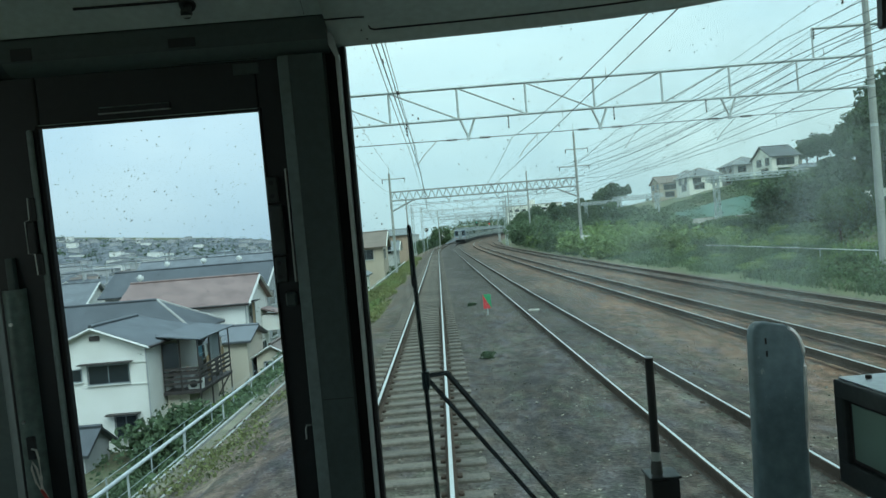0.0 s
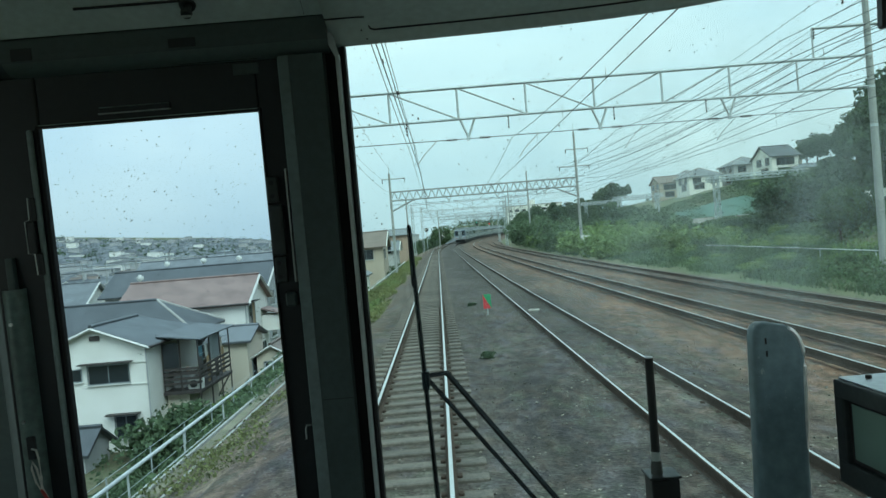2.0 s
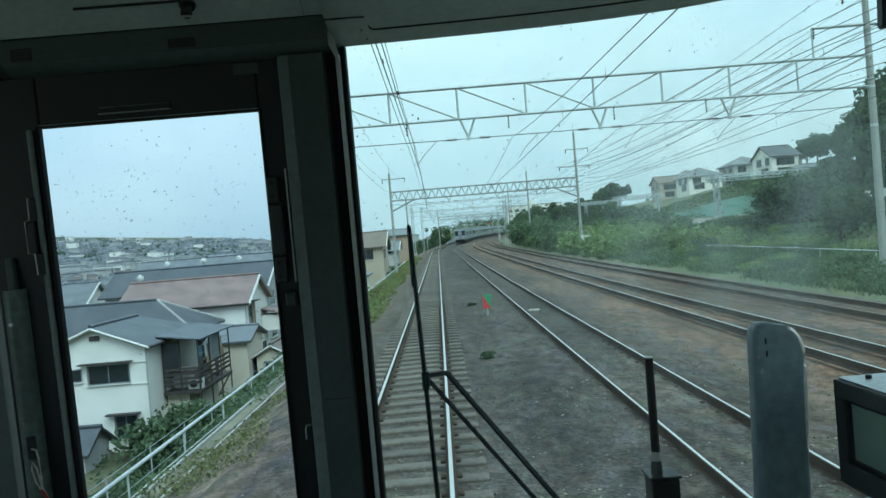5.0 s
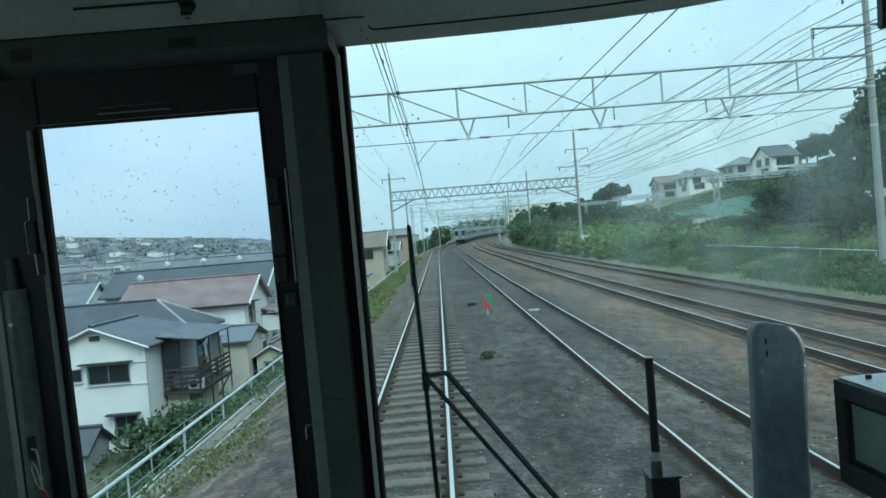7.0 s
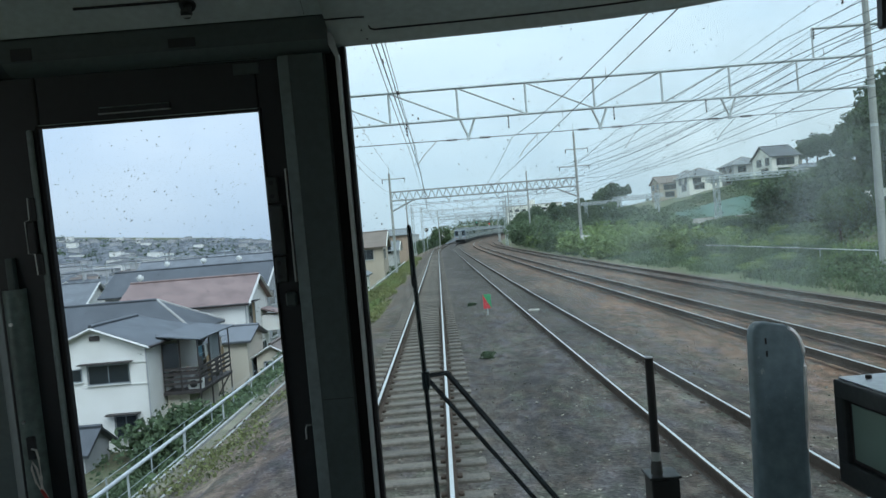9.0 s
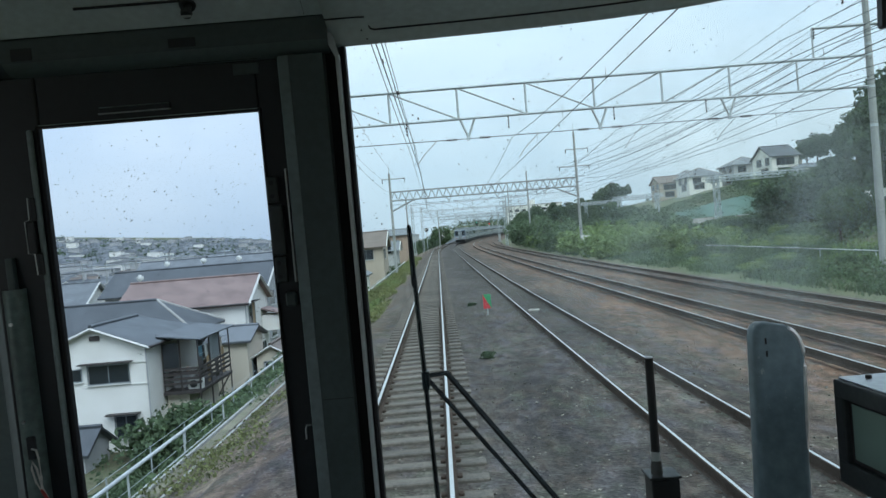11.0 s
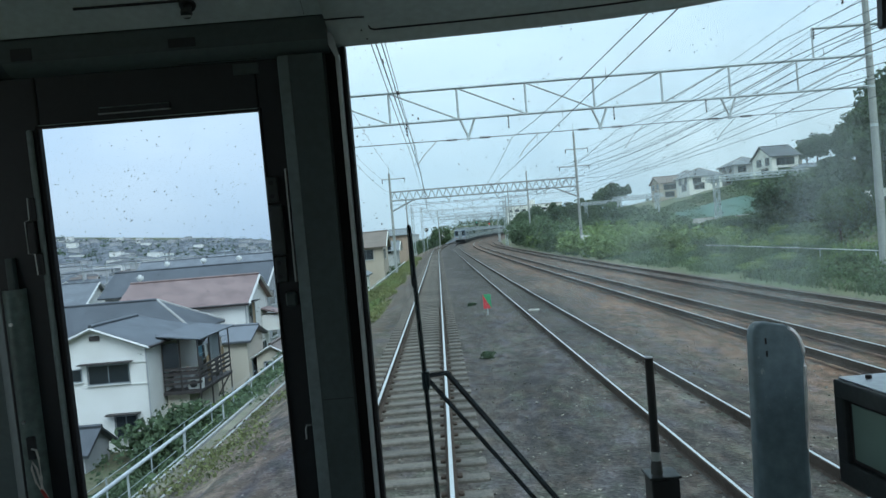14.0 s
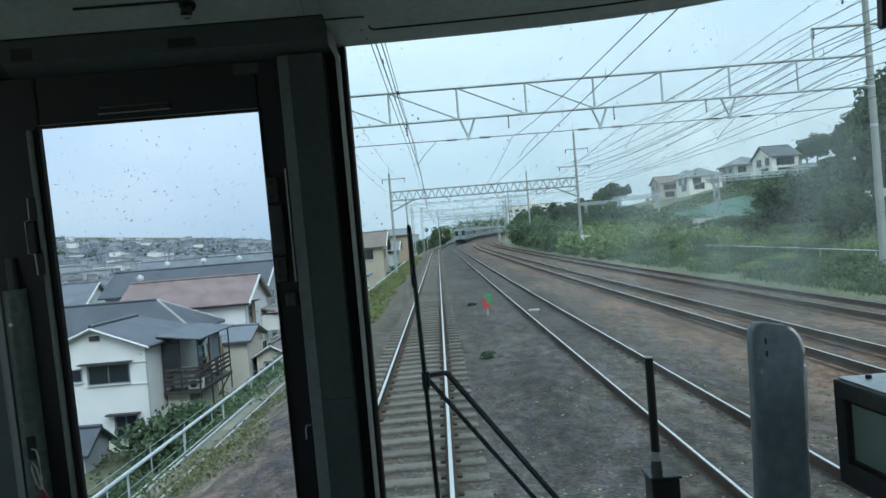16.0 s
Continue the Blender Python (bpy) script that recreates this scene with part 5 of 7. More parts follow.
h = house("low house with pale flat-looking tin roof", -40, -31, 66, 73, -6.9, -2.6, -1.7, "hip", M_CREAMWALL, R_GREY, 0.4, "lineside houses")
window(h, "-y", 66, -38, -36, -4.8, -3.6, 2)
# houses beyond the fence, towards the bend
h = house("tan house with broad brown tiled roof beyond the lineside fence", -16.0, -7.2, 108, 118, -6.8, 2.5, 4.5, "gable_x", M_TANWALL, R_BROWN, 0.5, "lineside houses", M_TRIM)
window(h, "-y", 108, -10.6, -8.6, 0.6, 1.9, 2)
window(h, "+x", -7.18, 110, 112, 0.6, 1.9, 2)
h = house("white two-storey house with low grey roof beyond the fence", -13.5, -8.2, 88, 95, -6.8, -0.6, 1.0, "gable_y", M_WHITEWALL, R_GREY, 0.4, "lineside houses", M_TRIM)
window(h, "-y", 88, -11.8, -9.8, -2.4, -1.2, 2)
h = house("grey-walled house with grey roof by the bend", -11.5, -6.8, 136, 144, -6.5, 1.5, 3.0, "gable_x", M_GREYWALL, R_GREY, 0.5, "lineside houses", M_TRIM)
window(h, "-y", 136, -9.6, -7.8, 0.8, 2.2, 2)
window(h, "+x", -6.58, 138, 140, 0.8, 2.2, 2)
h = house("orange-brown house with grey roof by the bend", -13.0, -5.9, 166, 175, -6.0, 4.4, 5.6, "gable_x", M_ORANGEWALL, R_GREY, 0.5, "lineside houses", M_TRIM)
window(h, "-y", 166, -9.6, -7.2, 1.4, 2.8, 2)

def dish(x, y, z):
    d = empty("satellite_dish", "white satellite dish on a roof mast", "satellite dish", "roof dishes", at=Matrix.Translation((x, y, z)))
    part("mast", tube((0, 0, -0.6), (0, 0, 0.75), 0.03, None, 6), M_GALV, d)
    bw = bmesh.new()
    bmesh.ops.create_uvsphere(bw, u_segments=14, v_segments=8, radius=0.45)
    bmesh.ops.delete(bw, geom=[v for v in bw.verts if v.co.y > -0.2], context="VERTS")
    bmesh.ops.transform(bw, matrix=Matrix.Translation((0, 0.25, 0.75)), verts=bw.verts)
    part("bowl", bw, M_AC, d)
    part("feed_arm", bar((0, -0.05, 0.55), (0, -0.45, 0.75), 0.03), M_GALV, d)


for dx, dy, dz in ((-29.5, 85.2, 1.6), (-25.5, 85.4, 1.65), (-21.5, 85.2, 1.6), (-27, 70.9, 0.55)):
    dish(dx, dy, dz)
# houses on the hill
for a in (("white two-storey house with dark gable roof on the hill", 58.2, 62.7, 130, 138, 8.1, 12.2, 14.1, "gable_x", M_WHITEWALL, R_BLACK),
          ("low white annexe with balcony rail on the hill", 60.5, 67.0, 127, 130, 7.8, 9.7, 10.2, "hip", M_WHITEWALL, R_GREY),
          ("white house with grey hipped roof on the hill", 50.5, 57.0, 150, 158, 7.6, 11.0, 12.6, "hip", M_WHITEWALL, R_GREY),
          ("grey house with slate roof on the hill", 59.5, 66.0, 150, 158, 8.4, 12.6, 14.1, "hip", M_GREYWALL, R_GREY),
          ("cream house with slate roof on the hill", 67.0, 72.5, 149, 157, 9.0, 13.0, 15.0, "gable_y", M_CREAMWALL, R_BLACK),
          ("tan house with brown roof on the hill", 49.5, 54.0, 166, 173, 7.0, 11.0, 12.4, "gable_x", M_TANWALL, R_BROWN),
          ("white house with balcony on the hill", 57.0, 63.0, 176, 184, 8.0, 12.4, 14.0, "hip", M_WHITEWALL, R_GREY)):
    h = house(*a, 0.4, "hill houses", M_TRIM, 1.6)
    _, x0, x1, y0, y1, zg, ze, zr = a[:8]
    window(h, "-y", y0, x0 + 0.8, x0 + 2.4, ze - 1.7, ze - 0.5, 2)
    window(h, "-y", y0, x1 - 2.2, x1 - 0.7, ze - 1.7, ze - 0.5, 2)
    window(h, "-x", x0, y0 + 1.0, y0 + 2.6, ze - 1.5, ze - 0.3, 2)
    if ze - zg > 3:
        window(h, "-x", x0, y0 + 4.2, y0 + 6.2, ze - 1.5, ze - 0.3, 2)
        window(h, "-x", x0, y0 + 1.6, y0 + 4.4, zg + 0.6, zg + 1.9, 2, hood=True)
        window(h, "-y", y0, x0 + 1.0, x0 + 3.0, zg + 0.7, zg + 1.9, 2)

# apartment block beyond the bend
ab = empty("apartment_block", "pale apartment block far beyond the bend", "apartment block", at=Matrix.Translation((44, 470, 2)))
part("wall", box(0, 34, 0, 12, -6, 17), M_WHITEWALL, ab)
part("roof", box(-0.4, 34.4, -0.4, 12.4, 17.02, 17.6), M_GREYWALL, ab)
part("stair_tower", box(14, 18, 3, 9, 17.6, 20.5), M_WHITEWALL, ab)
win_me = from_bm(box(0, 2.6, -0.08, 0.0, 0, 1.5), "window")
win_me.materials.append(M_PANE)
for i in range(8):
    for j in range(5):
        part("window", win_me, None, ab, at=Matrix.Translation((1.0 + 4.1 * i, 0, 1.2 + 3.1 * j)))

# the town below: a few kinds of house, repeated
kinds = []
for k, (w, d, e, r, rt, wm, rm, lab) in enumerate(((8, 7, 5.4, 7.2, "gable_x", M_WHITEWALL, R_GREY, "white town house with grey tiled roof"),
                                                  (7, 9, 5.6, 7.4, "gable_y", M_CREAMWALL, R_BLACK, "cream town house with black tiled roof"),
                                                  (10, 8, 5.2, 7.3, "hip", M_GREYWALL, R_DARK, "grey town house with dark hipped roof"),
                                                  (9, 7, 4.9, 6.6, "hip", M_WHITEWALL, R_BLACK, "white town house with black hipped roof"),
                                                  (8, 8, 5.5, 7.5, "gable_x", M_TANWALL, R_BROWN, "tan town house with brown roof"),
                                                  (7, 7, 3.2, 4.8, "hip", M_CREAMWALL, R_GREY, "single-storey cream house with grey roof"))):
    h = house(lab, -w / 2, w / 2, -d / 2, d / 2, 0, e, r, rt, wm, rm, 0.5, "town houses", M_TRIM, 2.5)
    window(h, "-y", -d / 2, -w / 2 + 0.8, -w / 2 + 2.6, e - 1.9, e - 0.7, 2, sill=False)
    window(h, "-y", -d / 2, w / 2 - 2.6, w / 2 - 0.9, e - 1.9, e - 0.7, 2, sill=False)
    window(h, "+x", w / 2, -1.0, 1.0, e - 1.9, e - 0.7, 2, sill=False)
    kinds.append((h, w, d))
rt_ = random.Random(5)
TAKEN = [(-28, -9, 36, 64), (-34, -15, 68, 95), (-47, -30, 64, 87), (-16, -7, 86, 112), (-13, -3, 134, 184)]
placed = 0
y = 30.0
while y < 330:
    gap = 12.5 + 0.010 * y
    x = -14.5 - rt_.random() * 5
    while x > -0.70 * y - 12 and x > -230:
        px_, py = x + rt_.uniform(-1.5, 1.5), y + rt_.uniform(-2, 2)
        if not any(a - 5 < px_ < b + 5 and c - 5 < py < d + 5 for a, b, c, d in TAKEN) and rt_.random() < 0.90:
            src, w, d = kinds[rt_.randrange(6)]
            m = pose(px_, py, terrain(px_, py), 0, 0, rt_.choice((0, 0, 0, 4, -5, 8, 180)))
            if src.matrix_basis == Matrix.Identity(4):
                src.matrix_basis = m
            else:
                copy_thing(src, m @ Matrix.Diagonal((rt_.uniform(0.85, 1.15), rt_.uniform(0.85, 1.1), rt_.uniform(0.85, 1.05), 1)))
            placed += 1
        x -= gap * rt_.uniform(0.85, 1.3)
    y += gap * rt_.uniform(0.85, 1.1)
for src, w, d in kinds:
    if src.matrix_basis == Matrix.Identity(4):
        src.matrix_basis = pose(-150, 250 + 15 * kinds.index((src, w, d)), terrain(-150, 250))

# the far town, too small to pick apart
fv_, ff_ = {m: [] for m in (0, 1, 2, 3, 4)}, {m: [] for m in (0, 1, 2, 3, 4)}
for k in range(9000):
    y = 330 + 1500 * rt_.random() ** 1.25
    x = -rt_.uniform(0.03, 0.75) * y - 15 + bend(min(y, 420))
    if x > -25 + bend(min(y, 420)):
        continue
    w, d, e, r = rt_.uniform(7, 12), rt_.uniform(6, 10), rt_.uniform(2.6, 4.4), rt_.uniform(2.0, 3.4)
    if rt_.random() < 0.03:
        w, d, e, r = 14, 10, rt_.uniform(8, 12), 0.5
    z = terrain(x, y)
    wm, rm = rt_.choice((0, 1, 1)), rt_.choice((2, 3, 4))
    v, f = fv_[wm], ff_[wm]
    b0 = len(v)
    v += [(x + i, y + j, z + q) for q in (-2, e) for i, j in ((-w / 2, -d / 2), (w / 2, -d / 2), (w / 2, d / 2), (-w / 2, d / 2))]
    f += [(b0 + i, b0 + (i + 1) % 4, b0 + 4 + (i + 1) % 4, b0 + 4 + i) for i in range(4)]
    v, f = fv_[rm], ff_[rm]
    b0 = len(v)
    o = 0.5
    v += [(x + i * (w / 2 + o), y + j * (d / 2 + o), z + e - 0.2) for i, j in ((-1, -1), (1, -1), (1, 1), (-1, 1))] + [(x - w * 0.3, y, z + e + r), (x + w * 0.3, y, z + e + r)]
    f += [(b0, b0 + 1, b0 + 5, b0 + 4), (b0 + 1, b0 + 2, b0 + 5), (b0 + 2, b0 + 3, b0 + 4, b0 + 5), (b0 + 3, b0, b0 + 4)]
ft = empty("far_town", "distant hazy town of pale houses and grey roofs on low hills", "town", kind="stuff")
for i, (nm, m) in enumerate((("wall", M_WHITEWALL), ("wall", M_GREYWALL), ("roof", R_GREY), ("roof", R_DARK), ("roof", R_BLACK))):
    me = bpy.data.meshes.new(nm)
    me.from_pydata(fv_[i], [], ff_[i])
    tagged(part(nm, me, m, ft), kind="stuff")

# aerials and poles of the town
for k in range(26):
    y = rt_.uniform(60, 320)
    x = -rt_.uniform(0.2, 0.55) * y
    if x > -14 or any(a - 1 < x < b + 1 and c - 1 < y < d + 1 for a, b, c, d in TAKEN):
        continue
    z = terrain(x, y)
    up = empty("utility_pole", "grey concrete utility pole with crossarms in the town", "utility pole", "town poles", at=Matrix.Translation((x, y, z)))
    part("pole", tube((0, 0, -0.3), (0, 0, 10.5), 0.16, 0.1, 8), M_CONC, up)
    for q in (9.4, 10.1):
        part("crossarm", bar((-0.9, 0, q), (0.9, 0, q), 0.1), M_GALV, up)
    part("transformer", tube((0.3, 0, 7.6), (0.3, 0, 8.5), 0.25, None, 10), M_GREYWALL, up)


# ---- planting ----
def leaves(name, centres, size, rng, flat=0.35):
    """A cloud of small folded leaves, each two triangles, about the given places."""
    c = np.asarray(centres, float)
    n = len(c)
    nor = rng.normal(size=(n, 3)) * (1, 1, 0.8) + (0, 0, flat)
    nor /= np.linalg.norm(nor, axis=1)[:, None]
    t = np.cross(nor, rng.normal(size=(n, 3)))
    t /= np.linalg.norm(t, axis=1)[:, None]
    b = np.cross(nor, t)
    s = (size * rng.uniform(0.6, 1.35, size=n))[:, None]
    v = np.empty((n, 4, 3))
    v[:, 0], v[:, 1], v[:, 2], v[:, 3] = c - t * s, c - b * s * 0.55 + nor * s * 0.15, c + t * s, c + b * s * 0.55 + nor * s * 0.15
    me = bpy.data.meshes.new(name)
    idx = np.arange(n * 4).reshape(n, 4)
    me.from_pydata(v.reshape(-1, 3).tolist(), [], np.vstack((idx[:, (0, 1, 2)], idx[:, (0, 2, 3)])).tolist())
    return me


def crown(rng, clumps, rad, lo, hi, per, clump_r, squash=0.8):
    """Leaf places in clumps spread through a crown between the heights lo and hi."""
    out = []
    for _ in range(clumps):
        while True:
            p = rng.uniform(-1, 1, 3)
            q = np.linalg.norm(p)
            if 0.35 < q < 1:
                break
        c = np.array((p[0] * rad, p[1] * rad, (lo + hi) / 2 + p[2] * (hi - lo) / 2))
        d = rng.normal(size=(per, 3))
        d /= np.linalg.norm(d, axis=1)[:, None]
        r = clump_r * rng.uniform(0.6, 1.25) * rng.uniform(0.45, 1.0, size=(per, 1)) ** 0.5
        out.append(c + d * r * (1, 1, squash))
    return np.vstack(out)


def tree(label, seed, height, rad, material, leaf, clumps, per, group, bole=0.3):
    rng = np.random.RandomState(seed)
    t = empty("tree", label, "tree", group)
    tb = tube((0, 0, -0.4), (0.05, 0.05, height * 0.55), height * 0.03, height * 0.016, 8)
    for k in range(7):
        a = 2 * math.pi * k / 7 + rng.uniform(-0.3, 0.3)
        z0 = height * rng.uniform(0.25, 0.55)
        tube((0, 0, z0), (rad * 0.65 * math.cos(a), rad * 0.65 * math.sin(a), z0 + height * rng.uniform(0.15, 0.3)), height * 0.011, height * 0.004, 5, tb)
    part("trunk", tb, M_BARK, t)
    part("crown", leaves("crown", crown(rng, clumps, rad, height * bole, height * 0.97, per, rad * 0.33), leaf, rng), material, t)
    return t


def bush(label, seed, height, rad, material, leaf, clumps, per, group):
    rng = np.random.RandomState(seed)
    t = empty("bush", label, "bush", group)
    tb = bmesh.new()
    for k in range(5):
        a = 2 * math.pi * k / 5
        tube((0, 0, -0.2), (rad * 0.4 * math.cos(a), rad * 0.4 * math.sin(a), height * 0.6), 0.035, 0.012, 5, tb)
    part("stems", tb, M_BARK, t)
    part("foliage", leaves("foliage", crown(rng, clumps, rad, 0.0, height, per, rad * 0.34), leaf, rng, 1.1), material, t)
    return t


T = [tree("dark broadleaf tree on the slope", 1, 8.0, 3.4, L_DARK, 0.28, 56, 64, "slope trees"),
     tree("dark rounded tree on the slope", 2, 6.5, 3.2, L_DARK, 0.27, 54, 64, "slope trees", 0.12),
     tree("mid-green broadleaf tree on the slope", 3, 7.5, 3.0, L_MID, 0.26, 52, 64, "slope trees"),
     tree("tall dark tree on the hilltop", 4, 9.5, 2.9, L_DARK, 0.28, 54, 64, "slope trees", 0.35)]
TF = [tree("dark tree in the distance", 5, 7.5, 3.2, L_DARK, 0.48, 40, 28, "distant trees"),
      tree("mid-green tree in the distance", 6, 7.0, 3.0, L_MID, 0.46, 40, 28, "distant trees", 0.2)]
B = [bush("bright green vine-covered bush", 11, 1.7, 1.7, L_LIGHT, 0.14, 36, 58, "lineside bushes"),
     bush("mid-green bush beside the track", 12, 2.0, 1.8, L_MID, 0.15, 36, 58, "lineside bushes"),
     bush("dark green bush beside the track", 13, 2.4, 1.9, L_DARK, 0.16, 36, 58, "lineside bushes"),
     bush("low light green shrub", 14, 0.9, 1.3, L_LIGHT, 0.10, 30, 50, "lineside bushes")]
used = set()


def plant(src, x, y, scale=1.0, tall=1.0, turn=None, z=None):
    m = pose(x, y, terrain(x, y) if z is None else z, 0, 0, rp.uniform(0, 360) if turn is None else turn)
    if src.name not in used:
        used.add(src.name)
        src.matrix_basis = m @ Matrix.Diagonal((scale, scale, scale * tall, 1))
        return src
    a, b, c = src.scale
    return copy_thing(src, m @ Matrix.Diagonal((scale / a, scale / b, scale * tall / c, 1)))


rp = random.Random(21)
# low growth along the right-hand side
y = 19.0
while y < 125:
    for s, k, sc in ((16.6, 3, 0.75), (18.4, 0, 0.6), (20.4, 1, 0.62), (22.6, 0, 0.8)):
        if s < 17 and rp.random() < 0.45:
            continue
        src = B[rp.choice((k, k, 0, 1, 3))]
        s2 = s + rp.uniform(-0.7, 0.7)
        plant(src, s2 + bend(y), y + rp.uniform(-0.8, 0.8), sc * rp.uniform(0.7, 1.15) * (0.62 if y < 55 else 0.85), rp.uniform(0.8, 1.1))
    y += 2.3 + y * 0.012
# bright vine bank and the taller bushes behind it
for s, y, k, sc in ((16.2, 68, 0, 1.3), (18.2, 64, 0, 1.5), (20.4, 62, 0, 1.45), (22.5, 60, 0, 1.2), (16.8, 76, 0, 1.6), (19.5, 72, 0, 1.6), (22.3, 69, 1, 1.4), (17.0, 86, 0, 1.9), (20.0, 82, 0, 1.7), (23.5, 76, 1, 1.5),
                    (17.2, 98, 1, 1.9), (20.5, 94, 0, 1.9), (18, 112, 1, 2.1), (21.5, 106, 1, 2.1), (24.5, 88, 1, 1.9), (25, 98, 2, 2.0), (16.8, 92, 0, 1.4), (18.5, 122, 1, 2.2), (16.9, 104, 0, 1.6), (17, 118, 0, 1.8), (17.5, 132, 1, 2.2), (18, 146, 1, 2.4), (19, 160, 1, 2.6)):
    plant(B[k], s + bend(y), y, sc * 0.92, rp.uniform(0.8, 1.05))
for s, y, k, sc in ((22, 104, 1, 0.6), (25, 110, 0, 0.6), (21.5, 118, 2, 0.65), (28, 116, 1, 0.95), (20.5, 130, 1, 0.8), (24, 128, 0, 0.7), (19.8, 142, 2, 0.9), (30, 126, 0, 0.9), (19.5, 158, 1, 1.1), (22, 172, 0, 1.1),
                    (20, 188, 2, 1.2), (21, 205, 1, 1.3), (24, 225, 0, 1.4), (33, 140, 2, 0.5), (38, 150, 1, 0.5), (30, 150, 1, 0.6)):
    if not 0.236 < s / y < 0.42:
        plant(T[k], s + bend(y), y, sc * (0.74 if s < 25 else 0.95))
for x, y, k, sc in ((25.6, 46.6, 1, 0.50), (24.6, 45.6, 2, 0.42)):
    plant(T[k], x, y, sc)
for x, y, sc in ((26.4, 46.4, 0.75), (27.6, 46.2, 0.6), (29.0, 46.6, 0.55), (30.4, 46.4, 0.6), (31.8, 46.8, 0.55)):
    plant(B[1], x, y, sc)
for x, y, k, sc in ((71, 144, 3, 0.62), (74, 146, 0, 0.8), (77.5, 141, 3, 0.75), (80.5, 147, 0, 0.95)):
    plant(T[k], x, y, sc)
# big dark trees at the foot of the hill and above it
for x, y, k, sc in ((28.0, 60, 1, 0.72), (30.0, 58, 1, 0.72), (31.6, 57, 1, 0.62), (31.0, 64, 2, 0.60), (33.5, 55, 1, 0.9), (34.0, 62, 0, 0.45), (36.5, 60, 3, 0.8), (35.0, 52, 1, 0.85), (38.5, 64, 0, 0.75), (41, 60, 3, 0.9),
                    (39, 72, 0, 0.6), (37.0, 54, 0, 0.85), (43.5, 68, 3, 1.05), (40.5, 53, 3, 0.95), (45, 62, 0, 1.0), (33, 46, 1, 0.8), (36, 44, 0, 0.85), (31.5, 42, 1, 0.7), (47, 76, 3, 1.0), (51, 84, 0, 1.0), (54, 92, 3, 0.8), (57, 100, 0, 0.75), (49, 70, 3, 1.1),
                    (62, 108, 3, 0.85), (66, 118, 0, 0.85), (70, 124, 3, 0.9), (74, 136, 0, 0.62), (67, 104, 3, 0.9), (60, 92, 0, 0.9), (47, 66, 0, 1.1), (44, 54, 3, 1.05), (48, 58, 0, 1.1), (42, 46, 3, 1.0), (72, 112, 0, 0.9), (78, 126, 3, 1.0)):
    plant(T[k], x, y, sc)
for k in range(34):
    y = rp.uniform(200, 420)
    x = bend(y) + rp.uniform(20, 48)
    plant(TF[rp.choice((0, 0, 1))], x, y, rp.uniform(0.7, 1.15))
for k in range(30):
    y = rp.uniform(40, 100)
    plant(B[rp.choice((1, 0, 1, 3))], rp.uniform(25, 28.5), y, rp.uniform(0.35, 0.55))
for k in range(46):
    y = rp.uniform(62, 128)
    x = rp.uniform(0.37 * y, 0.62 * y)
    if not (32 < x < 50 and y > 90):
        plant(B[rp.choice((1, 2, 1))], x, y, rp.uniform(0.55, 0.9))
for k in range(22):
    plant(B[rp.choice((1, 2, 0))], rp.uniform(50, 68), rp.uniform(117, 125.5), rp.uniform(0.4, 0.6), 0.7)
# left: shrubs on the bank and between the houses
for x, y, k, sc in ((-9.8, 24, 0, 0.45), (-10.6, 28.5, 1, 0.5), (-9.4, 32, 0, 0.5), (-11.6, 35.6, 1, 0.85), (-9.8, 36.5, 1, 0.7), (-12.3, 37.2, 0, 0.8), (-10.6, 38.6, 1, 0.8), (-9.3, 41, 0, 0.7), (-10.2, 45, 1, 0.6), (-9.4, 48, 0, 0.6), (-8.6, 23, 3, 0.7), (-8.4, 37, 3, 0.9), (-7.8, 29, 3, 1.0),
                    (-8.2, 58, 1, 0.8), (-8.6, 66, 1, 0.9), (-8.3, 76, 0, 1.0), (-7.6, 86, 1, 0.9), (-6.8, 97, 0, 0.6), (-6.6, 112, 1, 0.6), (-6.3, 126, 1, 0.7), (-12.9, 36.4, 1, 1.05), (-12.2, 38.2, 0, 1.0), (-11.0, 37.4, 1, 1.1), (-10.5, 39.8, 0, 1.0), (-11.8, 34.4, 1, 0.9), (-9.9, 42.5, 1, 0.9), (-9.6, 46.5, 0, 0.9), (-9.2, 51, 1, 0.8), (-13.4, 36.9, 1, 0.6), (-12.5, 27, 0, 0.4), (-11, 20.5, 1, 0.45)):
    plant(B[k], x, y, sc)
for x, y, k, sc in ((-33, 98, 1, 0.9), (-36, 92, 1, 0.8), (-7, 196, 2, 1.0), (-5, 215, 1, 1.1), (-3, 235, 1, 1.2), (2, 260, 2, 1.2), (-52, 110, 0, 0.8), (-70, 150, 1, 0.9), (-40, 130, 2, 0.8)):
    plant(T[k], x, y, sc)
for k in range(46):
    y = rp.uniform(90, 420)
    x = -rp.uniform(0.2, 0.62) * y - 6
    plant(TF[rp.choice((0, 1))], x, y, rp.uniform(0.5, 0.9))
# woods far off
fr = np.random.RandomState(8)
pts = []
for k in range(1500):
    y = 420 + 1500 * fr.rand()
    side = fr.rand()
    x = (-fr.uniform(0.1, 0.75) * y) if side < 0.6 else (fr.uniform(0.02, 0.7) * y)
    z = terrain(x, y)
    r = fr.uniform(4, 9)
    d = fr.normal(size=(26, 3))
    pts.append(np.array((x, y, z + r * 0.5)) + d * r * (0.55, 0.55, 0.36))
tagged(part("far_woods", leaves("far_woods", np.vstack(pts), 1.9, fr, 0.6), L_DARK), "distant dark woods on the hills", "woods", kind="stuff")


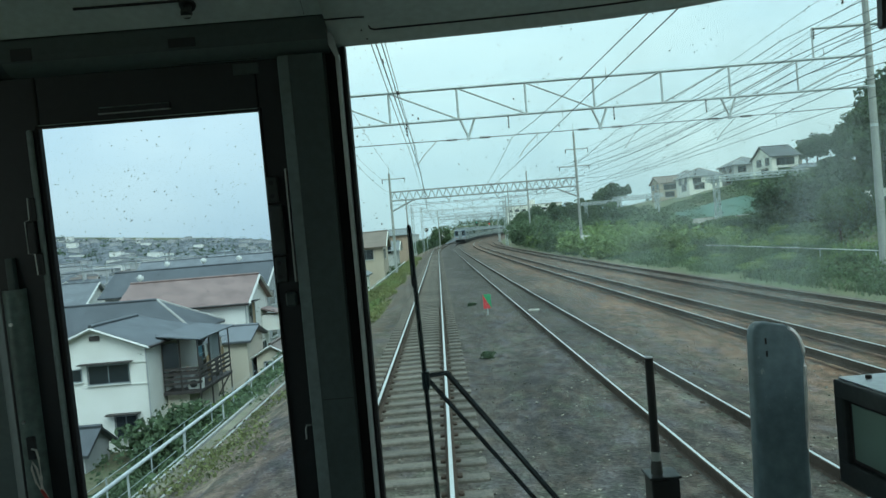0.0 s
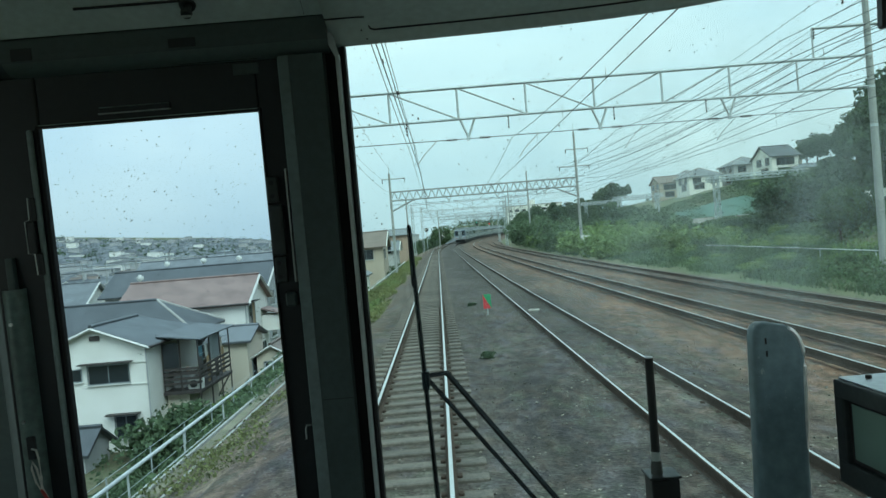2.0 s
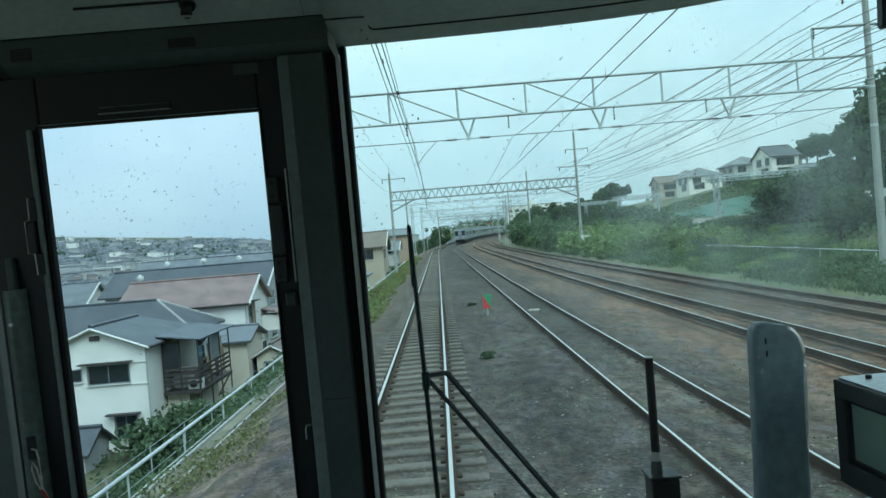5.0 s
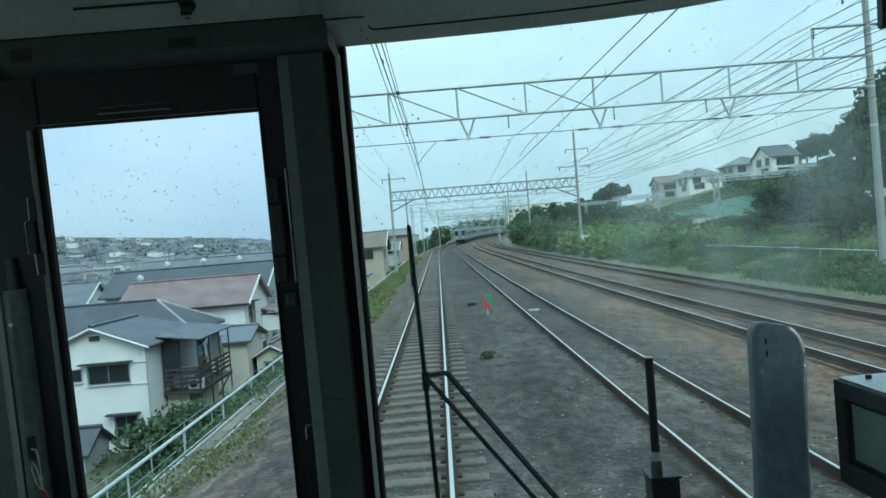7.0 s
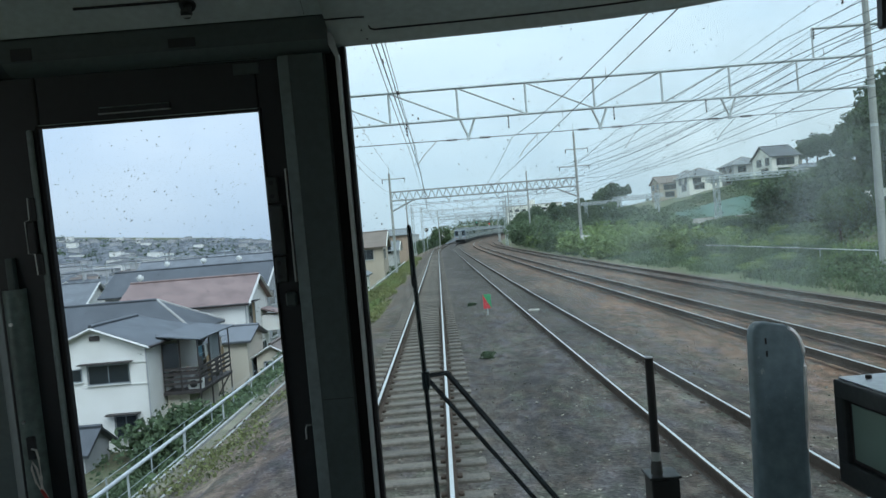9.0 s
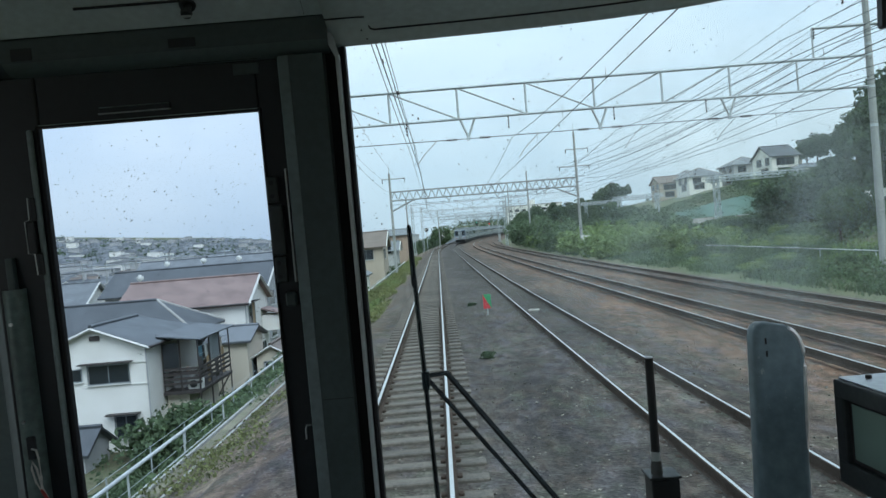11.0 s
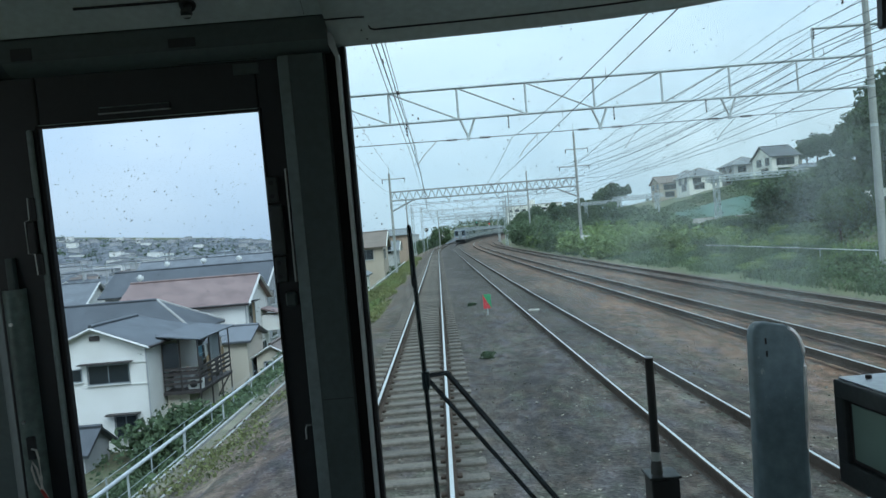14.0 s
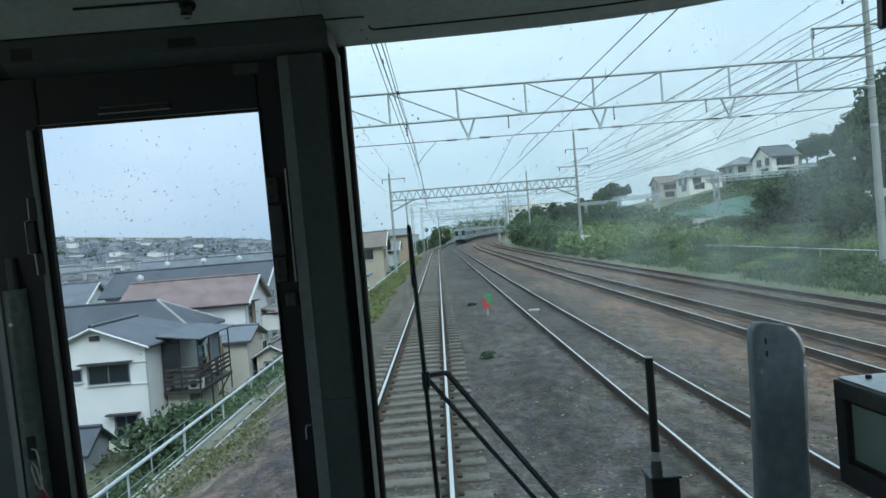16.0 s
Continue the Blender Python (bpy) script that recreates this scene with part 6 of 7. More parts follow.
# low leafy cover on the banks
def cover(name, label, count, spans, tall, size, material, seed, thin=-0.05, lift=0.0):
    g = np.random.RandomState(seed)
    pts = []
    for k in range(count):
        s0, s1, y0, y1 = spans[g.randint(len(spans))]
        y = y0 + (y1 - y0) * g.rand() ** 1.3
        x = g.uniform(s0, s1) + bend(y)
        q = noise.noise((x * 0.35, y * 0.16, seed))
        if q < thin:
            continue
        pts.append((x, y, terrain(x, y) + lift + tall * g.rand() * (0.3 + 1.6 * max(0.0, q - thin))))
    return tagged(part(name, leaves(name, pts, size, g, 1.0), material), label, "weeds", kind="stuff")


cover("bank_weeds", "green weeds covering the embankment above the houses", 70000, [(-10.5, -5.3, 9, 90), (-8.6, -5.2, 9, 50)], 0.55, 0.065, L_MID, 31, -0.25)
cover("bank_weeds", "light green creeping weeds on the embankment", 26000, [(-9.5, -5.0, 9, 90)], 0.6, 0.06, L_LIGHT, 32, 0.05)
cover("verge_weeds", "green weeds on the verge beyond the outer track", 70000, [(15.0, 25, 17, 130), (15.6, 24, 17, 70)], 0.5, 0.08, L_MID, 33, -0.3)
cover("verge_weeds", "light green creepers on the verge", 30000, [(15.5, 26, 17, 120)], 0.6, 0.07, L_LIGHT, 34, 0.0)
cover("slope_scrub", "rough scrub on the hillside", 40000, [(24, 60, 40, 98), (49, 75, 80, 128)], 0.6, 0.15, L_MID, 35, -0.35)
cover("slope_scrub", "dark scrub on the hillside", 28000, [(27, 60, 40, 96), (50, 75, 70, 124)], 0.8, 0.15, L_DARK, 36, -0.1)
cover("bank_weeds", "lush weeds on the bank above the white house", 60000, [(-11.5, -5.4, 8, 46), (-13.5, -9, 24, 42)], 0.7, 0.085, L_MID, 39, -0.35)
cover("slope_scrub", "short grass scrub below the hill houses", 26000, [(32, 58, 98, 127)], 0.35, 0.16, L_MID, 40, -0.5)
cover("town_scrub", "garden greenery between the town houses", 36000, [(-30, -9.5, 18, 110), (-60, -15, 40, 160)], 1.2, 0.12, L_MID, 37, 0.05)
cover("town_scrub", "pale lineside weeds in the ballast edge", 30000, [(-4.3, -2.9, 20, 120), (-5.2, -3.6, 7, 60), (-5.2, -4.2, 7, 45)], 0.4, 0.05, L_GRASS, 38, -0.2)

cover("verge_grass", "yellow-green grass on the shoulder beside the first track", 26000, [(-5.2, -3.2, 26, 125), (-4.9, -3.5, 26, 70)], 0.5, 0.085, L_GRASS, 41, -0.35)
cover("verge_grass", "fresh green grass on the shoulder beside the first track", 14000, [(-5.2, -3.4, 22, 125)], 0.5, 0.08, L_LIGHT, 42, -0.05)
cover("verge_grass", "patchy weeds on the brown shoulder soil", 14000, [(-5.2, -2.7, 6, 30), (-5.1, -4.1, 8, 40)], 0.35, 0.045, L_GRASS, 43, -0.02)


def shoulder(name, label, count, s0, s1, y0, y1, tall, size, material, seed, thin):
    """Low growth rooted in the sloping edge of the track bed."""
    g = np.random.RandomState(seed)
    pts = []
    for k in range(count):
        y, s = y0 + (y1 - y0) * g.rand() ** 1.2, s0 + (s1 - s0) * g.rand() ** 1.3
        q = noise.noise((s * 0.9, y * 0.22, seed)) - 0.35 * ease(s1 - 0.9, s1, s)
        if q > thin:
            x, _, z = on(s, y, steps(s, prof))
            pts.append((x, y, z + tall * g.rand() * (0.4 + max(0.0, q - thin))))
    return tagged(part(name, leaves(name, pts, size, g, 0.9), material), label, "grass", kind="stuff")


shoulder("shoulder_grass", "yellow-green grass creeping over the ballast shoulder", 42000, -4.1, -1.85, 23, 118, 0.34, 0.055, L_GRASS, 61, -0.30)
shoulder("shoulder_grass", "fresh green weeds creeping over the ballast shoulder", 9000, -4.1, -2.1, 24, 118, 0.36, 0.055, L_LIGHT, 62, -0.12)
shoulder("shoulder_grass", "thin dry weeds on the brown ballast shoulder", 6000, -4.0, -2.2, 6.5, 24, 0.16, 0.035, L_GRASS, 63, 0.05)


# grass
def grass(name, label, count, spans, tall, material, seed):
    g = np.random.RandomState(seed)
    v, f = [], []
    for k in range(count):
        s0, s1, y0, y1 = spans[g.randint(len(spans))]
        y = y0 + (y1 - y0) * g.rand() ** 1.4
        x = g.uniform(s0, s1) + bend(y)
        if noise.noise((x * 0.6, y * 0.25, 7.0)) < -0.12:
            continue
        z = terrain(x, y) - 0.03
        h, a = tall * g.uniform(0.4, 1.3), g.uniform(0, 6.28)
        w, lean = 0.012 + 0.0006 * y, h * g.uniform(-0.5, 0.5)
        b0 = len(v)
        ca, sa = math.cos(a), math.sin(a)
        v += [(x - w * ca, y - w * sa, z), (x + w * ca, y + w * sa, z), (x + lean * sa, y + lean * ca, z + h)]
        f.append((b0, b0 + 1, b0 + 2))
    me = bpy.data.meshes.new(name)
    me.from_pydata(v, [], f)
    return tagged(part(name, me, material), label, "grass", kind="stuff")


grass("grass", "dry yellow-green grass on the bank beside the track", 60000, [(-8.8, -5.3, 7, 80), (-5.3, -4.3, 12, 110), (-4.2, -2.9, 30, 120)], 0.38, L_GRASS, 3)
cover("verge_grass", "dull green weeds spreading over the pale shoulder soil", 9000, [(-4.5, -2.6, 7, 45), (-3.6, -2.4, 7, 30)], 0.22, 0.032, L_GRASS, 47, 0.06, 0.12)
cover("verge_grass", "green weeds spilling over the cable trough", 9000, [(-5.1, -3.7, 8, 60)], 0.45, 0.06, L_MID, 46, -0.02, 0.22)
cover("verge_grass", "sparse low weeds in the ballast between the first tracks", 5200, [(1.25, 2.75, 6.5, 34), (1.4, 2.4, 7, 20)], 0.10, 0.035, L_GRASS, 44, 0.04)
grass("grass", "green weeds along the track edge", 60000, [(14.6, 24, 15, 110), (15, 19, 15, 60), (-9.5, -6.0, 7, 60)], 0.34, L_MID, 4)


# ---- lineside ----
pf = empty("pipe_fence", "white two-rail pipe fence along the embankment edge", "fence")
FS = -5.2
ZT = 0.95
post_me = from_bm(tube((0, 0, -0.3), (0, 0, ZT), 0.022, None, 8), "post")
post_me.materials.append(M_FENCE)
for k in range(43):
    y = 4.6 + 3.0 * k
    part("post", post_me, None, pf, at=Matrix.Translation((FS, y, -2.05 + rise(y))))
for z, r in ((ZT, 0.038), (ZT * 0.5, 0.017)):
    part("rail", line_mesh([(FS, y, -2.05 + z + rise(y)) for y in range(2, 134, 6)], r, 8), M_FENCE, pf)
# mesh fence lower down
mf = empty("mesh_fence", "grey wire mesh fence on the bank below the pipe fence", "fence")
for k in range(46):
    y = 6 + 2.4 * k
    z = terrain(-6.5, y)
    part("post", tube((-6.5, y, z - 0.2), (-6.5, y, z + 1.3), 0.018, None, 6), M_GALV, mf)
for q in (0.72, 1.28):
    part("wire", line_mesh([(-6.5, y, terrain(-6.5, y) + q) for y in range(6, 117, 3)], 0.007), M_GALV, mf)
# kerb under the fence
kb = empty("fence_kerb", "weathered concrete kerb under the pipe fence", "kerb")
for k in range(42):
    y = 4 + 3.0 * k
    part("kerb_stone", box(-5.17, -5.05, y + 0.02, y + 2.98, -2.3 + rise(y), -1.86 + rise(y), 0.012), M_CONC, kb)
# cable trough along the shoulder
ct = empty("cable_trough", "weathered concrete cable trough sunk in the shoulder beside the fence", "cable trough")
wall_me = from_bm(box(-0.025, 0.025, 0.01, 2.99, -0.35, 0.0, 0.008), "trough_wall")
lid_me = from_bm(box(-0.15, 0.15, 0.008, 0.742, -0.05, 0.0, 0.008), "trough_lid")
wall_me.materials.append(M_FENCE_KERB)
lid_me.materials.append(M_LID)
for k in range(40):
    y = 3 + 3.0 * k
    for x in (-3.97, -3.60):
        part("trough_wall", wall_me, None, ct, at=Matrix.Translation((x, y, -0.755 + rise(y))))
    for i in range(4):
        part("trough_lid", lid_me, None, ct, at=Matrix.Translation((-3.785, y + 0.75 * i, -0.80 + rise(y))))
# white guard rail on the right
gr_ = empty("guard_rail", "white pipe guard rail low in the grassy verge", "fence")
for k in range(28):
    y = 24 + 2.5 * k
    zz = terrain(20.0, y)
    part("post", tube((20.0, y, zz - 0.2), (20.0, y, 0.36 + 0.0045 * y), 0.016, None, 6), M_GALV, gr_)
part("rail", line_mesh([(20.0, y, 0.36 + 0.0045 * y) for y in range(22, 95, 3)], 0.02), M_FENCE, gr_)
# green sheeted slope under the hill houses
gs = bmesh.new()
for i in range(7):
    for j in range(4):
        c = [(34 + 2.0 * a, 106 + 2.6 * b) for a, b in ((i, j), (i + 1, j), (i + 1, j + 1), (i, j + 1))]
        slab([(x, y, terrain(x, y) + 0.35 + 0.05 * ((int(x) + int(y)) % 2)) for x, y in c], 0.25, gs)
tagged(part("slope_sheet", gs, M_SHEET), "green sheeting over the slope below the hill houses", "sheeting")
ew = box(33, 48.2, 105.2, 105.6, 0.3, 2.6)
tagged(part("retaining_kerb", ew, M_CONC2), "pale concrete kerb at the slope's foot", "kerb")
rw = box(55, 70, 126.2, 126.6, 5.0, 8.3)
tagged(part("retaining_wall", rw, M_CONC2), "pale concrete retaining wall under the hill houses", "retaining wall")
# dark retaining wall with a white coping, on the slope behind the verge
M_BROWNWALL = mat("stained_brown_concrete", (0.115, 0.096, 0.085), 0.95, 0, 0.25, 5, 0.5, 0.3, (0.075, 0.066, 0.060))
rw2 = empty("slope_wall", "dark stained retaining wall with a white concrete coping", "retaining wall")
for k in range(5):
    x = 27.0 + 2.4 * k
    part("wall_panel", box(x + 0.01, x + 2.39, 48.0, 48.35, terrain(x, 48) - 1.2, 3.0, 0.02), M_BROWNWALL, rw2)
    part("coping", box(x + 0.005, x + 2.395, 47.9, 48.45, 3.004, 3.52, 0.03), M_AC, rw2, "white concrete coping")
# second line's lattice portals beyond the verge
for y, xa, xb, zt in ((75, 28.2, 36.0, 6.3), (112, 27.5, 33.0, 6.4), (150, 30.0, 36.0, 7.2)):
    lp = empty("lattice_portal", "pale lattice steel portal of the neighbouring line", "gantry", "lattice portals", at=Matrix.Translation((0, y, 0)))
    for x in (xa, xb):
        zg = terrain(x, y) - 0.2
        part("mast", lattice(bmesh.new(), (x, 0, zg), (x, 0, zt + 0.3), 0.45, max(4, int((zt - zg) / 0.6)), 0.05), M_GALV, lp)
    part("beam", lattice(bmesh.new(), (xa - 1, 0, zt), (xb + 1, 0, zt), 0.4, 14, 0.05), M_GALV, lp)
# lattice masts near the bend
for s, y in ((13.9, 152), (13.9, 200), (-4.4, 152)):
    x, _, z = on(s, y, 0)
    lm = empty("lattice_mast", "pale galvanised lattice mast beside the track", "mast", "lattice masts", at=Matrix.Translation((x, y, z)))
    part("legs", lattice(bmesh.new(), (0, 0, -0.8), (0, 0, 8.6), 0.42, 15, 0.045), M_GALV, lm)
    part("base", box(-0.4, 0.4, -0.4, 0.4, -0.9, -0.45), M_CONC2, lm)
# yellow marker between the tracks and small trackside boxes
mk = empty("track_marker", "small pale yellow block between the rails of the second track", "marker", at=Matrix.Translation(on(3.75, 26.5, -0.2)))
part("block", box(-0.19, 0.19, -0.1, 0.1, 0, 0.10, 0.02), M_CONC2, mk)
eb = empty("equipment_box", "white lineside equipment box on legs", "equipment box", at=Matrix.Translation((15.9, 78, terrain(15.9, 78))))
part("case", box(-0.7, 0.7, -0.3, 0.3, 0.5, 2.0, 0.03), M_AC, eb)
for x in (-0.5, 0.5):
    part("leg", box(x - 0.05, x + 0.05, -0.1, 0.1, -0.2, 0.5), M_GALV, eb)
for s, y in ((1.55, 17.3), (1.75, 30.5)):
    plant(B[2], s, y, 0.09, 0.8, z=-0.2)

# ---- the train ahead on the second track ----
tn = empty("commuter_train", "silver and blue-grey commuter train ahead on the bend", "train")
y = 196.0
for k in range(8):
    a, b = on(3.85, y, 0), on(3.85, y + 19.6, 0)
    m = Matrix.Translation(a) @ pose(0, 0, 0, 0, 0, -math.degrees(math.atan2(b[0] - a[0], 19.6)))
    body = part("car_body", box(-1.45, 1.45, 0, 19.4, 0.95, 3.55, 0.12, 3), M_TRAIN, tn, at=m)
    part("roof", box(-1.25, 1.25, 0.1, 19.3, 3.55, 3.75, 0.08, 2), M_ROOFGREY, body)
    part("underframe", box(-1.2, 1.2, 0.6, 18.8, 0.25, 0.94), M_BLACK, body)
    part("window_band", box(-1.465, 1.465, 0.15, 19.25, 1.98, 3.02), M_TRAINBAND, body, "dark blue-grey window band")
    for i in range(6):
        for sx in (-1.468, 1.448):
            part("side_window", box(sx, sx + 0.02, 1.2 + 3.0 * i, 3.3 + 3.0 * i, 2.08, 2.92), M_PANE, body)
    for i in range(3):
        part("roof_unit", box(-0.9, 0.9, 2.5 + 5.6 * i, 5.2 + 5.6 * i, 3.74, 4.05, 0.05), M_ROOFGREY, body)
    if k == 0:
        part("front_panel", box(-1.38, 1.38, -0.02, 0.01, 1.9, 3.3, 0.008), M_TRAINBAND, body, "dark panel round the end windows")
        part("end_window", box(-1.2, -0.45, -0.03, 0.0, 2.1, 3.1), M_PANE, body)
        part("end_window", box(0.45, 1.2, -0.03, 0.0, 2.1, 3.1), M_PANE, body)
        part("gangway", box(-0.42, 0.42, -0.12, 0.0, 1.05, 3.2, 0.03), M_ROOFGREY, body)
        for x in (-1.0, 1.0):
            part("tail_lamp", tube((x, -0.04, 1.35), (x, 0.0, 1.35), 0.12, None, 12), M_RED, body)
        part("coupler", box(-0.25, 0.25, -0.5, 0.2, 0.55, 0.85, 0.03), M_BLACK, body)
    y += 20.0

# ---- running gear under the camera's own train ----
uf = tagged(part("train_underframe", box(-1.3, 1.4, -8.8, 1.2, 0.62, 1.045, 0.03), M_BLACK), "black train underframe below the cab floor", "underframe")
for by in (-6.4, -1.6):
    bg = empty("bogie", "dark steel bogie with two wheelsets on the rails", "bogie", "bogies", at=Matrix.Translation((0, by, 0)))
    part("bogie_frame", box(-0.95, 0.95, -1.5, 1.5, 0.38, 0.615, 0.03), M_BLACK, bg)
    for wy in (-1.05, 1.05):
        for wx in (-0.566, 0.566):
            part("wheel", tube((wx - 0.06, wy, 0.43), (wx + 0.06, wy, 0.43), 0.43, None, 28), M_RAIL, bg)
        part("axle", tube((-0.5, wy, 0.43), (0.5, wy, 0.43), 0.08, None, 12), M_RAIL, bg)


# ---- signals ahead ----
M_GLOWG = bpy.data.materials.new("green_signal_lamp")
M_GLOWR = bpy.data.materials.new("red_signal_lamp")
M_GLOWW = bpy.data.materials.new("white_signal_lamp")
for m, c in ((M_GLOWG, (0.05, 1.0, 0.55)), (M_GLOWR, (1.0, 0.06, 0.04)), (M_GLOWW, (1.0, 0.95, 0.8))):
    m.use_nodes = True
    b = m.node_tree.nodes["Principled BSDF"]
    b.inputs["Base Color"].default_value = (*c, 1)
    b.inputs["Emission Color"].default_value = (*c, 1)
    b.inputs["Emission Strength"].default_value = 3.0
M_YEL = mat("yellow_enamel", (0.62, 0.42, 0.04), 0.5, 0, 0.08, 20, 1, 0.03)
M_TIMBER = mat("dark_timber", (0.07, 0.05, 0.04), 0.8, 0, 0.2, 15, 1, 0.1)
M_STONE2 = mat("terrace_stone", (0.24, 0.23, 0.20), 0.9, 0, 0.2, 6, 0.6, 0.3, per_object=0.2)


def signal(s, y, lit, tall=5.2):
    x, _, z = on(s, y, 0)
    sg = empty("railway_signal", "colour-light signal showing %s on a grey mast" % lit, "signal", "line signals", at=Matrix.Translation((x, y, z)))
    part("mast", tube((0, 0, -0.7), (0, 0, tall), 0.09, 0.08, 10), M_GALV, sg)
    hd = part("head", box(-0.28, 0.28, -0.12, 0.12, tall - 0.9, tall + 0.9, 0.08, 2), M_BLACK, sg)
    for i, (nm, m) in enumerate((("green", M_GLOWG), ("yellow", M_BLACK), ("red", M_GLOWR))):
        part("lamp", tube((0, -0.15, tall + 0.5 - 0.5 * i), (0, -0.12, tall + 0.5 - 0.5 * i), 0.14, None, 14), m if nm == lit else M_BLACK, hd)
    part("ladder", bar((-0.2, 0.12, -0.5), (-0.2, 0.12, tall - 1), 0.04, bar((0.2, 0.12, -0.5), (0.2, 0.12, tall - 1), 0.04)), M_GALV, sg)


for s, y, lit in ((9.65, -157, "green"), (13.6, -150, "red"), (1.95, 292, "green"), (5.85, 300, "red")):
    signal(s, y, lit)
x, _, z = on(-4.6, 196, 0)
rs_ = empty("repeater_signal", "round black repeater signal with three white lamps on a mast", "signal", at=Matrix.Translation((x, 196, z)))
part("mast", tube((0, 0, -1.6), (0, 0, 4.6), 0.08, None, 10), M_GALV, rs_)
disc = part("disc", tube((0, -0.1, 4.2), (0, 0.05, 4.2), 0.5, None, 24), M_BLACK, rs_)
for a in (-0.22, 0.0, 0.22):
    part("lamp", tube((a * 0.5, -0.13, 4.2 + a), (a * 0.5, -0.1, 4.2 + a), 0.07, None, 10), M_GLOWW, disc)

# ---- more lineside houses along the bend ----
h = house("orange-brown two-storey house with grey tiled roof", -22, -12.5, 186, 194, -5.5, 2.6, 5.2, "gable_y", M_ORANGEWALL, R_GREY, 0.5, "lineside houses", M_TRIM)
window(h, "-y", 186, -19, -16.5, 0.2, 1.7, 2)
window(h, "+x", -12.48, 188, 190, 0.2, 1.7, 2)
h = house("white terraced house with stepped dark tiled roof", -19, -10.5, 224, 232, -5.0, 3.6, 5.4, "gable_x", M_WHITEWALL, R_BLACK, 0.5, "lineside houses", M_TRIM)
h = house("white terraced house with dark tiled roof", -17, -9.0, 236, 244, -5.0, 4.0, 5.8, "gable_x", M_WHITEWALL, R_BLACK, 0.5, "lineside houses", M_TRIM)
window(h, "+x", -8.98, 239, 241, 1.0, 2.4, 2)
# ---- what the train has passed ----
h = house("white rendered gabled house with low extension, lineside", -20.5, -12.5, -44, -36, -6.8, -0.9, 0.5, "gable_y", M_WHITEWALL, R_GREY, 0.45, "passed houses", M_TRIM)
for u in (-19.0, -16.2):
    window(h, "-y", -44, u, u + 1.8, -2.9, -1.8, 2)
    window(h, "-y", -44, u, u + 1.8, -5.8, -4.7, 2)
window(h, "+x", -12.48, -42, -40.5, -3.0, -1.9, 2)
h = house("white house with dark roof behind the fence", -26, -18, -30, -22, -6.8, -1.0, 0.9, "hip", M_WHITEWALL, R_BLACK, 0.5, "passed houses")
window(h, "-y", -30, -24, -22, -3.0, -1.8, 2)
h = house("half-timbered white house with grey tiled gable roof", -20, -10.8, -252, -241, -3.4, 2.9, 5.2, "gable_y", M_WHITEWALL, R_GREY, 0.7, "passed houses", M_TIMBER)
for u in (-20, -17.7, -15.4, -13.1, -10.9):
    part("timber", box(u - 0.09, u + 0.09, -252.06, -252.0, -3.4, 2.9), M_TIMBER, h)
for z in (-0.2, 1.9):
    part("timber", box(-20, -10.8, -252.05, -252.0, z - 0.09, z + 0.09), M_TIMBER, h)
window(h, "-y", -252, -14.9, -13.4, 0.1, 1.5, 2)
h = house("pale house with white rendered end wall", -18, -11, -222, -213, -3.4, 3.4, 5.0, "gable_x", M_WHITEWALL, R_GREY, 0.5, "passed houses", M_TRIM)
h = house("old house with curved grey tiled roof", -21, -11, -184, -175, -3.8, -0.6, 2.0, "gable_y", M_CREAMWALL, R_GREY, 0.6, "passed houses")
h = house("white house with dark roof above the terraces", 44, 53, -190, -181, 12.5, 17.2, 19.2, "gable_x", M_WHITEWALL, R_BLACK, 0.5, "passed houses", M_TRIM, 3.0)
h = house("grey house on the hill above the line", 40, 48, -318, -309, 12.0, 17.5, 19.0, "hip", M_GREYWALL, R_GREY, 0.5, "passed houses", None, 3.0)
# terraced slope with its steps
for k in range(7):
    tz = 0.4 + 1.25 * k
    tx = 21 + 2.0 * k
    tw = empty("stone_terrace", "low stone terrace wall on the slope above the line", "terrace", "terraces", at=Matrix.Translation((tx, -262, tz)))
    for i in range(12):
        part("stone", box(0, 0.5, i * 4.0, i * 4.0 + 3.94, -2.2, 0.75, 0.05), M_STONE2, tw)
stp = empty("steps", "concrete steps with pale handrail up the slope", "steps", at=Matrix.Translation((20.5, -211, 0.2)))
for k in range(40):
    part("step", box(k * 0.36, k * 0.36 + 0.4, 0, 1.4, -0.6 + k * 0.22, k * 0.22 + 0.2), M_CONC2, stp)
part("handrail", bar((0, 0, 1.1), (14.4, 0, 9.9), 0.06), M_FENCE, stp)
for k in range(8):
    part("baluster", bar((k * 2.0, 0, k * 1.22), (k * 2.0, 0, k * 1.22 + 1.1), 0.05), M_FENCE, stp)
# pole with warning plates, cabinet, platform end
wpz = terrain(-4.3, -191)
wp2 = empty("warning_pole", "concrete pole with an orange band and two yellow warning plates", "pole", at=Matrix.Translation((-4.3, -191, wpz)))
part("pole", tube((0, 0, -0.3), (0, 0, 9.5), 0.19, 0.15, 14), M_CONC, wp2)
part("band", tube((0, 0, 6.6), (0, 0, 6.9), 0.186, None, 14), M_RED, wp2)
for z in (4.6, 3.7):
    pt = part("plate", box(-0.22, 0.22, -0.21, -0.19, z, z + 0.5, 0.02), M_YEL, wp2, "yellow warning plate")
    part("triangle", poly_prism([(-0.16, z + 0.1), (0.16, z + 0.1), (0.0, z + 0.4)], -0.216, -0.211), M_BLACK, pt)
cbz = terrain(-5.6, -172)
cb = empty("relay_cabinet", "weathered white relay cabinet beside the track", "cabinet", at=Matrix.Translation((-5.6, -172, cbz)))
part("case", box(-0.7, 0.7, -0.4, 0.4, 0.1, 1.7, 0.03), M_AC, cb)
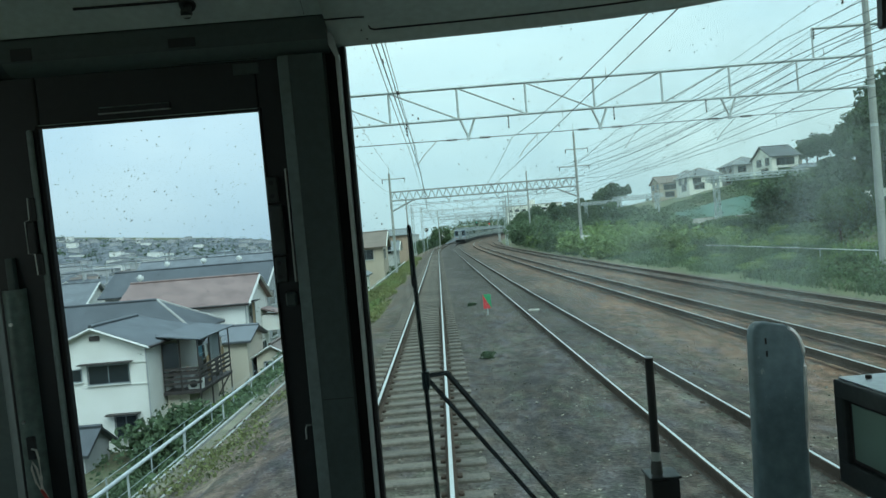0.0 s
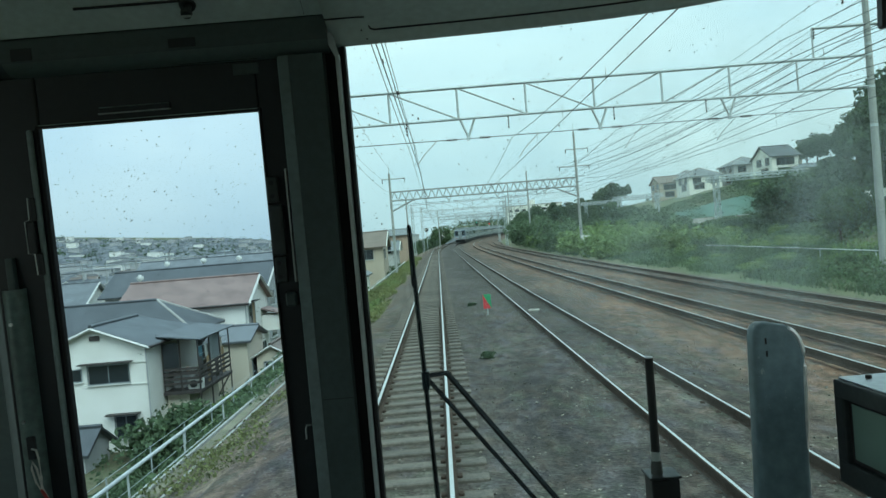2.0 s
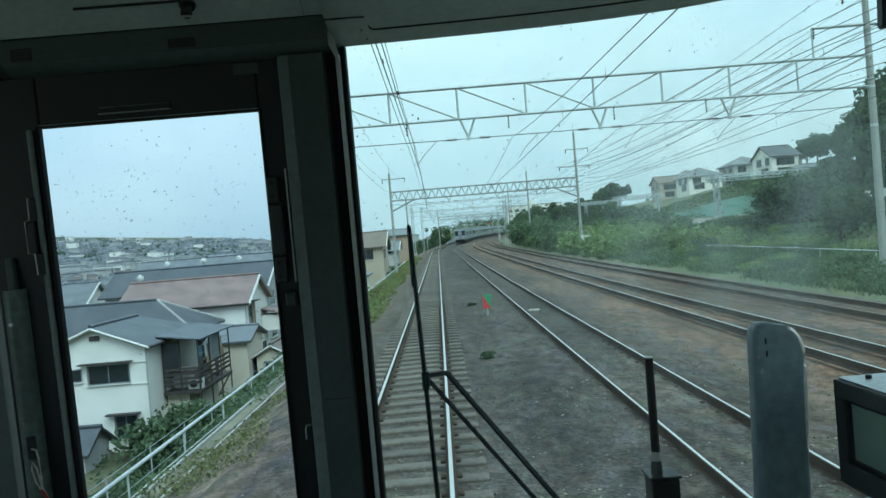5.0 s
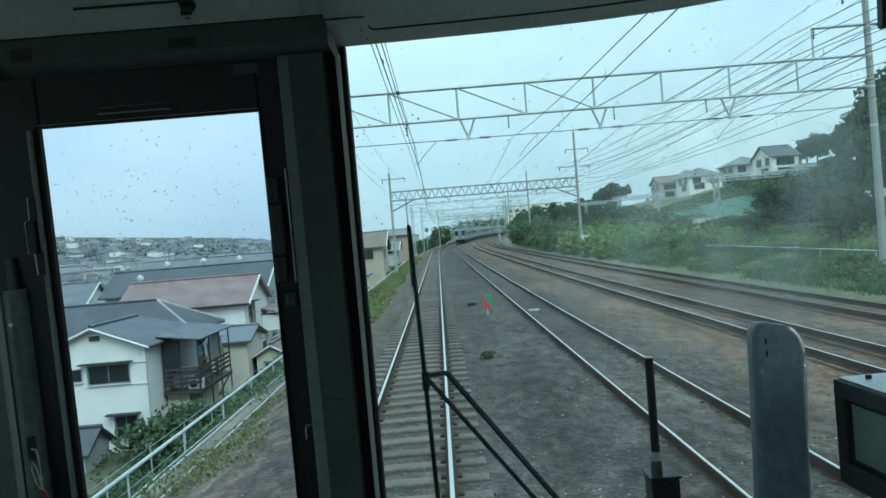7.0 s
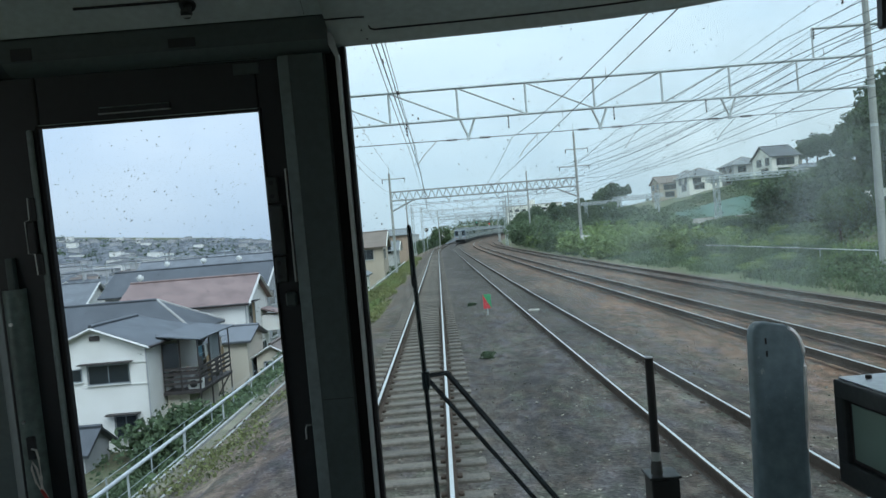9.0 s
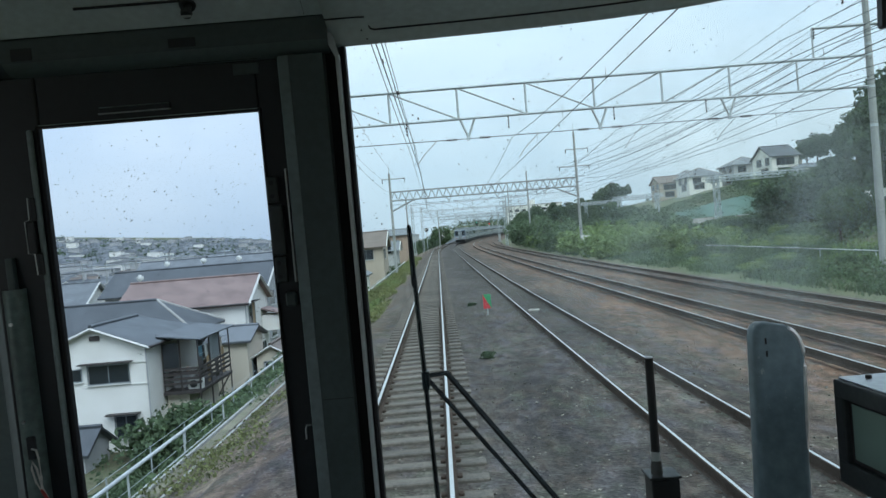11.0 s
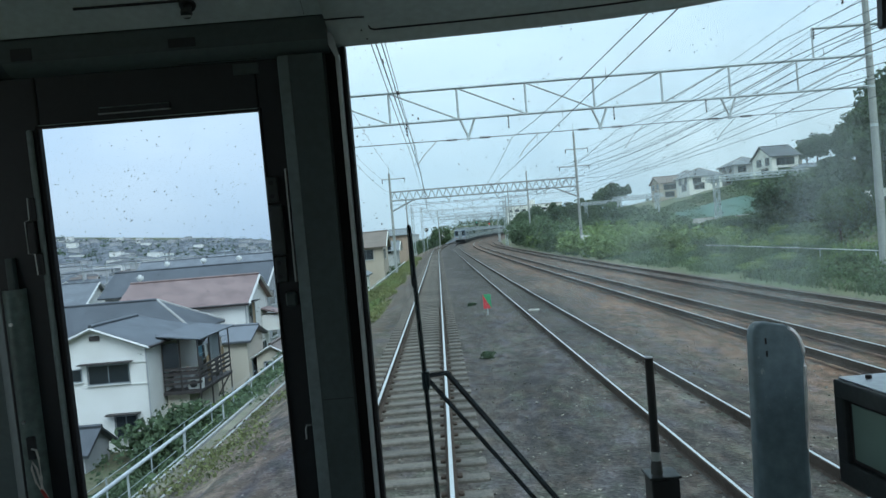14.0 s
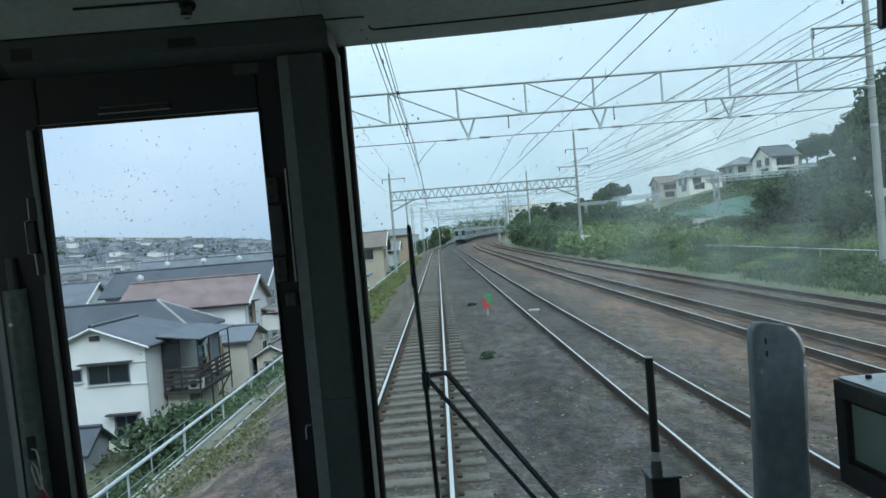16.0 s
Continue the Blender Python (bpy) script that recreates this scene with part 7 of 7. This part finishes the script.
part("door", box(-0.66, -0.02, -0.43, -0.4, 0.2, 1.6, 0.01), M_AC, cb)
part("door", box(0.02, 0.66, -0.43, -0.4, 0.2, 1.6, 0.01), M_AC, cb)
part("plinth", box(-0.75, 0.75, -0.45, 0.45, -0.4, 0.1), M_CONC2, cb)
wk = empty("access_platform", "small concrete access platform with white pipe railing", "platform", at=Matrix.Translation((-4.6, -327, -1.6)))
part("slab", box(-1.2, 0.9, -1.5, 1.5, -0.6, 0.15, 0.02), M_CONC2, wk)
for x, y in ((-1.1, -1.4), (-1.1, 0.0), (-1.1, 1.4), (0.2, 1.4)):
    part("post", tube((x, y, 0.1), (x, y, 1.2), 0.03, None, 8), M_FENCE, wk)
for z in (0.65, 1.18):
    part("rail", tube((-1.1, -1.4, z), (-1.1, 1.4, z), 0.03, None, 8, tube((-1.1, 1.4, z), (0.2, 1.4, z), 0.03, None, 8)), M_FENCE, wk)
for k in range(20):
    y = rp.uniform(-335, -300)
    plant(TF[rp.choice((0, 1))], rp.uniform(-16, -8.5), y, rp.uniform(0.8, 1.2))
for k in range(10):
    plant(TF[rp.choice((0, 1))], rp.uniform(-15, -8.5), rp.uniform(-207, -193), rp.uniform(0.7, 1.0))
for k in range(16):
    plant(B[rp.choice((0, 1, 2))], rp.uniform(-11, -6.5), rp.uniform(-300, -150), rp.uniform(0.7, 1.2))
for k in range(46):
    y = rp.uniform(-340, -60)
    plant(TF[rp.choice((0, 0, 1))], rp.uniform(37 if y < -205 else 25, 60), y, rp.uniform(0.7, 1.1))
for k in range(16):
    plant(B[rp.choice((0, 1, 2))], rp.uniform(17, 24), rp.uniform(-200, -20), rp.uniform(0.6, 1.1))
for y in (-300, -240, -190, -140):
    lm = empty("lattice_mast", "pale galvanised lattice mast beside the track", "mast", "lattice masts", at=Matrix.Translation((18.5, y, -0.3)))
    part("legs", lattice(bmesh.new(), (0, 0, -0.3), (0, 0, 8.6), 0.42, 15, 0.045), M_GALV, lm)
    part("base", box(-0.4, 0.4, -0.4, 0.4, -0.5, 0.1), M_CONC2, lm)

# ---- two-coloured marker between the first two tracks ----
M_REDSIGN = mat("red_marker_paint", (0.45, 0.045, 0.055), 0.6, 0, 0.1, 20, 2, 0)
M_GREENSIGN = mat("green_marker_paint", (0.04, 0.25, 0.11), 0.6, 0, 0.1, 20, 2, 0)
mk = empty("track_marker", "square marker plate halved into red and green on a short stake", "marker", at=Matrix.Translation((2.135, 26.3, rise(26.3) - 0.2)))
part("stake", tube((0.0, 0, -0.15), (0.0, 0, 0.60), 0.014, 0.014, 8), M_GALV, mk)
part("plate", poly_prism([(-0.135, 0.27), (0.133, 0.27), (-0.135, 0.76)], -0.030, -0.018), M_REDSIGN, mk, "red half of the plate")
part("plate", poly_prism([(0.135, 0.272), (0.135, 0.76), (-0.133, 0.76)], -0.030, -0.018), M_GREENSIGN, mk, "green half of the plate")
